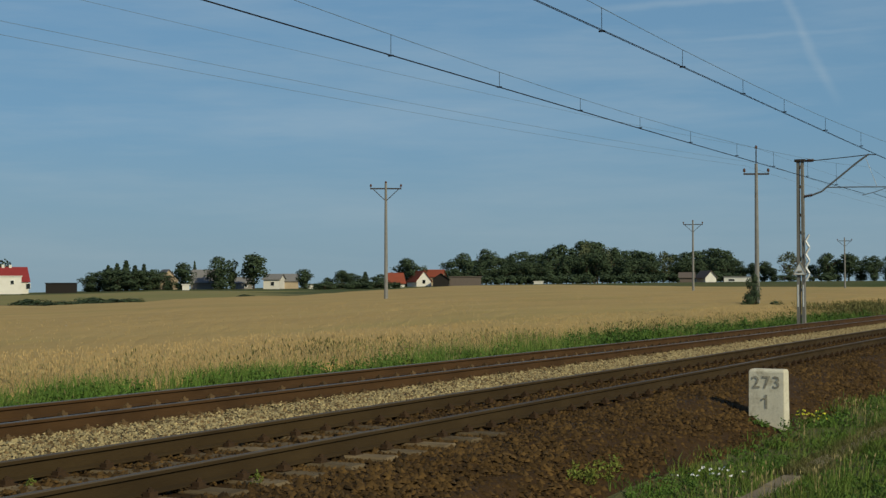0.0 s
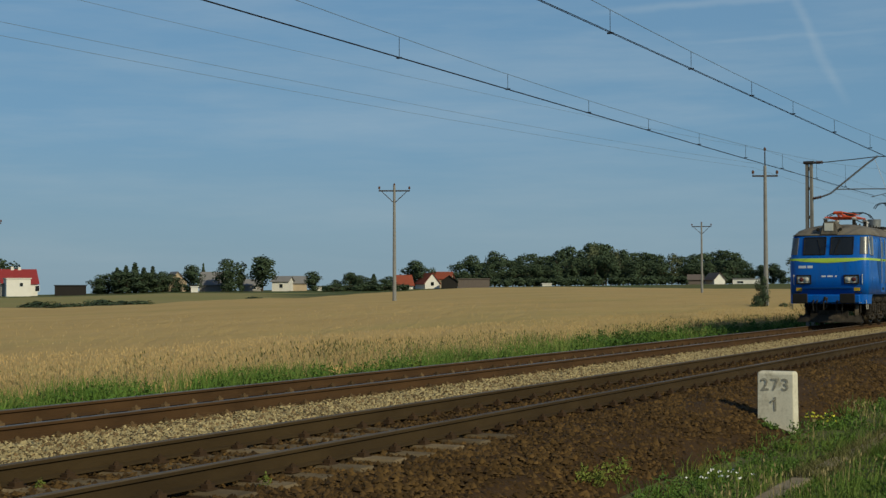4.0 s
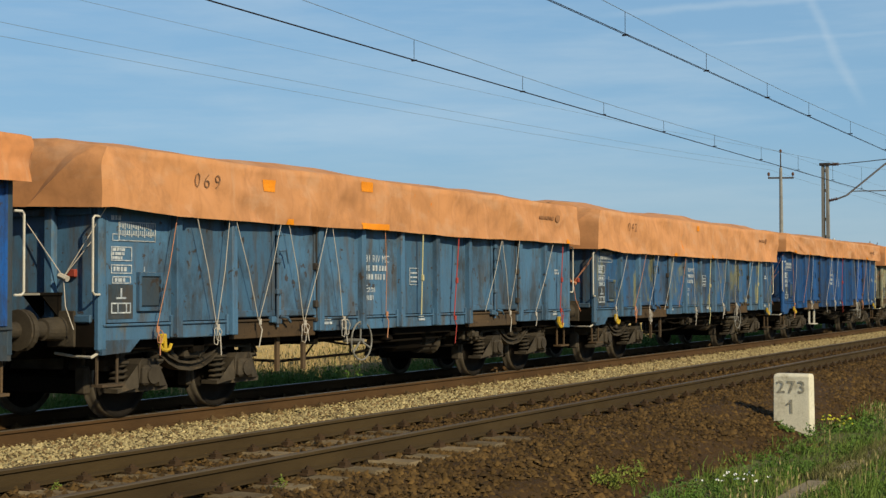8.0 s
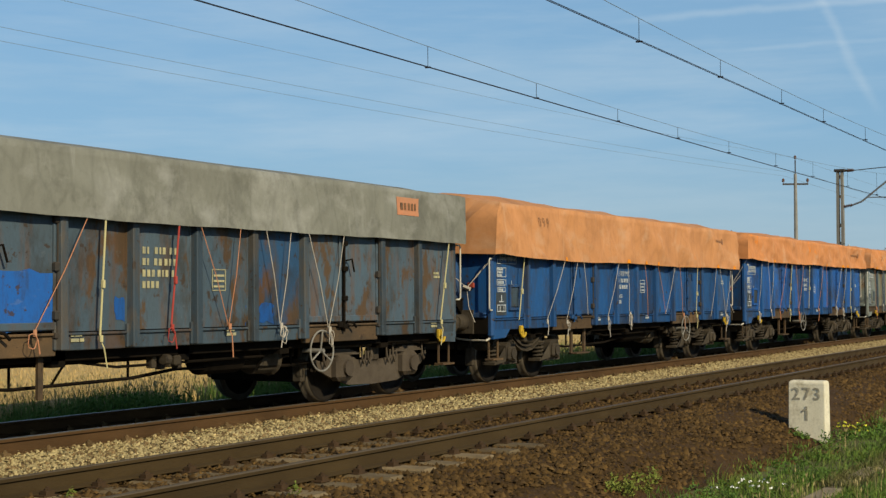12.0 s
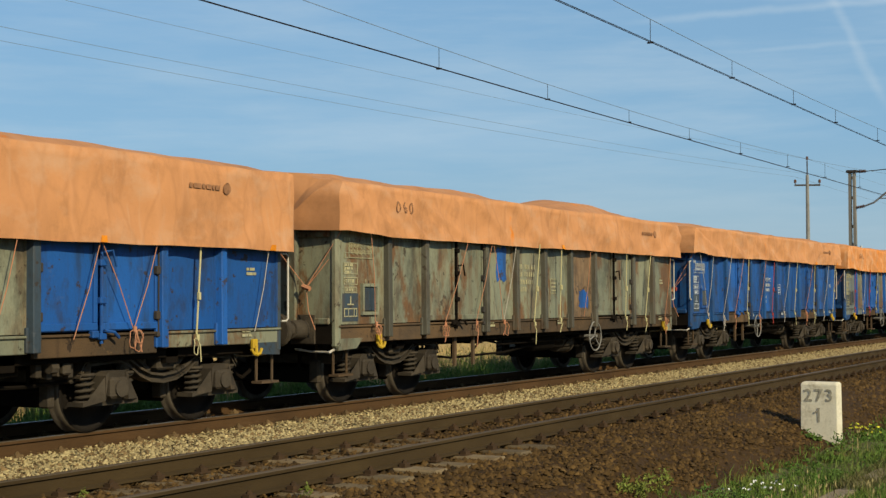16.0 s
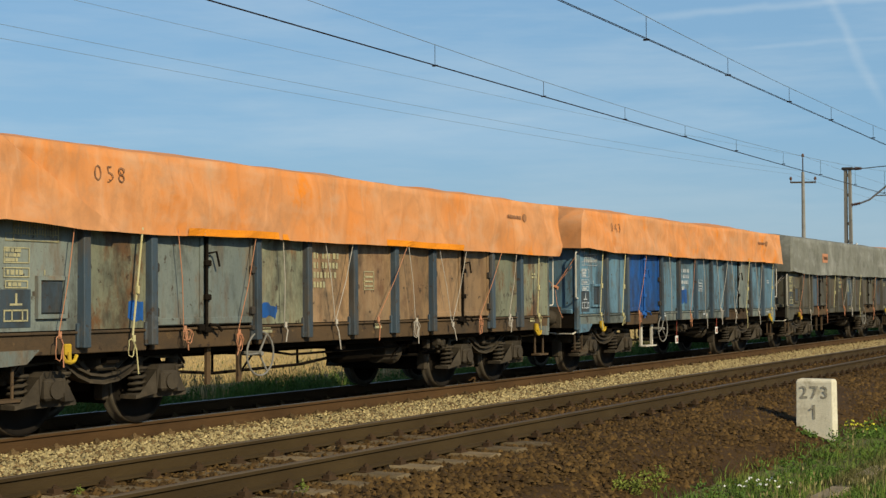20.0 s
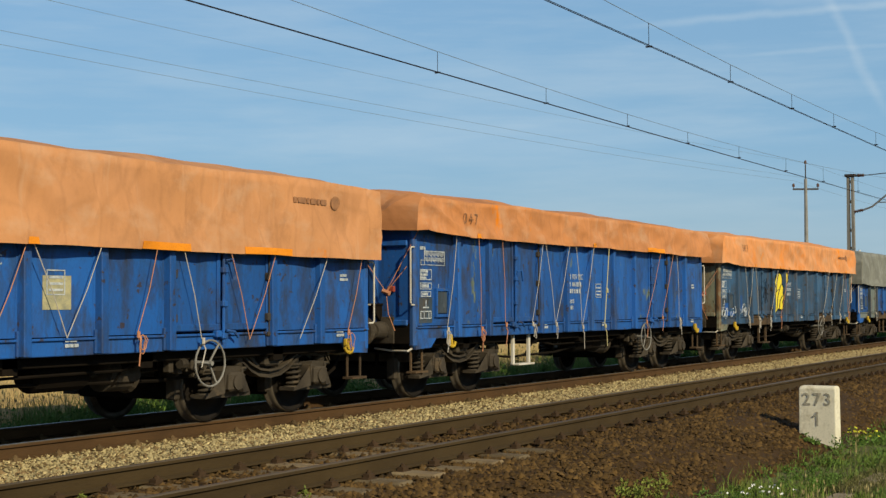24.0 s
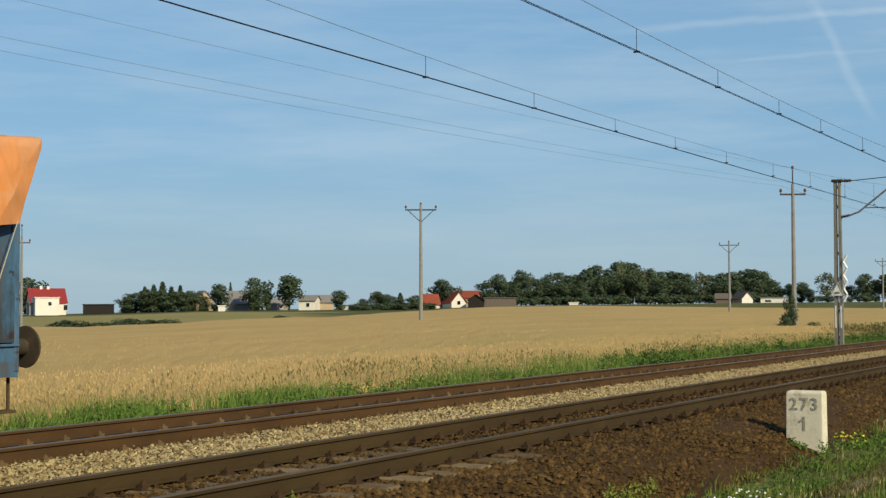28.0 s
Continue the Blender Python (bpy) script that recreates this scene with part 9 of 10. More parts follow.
    # sides
    for s in (-1, 1):
        k = side(s)
        for u in (3.02, 15.08):
            bm = bmesh.new()
            patch(bm, k, u + 0.13, u + 0.85, 1.28, 3.42, 2, 8, 0.014)
            d = part("door", bm, M["loco_blue"], t)
            part("door_window", patch(bmesh.new(), lambda a, b, o: k(a, b, o + 0.014), u + 0.31, u + 0.66, 2.66, 3.24, 3, 3, 0.006), M["window_glass"], d)
            part("stripe", patch(bmesh.new(), lambda a, b, o: k(a, b, o + 0.014), u + 0.13, u + 0.85, 2.49, 2.578, 2, 1, 0.005), M["loco_lime"], d, "lime green stripe")
            part("step_hole", patch(bmesh.new(), lambda a, b, o: k(a, b, o + 0.014), u + 0.3, u + 0.7, 1.36, 1.46, 1, 1, 0.004), M["loco_black"], d)
            bm = bmesh.new()
            pipe(bm, [k(u + 0.45, 2.55, 0.02), k(u + 0.5, 2.53, 0.06), k(u + 0.62, 2.54, 0.06)], 0.014)
            part("door_handle", bm, M["loco_black"], d)
            for x in (u + 0.08, u + 0.90):
                bm = bmesh.new()
                pipe(bm, [k(x, 3.4, 0.0), k(x, 3.36, 0.05), k(x, 2.6, 0.05), k(x, 1.66, 0.05), k(x, 1.62, 0.0)], 0.017)
                part("handrail", bm, M["galvanised"], t)
        for u, w, z0, z1 in ((4.22, 1.05, 2.66, 3.28), (13.75, 1.1, 2.72, 3.28)):
            bm = bmesh.new()
            patch(bm, k, u, u + w, z0, z1, 1, 4, 0.008)
            g = part("air_grille", bm, M["loco_blue"], t)
            n = 6
            for i in range(n):
                bm = bmesh.new()
                x = u + w * (i + 0.5) / n
                pipe(bm, [k(x, z0 + 0.03, 0.0), k(x, (z0 + z1) / 2, 0.0), k(x, z1 - 0.03, 0.0)], 0.012, 6)
                part("grille_bar", bm, M["loco_blue"], g)
        for u, w in ((4.3, 0.95), (6.0, 1.15), (7.5, 1.15), (9.05, 1.0), (10.5, 1.05), (11.95, 1.05), (13.65, 1.15)):
            part("filter_panel", patch(bmesh.new(), k, u, u + w, 1.66, 2.44, 2, 4, 0.006), M["filter_dust"], t, "blue vent panel stained with brown dust")
        for u, w, z0, z1 in ((9.1, 0.68, 2.66, 2.98), (9.15, 0.6, 3.1, 3.36), (9.1, 0.1, 2.66, 2.98)):
            part("side_window", patch(bmesh.new(), k, u, u + w, z0, z1, 1, 2, 0.01 if w > 0.2 else 0.016), M["window_glass"] if w > 0.2 else M["lamp_glass"], t)
        # emblem: two bent blades round a lozenge, and blocks in place of the lettering
        bm = bmesh.new()
        cx, cz = 10.42, 3.05
        for sg in (-1, 1):
            pts = [(-0.12, 0.27), (0.18, 0.22), (0.40, -0.06), (0.30, -0.17), (0.05, -0.13), (0.15, 0.0), (0.03, 0.17)]
            a = [bm.verts.new(k(cx + sg * px, cz + sg * pz, 0.006)) for px, pz in pts]
            bm.faces.new(a)
        a = [bm.verts.new(k(cx + px, cz + pz, 0.006)) for px, pz in ((0, 0.13), (0.11, 0.0), (0, -0.13), (-0.11, 0))]
        bm.faces.new(a)
        part("emblem", bm, M["loco_white"], t, "white emblem of two bent blades")
        for u0, u1, z0, z1 in ((11.2, 11.46, 3.0, 3.28), (11.55, 11.8, 3.0, 3.28), (11.88, 12.1, 3.0, 3.28), (12.2, 12.45, 2.98, 3.22), (12.52, 12.78, 2.98, 3.22), (12.85, 13.0, 2.98, 3.22), (13.06, 13.3, 2.88, 3.22), (13.36, 13.62, 2.98, 3.22)):
            part("lettering_block", patch(bmesh.new(), k, u0, u1, z0, z1, 1, 1, 0.006), M["loco_white"], t)
        for i in range(9):
            part("lettering_block", patch(bmesh.new(), k, 11.25 + 0.2 * i, 11.33 + 0.2 * i, 2.80, 2.87, 1, 1, 0.006), M["loco_white"], t)
        for u0, u1 in ((8.75, 8.95), (9.0, 9.2), (9.26, 9.34), (9.42, 9.7), (9.76, 10.1), (10.14, 10.22)):
            part("marking", patch(bmesh.new(), k, u0, u1, 1.56, 1.68, 1, 1, 0.006), M["loco_white"], t)
        for u0, u1 in ((9.3, 9.45), (9.5, 9.75)):
            part("marking", patch(bmesh.new(), k, u0, u1, 1.44, 1.5, 1, 1, 0.006), M["loco_white"], t)
        for u0, u1, z0, z1 in ((8.3, 8.48, 1.24, 1.34), (10.25, 10.38, 1.25, 1.35), (11.0, 11.35, 1.235, 1.25), (6.9, 7.1, 1.22, 1.25), (16.45, 16.88, 1.29, 1.33), (16.45, 16.75, 1.23, 1.27), (5.3, 5.38, 1.24, 1.28), (4.15, 4.22, 3.1, 3.2), (14.85, 14.98, 3.12, 3.22), (8.75, 8.88, 3.1, 3.22)):
            part("marking", patch(bmesh.new(), k, u0, u1, z0, z1, 1, 1, 0.006), M["loco_white"], t)
        pl = part("notice_plate", patch(bmesh.new(), k, 16.26, 16.68, 1.57, 1.83, 1, 1, 0.006), M["loco_white"], t)
        for z in (1.63, 1.69, 1.75):
            part("text_bar", patch(bmesh.new(), k, 16.32, 16.62, z, z + 0.018, 1, 1, 0.009), M["mark_faded"], pl)
        for i in range(9):
            u0 = 16.75 + 0.135 * i
            part("number_bar", patch(bmesh.new(), k, u0, u0 + (0.105 if i not in (4,) else 0.07), 1.64 if i != 4 else 1.74, 1.88 if i != 4 else 1.78, 1, 1, 0.006), M["loco_white"], t)
        # darker blue corners on both sides of each door
        for pts in (((3.0, 3.3), (2.36, 2.36), (2.97, 1.46)), ((4.03, 3.3), (4.25, 3.08), (4.03, 2.72)), ((16.07, 3.22), (16.76, 2.42), (16.07, 1.7)), ((15.05, 3.3), (14.8, 3.08), (15.05, 2.72))):
            bm = bmesh.new()
            (xa, za), (xb, zb), (xc, zc) = pts
            rows = []
            for i in range(13):
                z = za + (zc - za) * i / 12
                q = (za - z) / (za - zb) if z > zb else (z - zc) / (zb - zc)
                x = xa + (xc - xa) * i / 12
                rows.append([bm.verts.new(k(x, z, 0.005)), bm.verts.new(k(x + (xb - x) * q, z, 0.005))])
            for p, q in zip(rows, rows[1:]):
                bm.faces.new((p[0], p[1], q[1], q[0]))
            part("dark_corner", bm, M["loco_blue_dark"], t, "darker blue corner beside the door")
    # shoulder louvres
    def sh(u, a, o=0.0, s=-1):
        z = 3.535 + (3.80 - 3.535) * a
        return Vector((u, s * (loco_half(z) + o), z + o * 0.6))
    for s in (-1, 1):
        for i in range(7):
            u = 5.85 + i * 1.02
            bm = bmesh.new()
            g = []
            for j in range(6):
                g.append([bm.verts.new(sh(u + dx, j / 5, 0.012, s)) for dx in (0.06, 0.96)])
            for p, q in zip(g, g[1:]):
                bm.faces.new((p[0], p[1], q[1], q[0]))
            lo = part("roof_louvre", bm, M["loco_vent"], t)
            for j in range(8):
                bm = bmesh.new()
                pipe(bm, [sh(u + 0.07, (j + 0.5) / 8, 0.025, s), sh(u + 0.95, (j + 0.5) / 8, 0.025, s)], 0.012, 4)
                part("slat", bm, M["loco_roof"], lo)
            bm = bmesh.new()
            for x in (u, u + 1.0):
                pipe(bm, [sh(x, j / 5, 0.02, s) for j in range(6)], 0.035, 6)
            pipe(bm, [sh(u, 1.0, 0.02, s), sh(u + 1.02, 1.0, 0.02, s)], 0.03, 6)
            part("louvre_rib", bm, M["loco_rib"], lo)
    # roof gear
    pantograph(t, 3.75, False, -1)
    pantograph(t, 15.0, True, 1)
    bm = bmesh.new()
    lathe(bm, [(0, 0.26), (0.32, 0.28), (0.33, 0.25), (0.28, 0.22)], (7.9, -0.35, 4.02), "z", 24)
    part("drum", bm, M["galvanised"], t, "grey sheet-metal drum on the roof")
    bm = bmesh.new()
    pipe(bm, [(5.0, -0.2, 4.2), (6.2, -0.3, 4.1), (8.0, -0.1, 4.12), (10.5, 0.0, 4.12), (13.6, 0.0, 4.2)], 0.022)
    for i in range(12):
        rod(bm, (5.6 + 0.66 * i, -0.5, 3.9), (5.6 + 0.66 * i, -0.5, 4.06), 0.025, 6)
    part("roof_busbar", bm, M["loco_under"], t)
    bm = bmesh.new()
    box(bm, 9.3, 13.2, -0.5, 0.5, 3.9, 4.1, 0.03)
    part("roof_hatch", bm, M["loco_black"], t)
    for u in (5.6, 16.6):
        bm = bmesh.new()
        box(bm, u - 0.06, u + 0.06, -0.53, -0.41, 3.85, 4.08, 0.02)
        lathe(bm, [(0, 0.05), (0.02, 0.11), (0.05, 0.11), (0.07, 0.05), (0.09, 0.08), (0.12, 0.03)], (u, -0.47, 4.08), "z", 14)
        part("roof_insulator", bm, M["porcelain"], t)
    for u in (2.2, 2.9, 16.9, 17.3):
        bm = bmesh.new()
        rod(bm, (u, -0.75, 3.86), (u, -0.75, 3.96), 0.03, 6)
        part("roof_bolt", bm, M["loco_under"], t)
    # underframe, boxes
    bm = bmesh.new()
    box(bm, 0.9, 18.3, -1.3, 1.3, 1.08, 1.21)
    part("underframe", bm, M["loco_black"], t)
    for a, b, y0, y1, z0, z1 in ((7.2, 7.85, -1.42, -0.9, 0.72, 1.14), (8.0, 10.1, -1.44, -0.8, 0.50, 1.14), (10.3, 10.95, -1.42, -0.9, 0.72, 1.14)):
        for s in (1, -1):
            bm = bmesh.new()
            box(bm, a, b, min(s * y0, s * y1), max(s * y0, s * y1), z0, z1, 0.02)
            bx = part("battery_box", bm, M["loco_box"], t)
            if b - a < 1:
                bm = bmesh.new()
                box(bm, a + 0.25, a + 0.38, min(s * y0, s * (y0 - 0.008)), max(s * y0, s * (y0 - 0.008)), 0.9, 1.06)
                part("notice", bm, M["yellow"], bx)
    bm = bmesh.new()
    box(bm, 8.6, 9.6, -1.2, -0.6, 0.22, 0.34, 0.03)
    pipe(bm, [(8.7, -1.0, 0.3), (8.7, -1.0, 0.6)], 0.03)
    pipe(bm, [(9.5, -1.0, 0.3), (9.5, -1.0, 0.6)], 0.03)
    part("magnet_box", bm, M["loco_under"], t)
    loco_bogie(t, 4.47, 1)
    loco_bogie(t, 14.77, -1)
    return t


TRAIN.append((locomotive(), 0.0))


# ---- the far side of the field ----
def polar(az, r):
    return r * math.sin(radians(az)), r * math.cos(radians(az))


def leaf_cloud(rng, blobs, n, size, squeeze=1.0):
    """Small leaf clumps spread over the skins of several uneven blobs."""
    v, f = [], []
    for _ in range(n):
        (cx, cy, cz), (rx, ry, rz) = rng.choice(blobs)
        d = Vector((rng.gauss(0, 1), rng.gauss(0, 1), rng.gauss(0, 1))).normalized()
        k = rng.uniform(0.55, 1.06) * (1 + 0.22 * noise.noise(d * 2.6 + Vector((cx, cy, cz))))
        p = Vector((cx + d.x * rx * k, cy + d.y * ry * k, cz + d.z * rz * k))
        if p.z < 0.15:
            continue
        a = Vector((rng.gauss(0, 1), rng.gauss(0, 1), rng.gauss(0, 0.6))).normalized()
        a = (a - d * (a.dot(d) * 0.8)).normalized()
        b = d.cross(a).normalized()
        s = size * rng.uniform(0.5, 1.2)
        i = len(v)
        v += [p - a * s * 0.5, p + b * s * 0.42, p + a * s * 0.55 * squeeze, p - b * s * 0.4 + d * s * 0.2]
        f += [(i, i + 1, i + 2), (i, i + 2, i + 3)]
    return v, f


def tree(name, label, height, width, kind, leaf, seed, n=1500):
    """Tapered trunk, limbs and a ragged crown."""
    rng = random.Random(seed)
    t = thing(name, label, "tree", "far trees" if name != "bush" else "bushes")
    bm = bmesh.new()
    h = height
    trunk_top = h * (0.55 if kind != "conifer" else 0.95)
    pipe(bm, [(0, 0, -0.3), (0.05 * h * 0.1, 0, trunk_top * 0.5), (0, 0.02 * h, trunk_top)], h * 0.022, 7)
    if kind != "conifer":
        for i in range(6):
            a = i * 1.05 + rng.uniform(0, 0.5)
            z = trunk_top * rng.uniform(0.5, 0.95)
            pipe(bm, [(0, 0, z), (width * 0.18 * math.cos(a), width * 0.18 * math.sin(a), z + h * 0.12), (width * 0.33 * math.cos(a), width * 0.33 * math.sin(a), z + h * 0.22)], h * 0.009, 5)
    part("trunk", bm, M["bark"], t)
    blobs = []
    if kind == "conifer":
        for i in range(9):
            z = h * (0.12 + 0.1 * i)
            r = width * 0.5 * (1 - i / 9.6)
            blobs.append(((rng.uniform(-0.1, 0.1) * r, rng.uniform(-0.1, 0.1) * r, z), (r, r, h * 0.07)))
    elif kind == "bush":
        for i in range(7):
            a = rng.uniform(0, math.tau)
            blobs.append(((width * 0.28 * math.cos(a), width * 0.28 * math.sin(a), h * rng.uniform(0.25, 0.6)), (width * 0.24, width * 0.24, h * 0.32)))
    else:
        for i in range(11):
            a = rng.uniform(0, math.tau)
            q = rng.uniform(0.0, 0.32) * width
            z = h * rng.uniform(0.14, 0.82) if kind == "round" else h * rng.uniform(0.16, 0.85)
            s = 1 - 0.45 * abs(z / h - 0.55) / 0.45
            blobs.append(((q * math.cos(a), q * math.sin(a), z), (width * 0.27 * s, width * 0.27 * s, h * 0.18)))
        blobs.append(((0, 0, h * 0.86), (width * 0.2, width * 0.2, h * 0.13)))
    v, f = leaf_cloud(rng, blobs, n, max(0.28, height * 0.06))
    ob = new("crown", quick_mesh("crown", [tuple(p) for p in v], f, M[leaf]))
    ob.parent = t
    return t


TREES = {
    "round": tree("tree", "dark green broad-crowned tree behind the wheat field", 8, 6.5, "round", "leaf", 1, 2000),
    "round2": tree("tree", "dark green broad-crowned tree behind the wheat field", 8, 6.5, "round", "leaf", 2, 2000),
    "tall": tree("tree", "tall dark green tree beside farm buildings", 8, 5.5, "tall", "leaf", 3, 2000),
    "pale": tree("tree", "thin grey-green tree behind the field", 8, 6, "tall", "leaf_pale", 4, 700),
    "conifer": tree("conifer", "narrow dark conifer by the farm", 7, 3, "conifer", "leaf_conifer", 5, 1000),
    "wood": tree("tree", "dark green tree at the edge of the wood", 10, 8, "round", "leaf", 6, 1700),
    "wood2": tree("tree", "dark green tree at the edge of the wood", 10, 8, "tall", "leaf", 7, 1700),
    "bush": tree("bush", "low green bush at the edge of the field", 2, 3, "bush", "leaf", 8, 900),
}
BASE_H = {"round": 8, "round2": 8, "tall": 8, "pale": 8, "conifer": 7, "wood": 10, "wood2": 10, "bush": 2}
BASE_W = {"round": 6.5, "round2": 6.5, "tall": 5.5, "pale": 6, "conifer": 3, "wood": 8, "wood2": 8, "bush": 3}
USED = set()


def plant(kind, az, r, height, width, turn=0):
    x, y = polar(az, r)
    m = pose(x, y, ground_z(x, y) - 0.05, 0, 0, turn)
    if kind in USED:
        c = copy_thing(TREES[kind], m)
    else:
        c = TREES[kind]
        c.matrix_basis = m
        USED.add(kind)
    k = width / BASE_W[kind]
    c.scale = (k, k, height / BASE_H[kind])
    return c


# kind, heading, distance, height, crown width
for spec in (("round", 44.45, 345, 8.6, 6.5), ("round2", 48.6, 335, 4.6, 5.5), ("round", 49.0, 340, 5.4, 6), ("conifer", 49.3, 335, 6.6, 3.2), ("conifer", 49.65, 335, 7.2, 3.6), ("conifer", 50.0, 338, 6.0, 3.3),
             ("conifer", 50.35, 335, 6.2, 2.8), ("conifer", 48.95, 330, 6.2, 2.8), ("round", 48.3, 333, 3.6, 5), ("round2", 49.35, 328, 4.8, 6), ("round", 50.1, 328, 4.6, 6), ("round2", 50.5, 330, 4.2, 5), ("round", 51.3, 332, 3.4, 4), ("round2", 49.7, 330, 4.4, 6), ("round", 50.75, 338, 4.8, 4.6), ("round2", 51.85, 332, 6.2, 5.8), ("conifer", 52.35, 350, 7.0, 1.6),
             ("round", 53.3, 332, 7.6, 6.2), ("round2", 53.85, 334, 5.0, 3.2), ("tall", 54.72, 332, 8.2, 5.8), ("round2", 56.8, 334, 4.6, 4.6), ("round", 57.7, 338, 2.6, 3), ("tall", 58.3, 336, 4.3, 3.2), ("round", 58.65, 338, 3.6, 5),
             ("conifer", 59.25, 336, 4.0, 2.6), ("round2", 59.9, 340, 3.2, 5), ("round2", 58.95, 334, 3.0, 4), ("round", 60.95, 350, 7.0, 6.8), ("round2", 61.35, 348, 5.2, 4.2)):
    plant(*spec[:3], spec[3] * (1.0 if spec[0] == "conifer" else 1.05), spec[4] * 1.4, turn=(spec[1] * 977) % 360)
# the wood: two rows of trees and a lower fringe
WOOD = [(62.75, 6.5), (63.25, 9.2), (63.75, 7.2), (64.2, 9.9), (64.75, 7.6), (65.2, 8.6), (65.65, 9.0), (66.05, 8.6), (66.5, 9.0), (66.95, 10.0), (67.3, 11.2), (67.75, 10.6), (68.1, 11.8), (68.45, 12.0), (68.75, 12.2),
        (69.45, 9.8), (69.8, 9.2), (70.25, 9.7), (70.6, 8.6), (70.95, 8.2), (71.8, 8.2), (72.3, 8.3), (72.65, 8.8), (73.1, 9.4), (73.5, 9.2), (73.95, 8.8), (74.3, 6.0)]
for i, (az, h) in enumerate(WOOD):
    plant("wood" if i % 2 else "wood2", az, 402 + 14 * (i % 3), h * 1.06, 9.5, (i * 71) % 360)
    plant("wood2" if i % 2 else "wood", az + 0.2, 385 + 6 * (i % 2), h * 0.72, 7.5, (i * 131) % 360)
    plant("bush", az - 0.15, 372, 2.8, 6.5, (i * 53) % 360)
for az, h in ((69.15, 10.4), (71.4, 9.0), (68.3, 12.0)):
    plant("pale", az, 395, h, 6.5, az * 50)
for spec in (("round", 74.95, 380, 4.6, 4.4), ("round2", 75.4, 385, 5.0, 4.6), ("round", 75.7, 380, 3.4, 3.2), ("pale", 76.4, 380, 7.2, 5.2), ("pale", 76.75, 384, 6.4, 4.0), ("bush", 76.2, 375, 1.8, 5), ("round2", 77.3, 380, 4.0, 4),
             ("round", 77.85, 380, 6.8, 5.6), ("round2", 78.2, 384, 5.4, 4), ("tall", 78.65, 380, 6.6, 5), ("round", 79.1, 384, 5.0, 5), ("round2", 79.6, 380, 6.0, 5), ("bush", 77.6, 372, 2.2, 6), ("round", 80.2, 384, 6.0, 6), ("round2", 81, 380, 6, 7)):
    plant(*spec[:3], spec[3] * 1.12, spec[4] * 1.45, turn=(spec[1] * 977) % 360)
for i in range(13):
    plant("bush", 45.6 + 0.36 * i, 148 + 5 * (i % 4), 0.5 + 0.7 * ((i * 7) % 5) / 5, 3.2 + (i % 3), i * 40)
for i in range(9):
    plant("bush", 57.6 + 0.33 * i, 310 + 5 * (i % 3), 1.7 + 0.5 * (i % 2), 6, i * 67)
plant("bush", 54.63, 180, 0.8, 3.6, 20)
plant("bush", 75.0, 100, 1.5, 1.5, 10)
plant("bush", 74.7, 99, 0.8, 0.9, 50)
plant("bush", 75.9, 101, 0.9, 1.2, 80)
plant("round", 75.02, 100.5, 2.7, 1.15, 30)


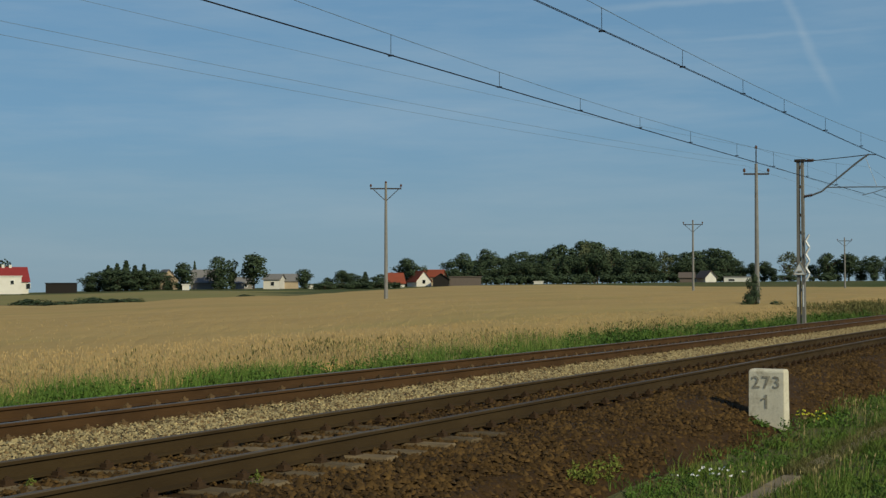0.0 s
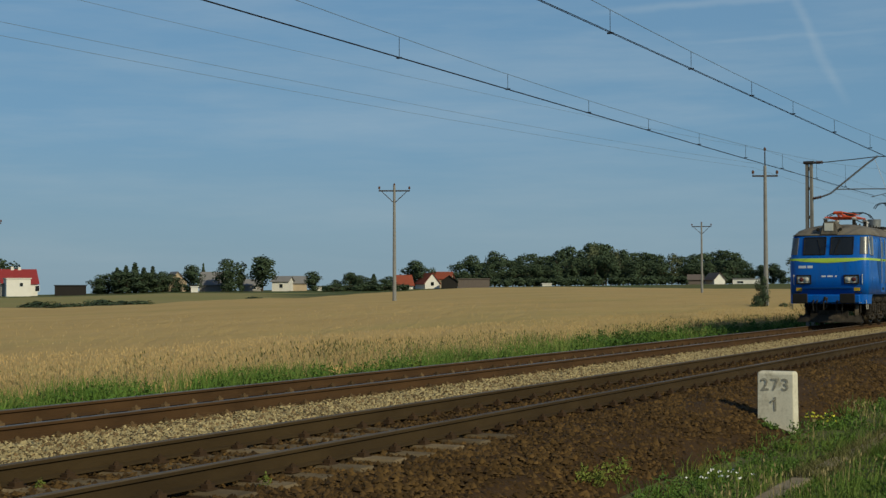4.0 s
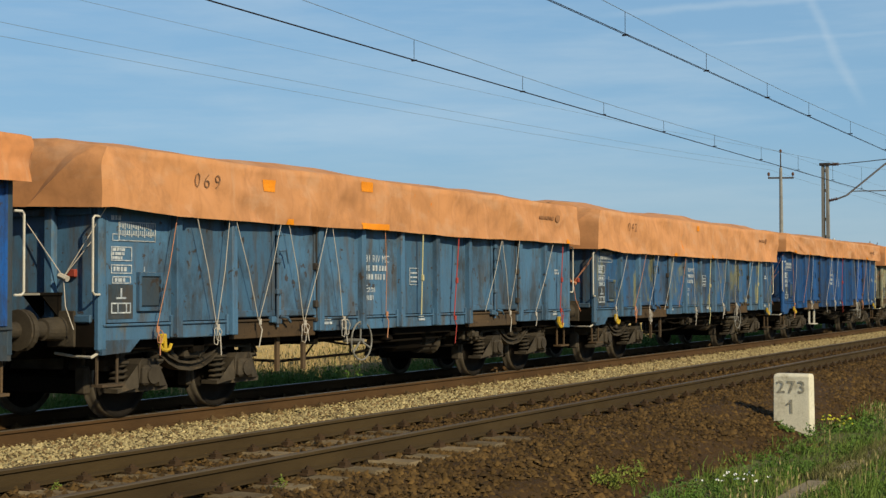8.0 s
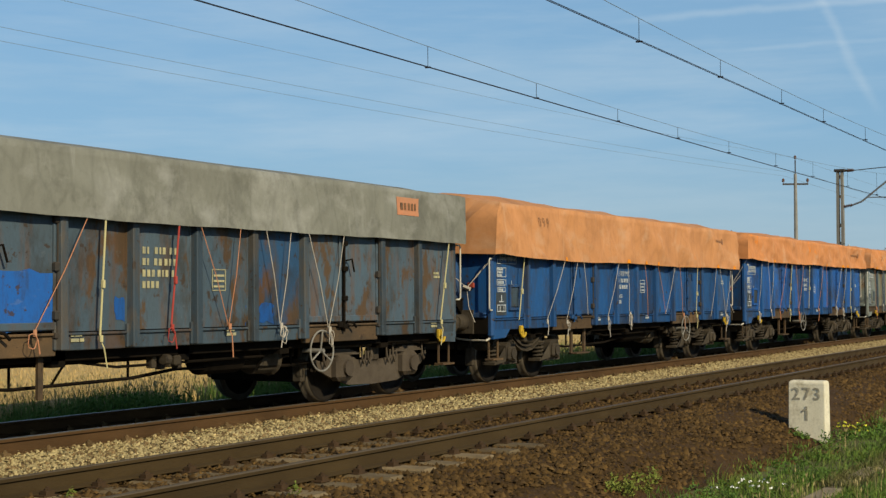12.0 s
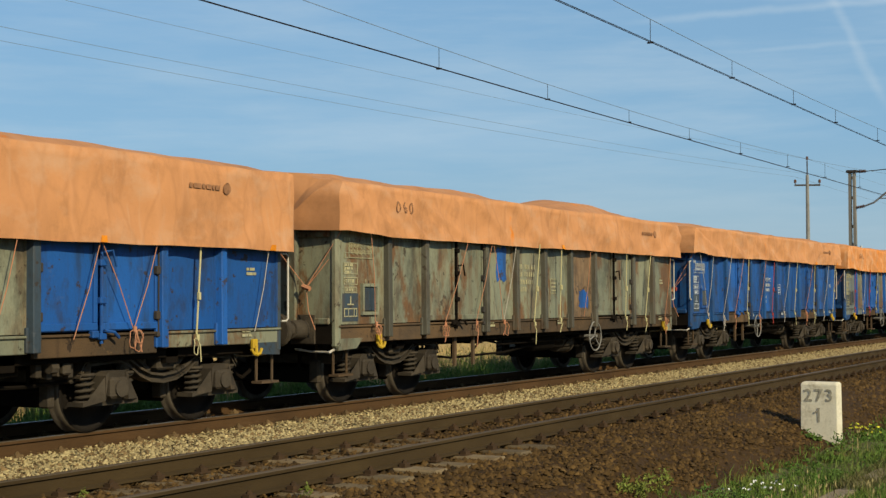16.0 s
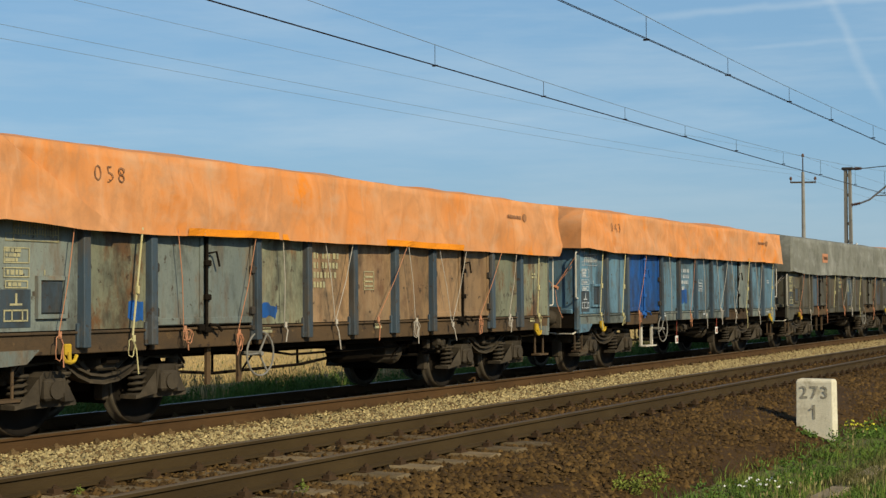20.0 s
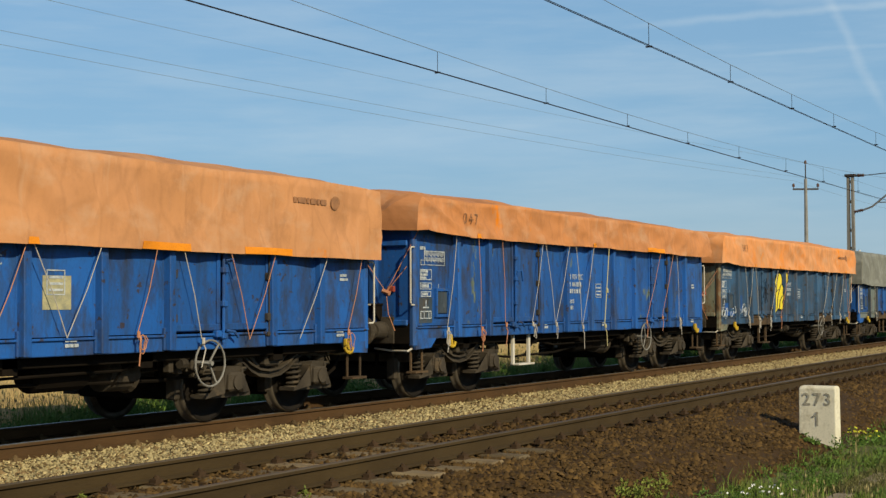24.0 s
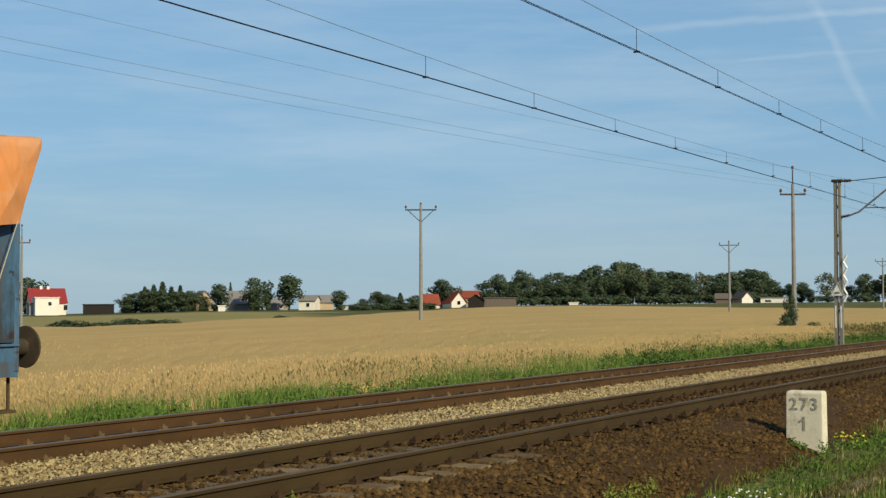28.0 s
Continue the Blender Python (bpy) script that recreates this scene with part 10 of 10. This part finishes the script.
def house(name, label, az, r, width, depth, wall, roof, wm, rm, along=True, windows=(), turn=0.0, chimneys=()):
    """A small farm building: walls, pitched or flat roof with eaves, windows, chimneys. Local x runs across the line of sight."""
    x, y = polar(az, r)
    t = thing(name, label, "building", "farm buildings")
    t.matrix_basis = pose(x, y, ground_z(x, y) - 0.1, 0, 0, -az + turn)
    w, d = width / 2, depth / 2
    bm = bmesh.new()
    if along or roof <= 0:
        box(bm, -w, w, -d, d, 0, wall)
        if roof > 0:
            for s in (-1, 1):
                a = [bm.verts.new((s * w, yy, zz)) for yy, zz in ((-d, wall), (d, wall), (0, wall + roof))]
                bm.faces.new(a)
    else:
        box(bm, -w, w, -d, d, 0, wall)
        for s in (-1, 1):
            a = [bm.verts.new((xx, s * d, zz)) for xx, zz in ((-w, wall), (w, wall), (0, wall + roof))]
            bm.faces.new(a)
    part("wall", bm, M[wm], t)
    bm = bmesh.new()
    e, th = 0.35, 0.14
    if roof <= 0:
        box(bm, -w - 0.2, w + 0.2, -d - 0.2, d + 0.2, wall, wall + 0.18)
    elif along:
        k = roof / d
        for s in (-1, 1):
            lo, hi = (s * (d + e), wall - k * e + 0.02), (0, wall + roof + 0.02)
            p = [bm.verts.new((xx, yy, zz + o)) for o in (0, th) for xx, (yy, zz) in ((-w - e, lo), (w + e, lo), (w + e, hi), (-w - e, hi))]
            for q in ((0, 1, 2, 3), (7, 6, 5, 4), (0, 4, 5, 1), (1, 5, 6, 2), (2, 6, 7, 3), (3, 7, 4, 0)):
                bm.faces.new([p[i] for i in q])
    else:
        k = roof / w
        for s in (-1, 1):
            lo, hi = (s * (w + e), wall - k * e + 0.02), (0, wall + roof + 0.02)
            p = [bm.verts.new((xx, yy, zz + o)) for o in (0, th) for yy, (xx, zz) in ((-d - e, lo), (d + e, lo), (d + e, hi), (-d - e, hi))]
            for q in ((0, 1, 2, 3), (7, 6, 5, 4), (0, 4, 5, 1), (1, 5, 6, 2), (2, 6, 7, 3), (3, 7, 4, 0)):
                bm.faces.new([p[i] for i in q])
    part("roof", bm, M[rm], t)
    for wx, wz, ww, wh in windows:
        bm = bmesh.new()
        box(bm, wx - ww / 2, wx + ww / 2, -d - 0.04, -d + 0.02, wz, wz + wh)
        o = part("window", bm, M["window_glass"], t)
        bm = bmesh.new()
        for q in ((wx - ww / 2 - 0.08, wx - ww / 2, wz - 0.08, wz + wh + 0.08), (wx + ww / 2, wx + ww / 2 + 0.08, wz - 0.08, wz + wh + 0.08), (wx - ww / 2, wx + ww / 2, wz - 0.08, wz), (wx - ww / 2, wx + ww / 2, wz + wh, wz + wh + 0.08)):
            box(bm, q[0], q[1], -d - 0.07, -d, q[2], q[3])
        part("window_frame", bm, M["white_enamel"], o)
    for cx, ch in chimneys:
        bm = bmesh.new()
        box(bm, cx - 0.3, cx + 0.3, -0.3, 0.3, wall + roof - 0.6, wall + roof + ch)
        part("chimney", bm, M["wall_white"], t)
    return t


house("farmhouse", "white farmhouse with a dark red roof", 45.14, 335, 7.8, 8, 3.0, 3.1, "wall_white", "roof_red", True, ((3.8, 1.2, 0.9, 1.2),), 8, ((-1.2, 0.7), (0.4, 0.6)))
house("annexe", "white flat-roofed annexe in front of the farmhouse", 45.12, 326, 5.2, 5, 4.0, 0, "wall_white", "wall_white", True, ((0.6, 2.3, 0.7, 0.8),), 8)
house("lean_to", "grey open lean-to beside the farmhouse", 44.77, 328, 3.6, 4, 2.8, 0, "wall_grey", "roof_grey", True, (), 8)
house("black_shed", "black boarded shed with a flat roof", 47.15, 330, 6.9, 5, 2.3, 0, "boards_dark", "boards_dark", True, (), 0)
house("cottage", "cottage with a pale grey roof half hidden by trees", 51.2, 345, 4.5, 6, 2.4, 2.4, "wall_tan", "roof_grey", False, (), 15)
house("barn", "barn with a steep pale grey roof", 52.75, 342, 5.5, 7, 1.8, 2.9, "wall_grey", "roof_grey", True, (), -10)
house("white_hut", "small white hut in the stubble", 52.0, 322, 1.6, 1.6, 1.3, 0, "wall_white", "wall_white")
house("outhouse", "grey outhouse between trees", 54.25, 345, 4.0, 5, 1.6, 1.3, "wall_grey", "roof_grey", True, ((0.4, 0.6, 0.7, 0.7),), 12)
house("white_house", "white house beside a tan barn", 55.55, 340, 3.9, 6, 2.4, 1.2, "wall_white", "roof_grey", True, ((0.3, 0.9, 0.8, 0.9),), -14)
house("tan_barn", "tan rendered barn with a grey roof", 56.15, 345, 4.0, 6, 2.0, 1.6, "wall_tan", "roof_grey", True, (), 5)
house("low_shed", "low white shed behind the hedge", 57.15, 340, 3.0, 3, 1.1, 0, "wall_white", "roof_grey")
house("red_roofed_house", "white house with a bright red roof", 60.45, 340, 3.8, 6, 1.2, 2.3, "wall_white", "roof_tile", True, (), 10)
house("gabled_house", "white gabled house among trees", 61.45, 345, 3.8, 7, 1.5, 2.3, "wall_white", "roof_tile", False, ((0, 0.8, 0.8, 0.9),), 20)
house("orange_roofed_house", "house with an orange tiled roof", 62.05, 350, 5.0, 6, 2.4, 1.6, "wall_tan", "roof_tile", True, (), -8)
house("timber_barn", "dark weathered timber barn", 62.35, 336, 3.8, 6, 1.8, 1.3, "boards_dark", "boards_dark", False, (), 0)
house("timber_shed", "weathered grey timber shed at the edge of the field", 63.35, 336, 7.6, 5, 2.2, 0, "boards_weathered", "boards_weathered", True, (), 0)
house("white_shed", "low white shed before the wood", 66.35, 366, 2.4, 2.5, 0.7, 0, "wall_white", "wall_white")
house("brick_house", "brick house before the wood", 72.35, 362, 3.6, 6, 1.3, 1.2, "boards_weathered", "boards_weathered", True, (), 0)
house("white_cottage", "small white gabled cottage at the field edge", 73.1, 364, 3.0, 6, 1.3, 1.6, "wall_white", "boards_weathered", False, (), 25)
house("long_shed", "long low white shed at the edge of the field", 74.35, 366, 6.8, 4, 1.3, 0, "wall_white", "roof_grey", True, ((-1.5, 0.3, 1.5, 0.5),))


def power_pole(az, r, top, braced, label, turn=0.0):
    """Concrete pole with a cross-arm and pin insulators."""
    x, y = polar(az, r)
    t = thing("power_pole", label, "utility pole", "power poles")
    g = ground_z(x, y)
    t.matrix_basis = pose(x, y, g, 0, 0, -az + turn)
    h = top - g
    bm = bmesh.new()
    rod(bm, (0, 0, -0.5), (0, 0, h - (0.05 if braced else 1.2)), 0.19, 10, 0.11)
    part("pole", bm, M["pole_grey"], t)
    arm = h - (0.55 if braced else 1.95)
    w = 1.42 if braced else 0.92
    bm = bmesh.new()
    box(bm, -w, w, -0.06, 0.06, arm - 0.06, arm + 0.06, 0.01)
    part("crossarm", bm, M["steel_dark"], t)
    if braced:
        for s in (-1, 1):
            bm = bmesh.new()
            rod(bm, (s * w * 0.85, -0.08, arm), (s * 0.1, -0.14, arm - 1.05), 0.04, 6)
            part("brace", bm, M["steel_dark"], t)
    else:
        bm = bmesh.new()
        rod(bm, (0, 0, h - 1.25), (0, 0, h - 0.2), 0.045, 8)
        part("top_rod", bm, M["steel_dark"], t)
    for px, pz in ((-w + 0.05, arm + 0.06), (w - 0.05, arm + 0.06), (0, h - 0.22)):
        bm = bmesh.new()
        rod(bm, (px, 0, pz), (px, 0, pz + 0.12), 0.025, 6)
        lathe(bm, [(0.1, 0.05), (0.12, 0.1), (0.2, 0.09), (0.23, 0.11), (0.32, 0.07), (0.36, 0.03)], (px, 0, pz), "z", 10)
        part("insulator", bm, M["insulator"], t)
    return t


power_pole(44.2, 165, 10.95, False, "pale concrete power pole beside the farmhouse")
power_pole(60.1, 127, 10.95, True, "concrete power pole with a braced cross-arm in the wheat")
power_pole(72.6, 207, 11.0, True, "concrete power pole with a braced cross-arm in the wheat")
power_pole(75.12, 104, 11.55, False, "concrete power pole with a short cross-arm above a bush", 12)
power_pole(78.5, 288, 10.9, True, "distant concrete power pole with a cross-arm")


def power_line():
    t = tagged(new("power_line"), "three thin wires of a rural power line", "power line", kind="structure")
    ax, ay = polar(75.12, 104)
    bx, by = -16.0, 34.0
    for off, z in ((-0.87, 10.25), (0.87, 10.25), (0.0, 11.5)):
        bm = bmesh.new()
        sag_wire(bm, (ax + 0.1 * off, ay + off, z), (bx, by + off, z - (0.45 if off else 0.15)), 0.75, 0.007, 30)
        part("wire", bm, M["wire_pale"], t)
        bm = bmesh.new()
        sag_wire(bm, (ax, ay + off, z), (ax + 125, ay - 7 + off, z - 0.2), 1.0, 0.008, 16)
        part("wire", bm, M["wire_pale"], t)
    return t


power_line()


# flowers on the verge
def flowers(name, spots, n, h, size, m, label):
    xy = []
    for cx, cy in spots:
        for _ in range(n):
            xy.append((cx + random.gauss(0, 0.13), cy + random.gauss(0, 0.13)))
    xy = np.array(xy)
    blades(name, xy, heights(xy) - 0.02, h, 0.004, M["grass"], label + " (stalks)", "wildflowers", 0.3)
    v, f = [], []
    for x, y in xy:
        z = ground_z(x, y) + h * random.uniform(0.75, 1.15)
        for _ in range(2):
            a = Vector((random.gauss(0, 1), random.gauss(0, 1), random.gauss(0, 1))).normalized() * size
            b = a.orthogonal()
            p = Vector((x + random.gauss(0, 0.02), y + random.gauss(0, 0.02), z))
            i = len(v)
            v += [tuple(p + a), tuple(p + b), tuple(p - a), tuple(p - b)]
            f += [(i, i + 1, i + 2), (i, i + 2, i + 3)]
    tagged(new(name + "_heads", quick_mesh(name, v, f, m)), label, "wildflowers", kind="stuff")


flowers("yellow_flowers", ((21.2, 4.86), (21.5, 4.84)), 12, 0.2, 0.018, M["flower"], "yellow wildflowers beside the kilometre stone")
flowers("white_flowers", ((14.7, 4.66), (15.2, 4.58), (15.0, 4.42), (15.5, 4.66), (15.3, 4.4)), 4, 0.13, 0.012, M["flower_white"], "small white wildflowers on the verge")


def motions():
    """Everything that moves: the locomotive and its wagons roll along the far track."""
    for ob, back in TRAIN:
        walk(ob, [(t, pose(FRONT + back - run(t), YF, 0)) for t in (0, 4, 8, 12, 14.5, 17, 18.6, 20.3, 23, 25.7, 28)])


motions()
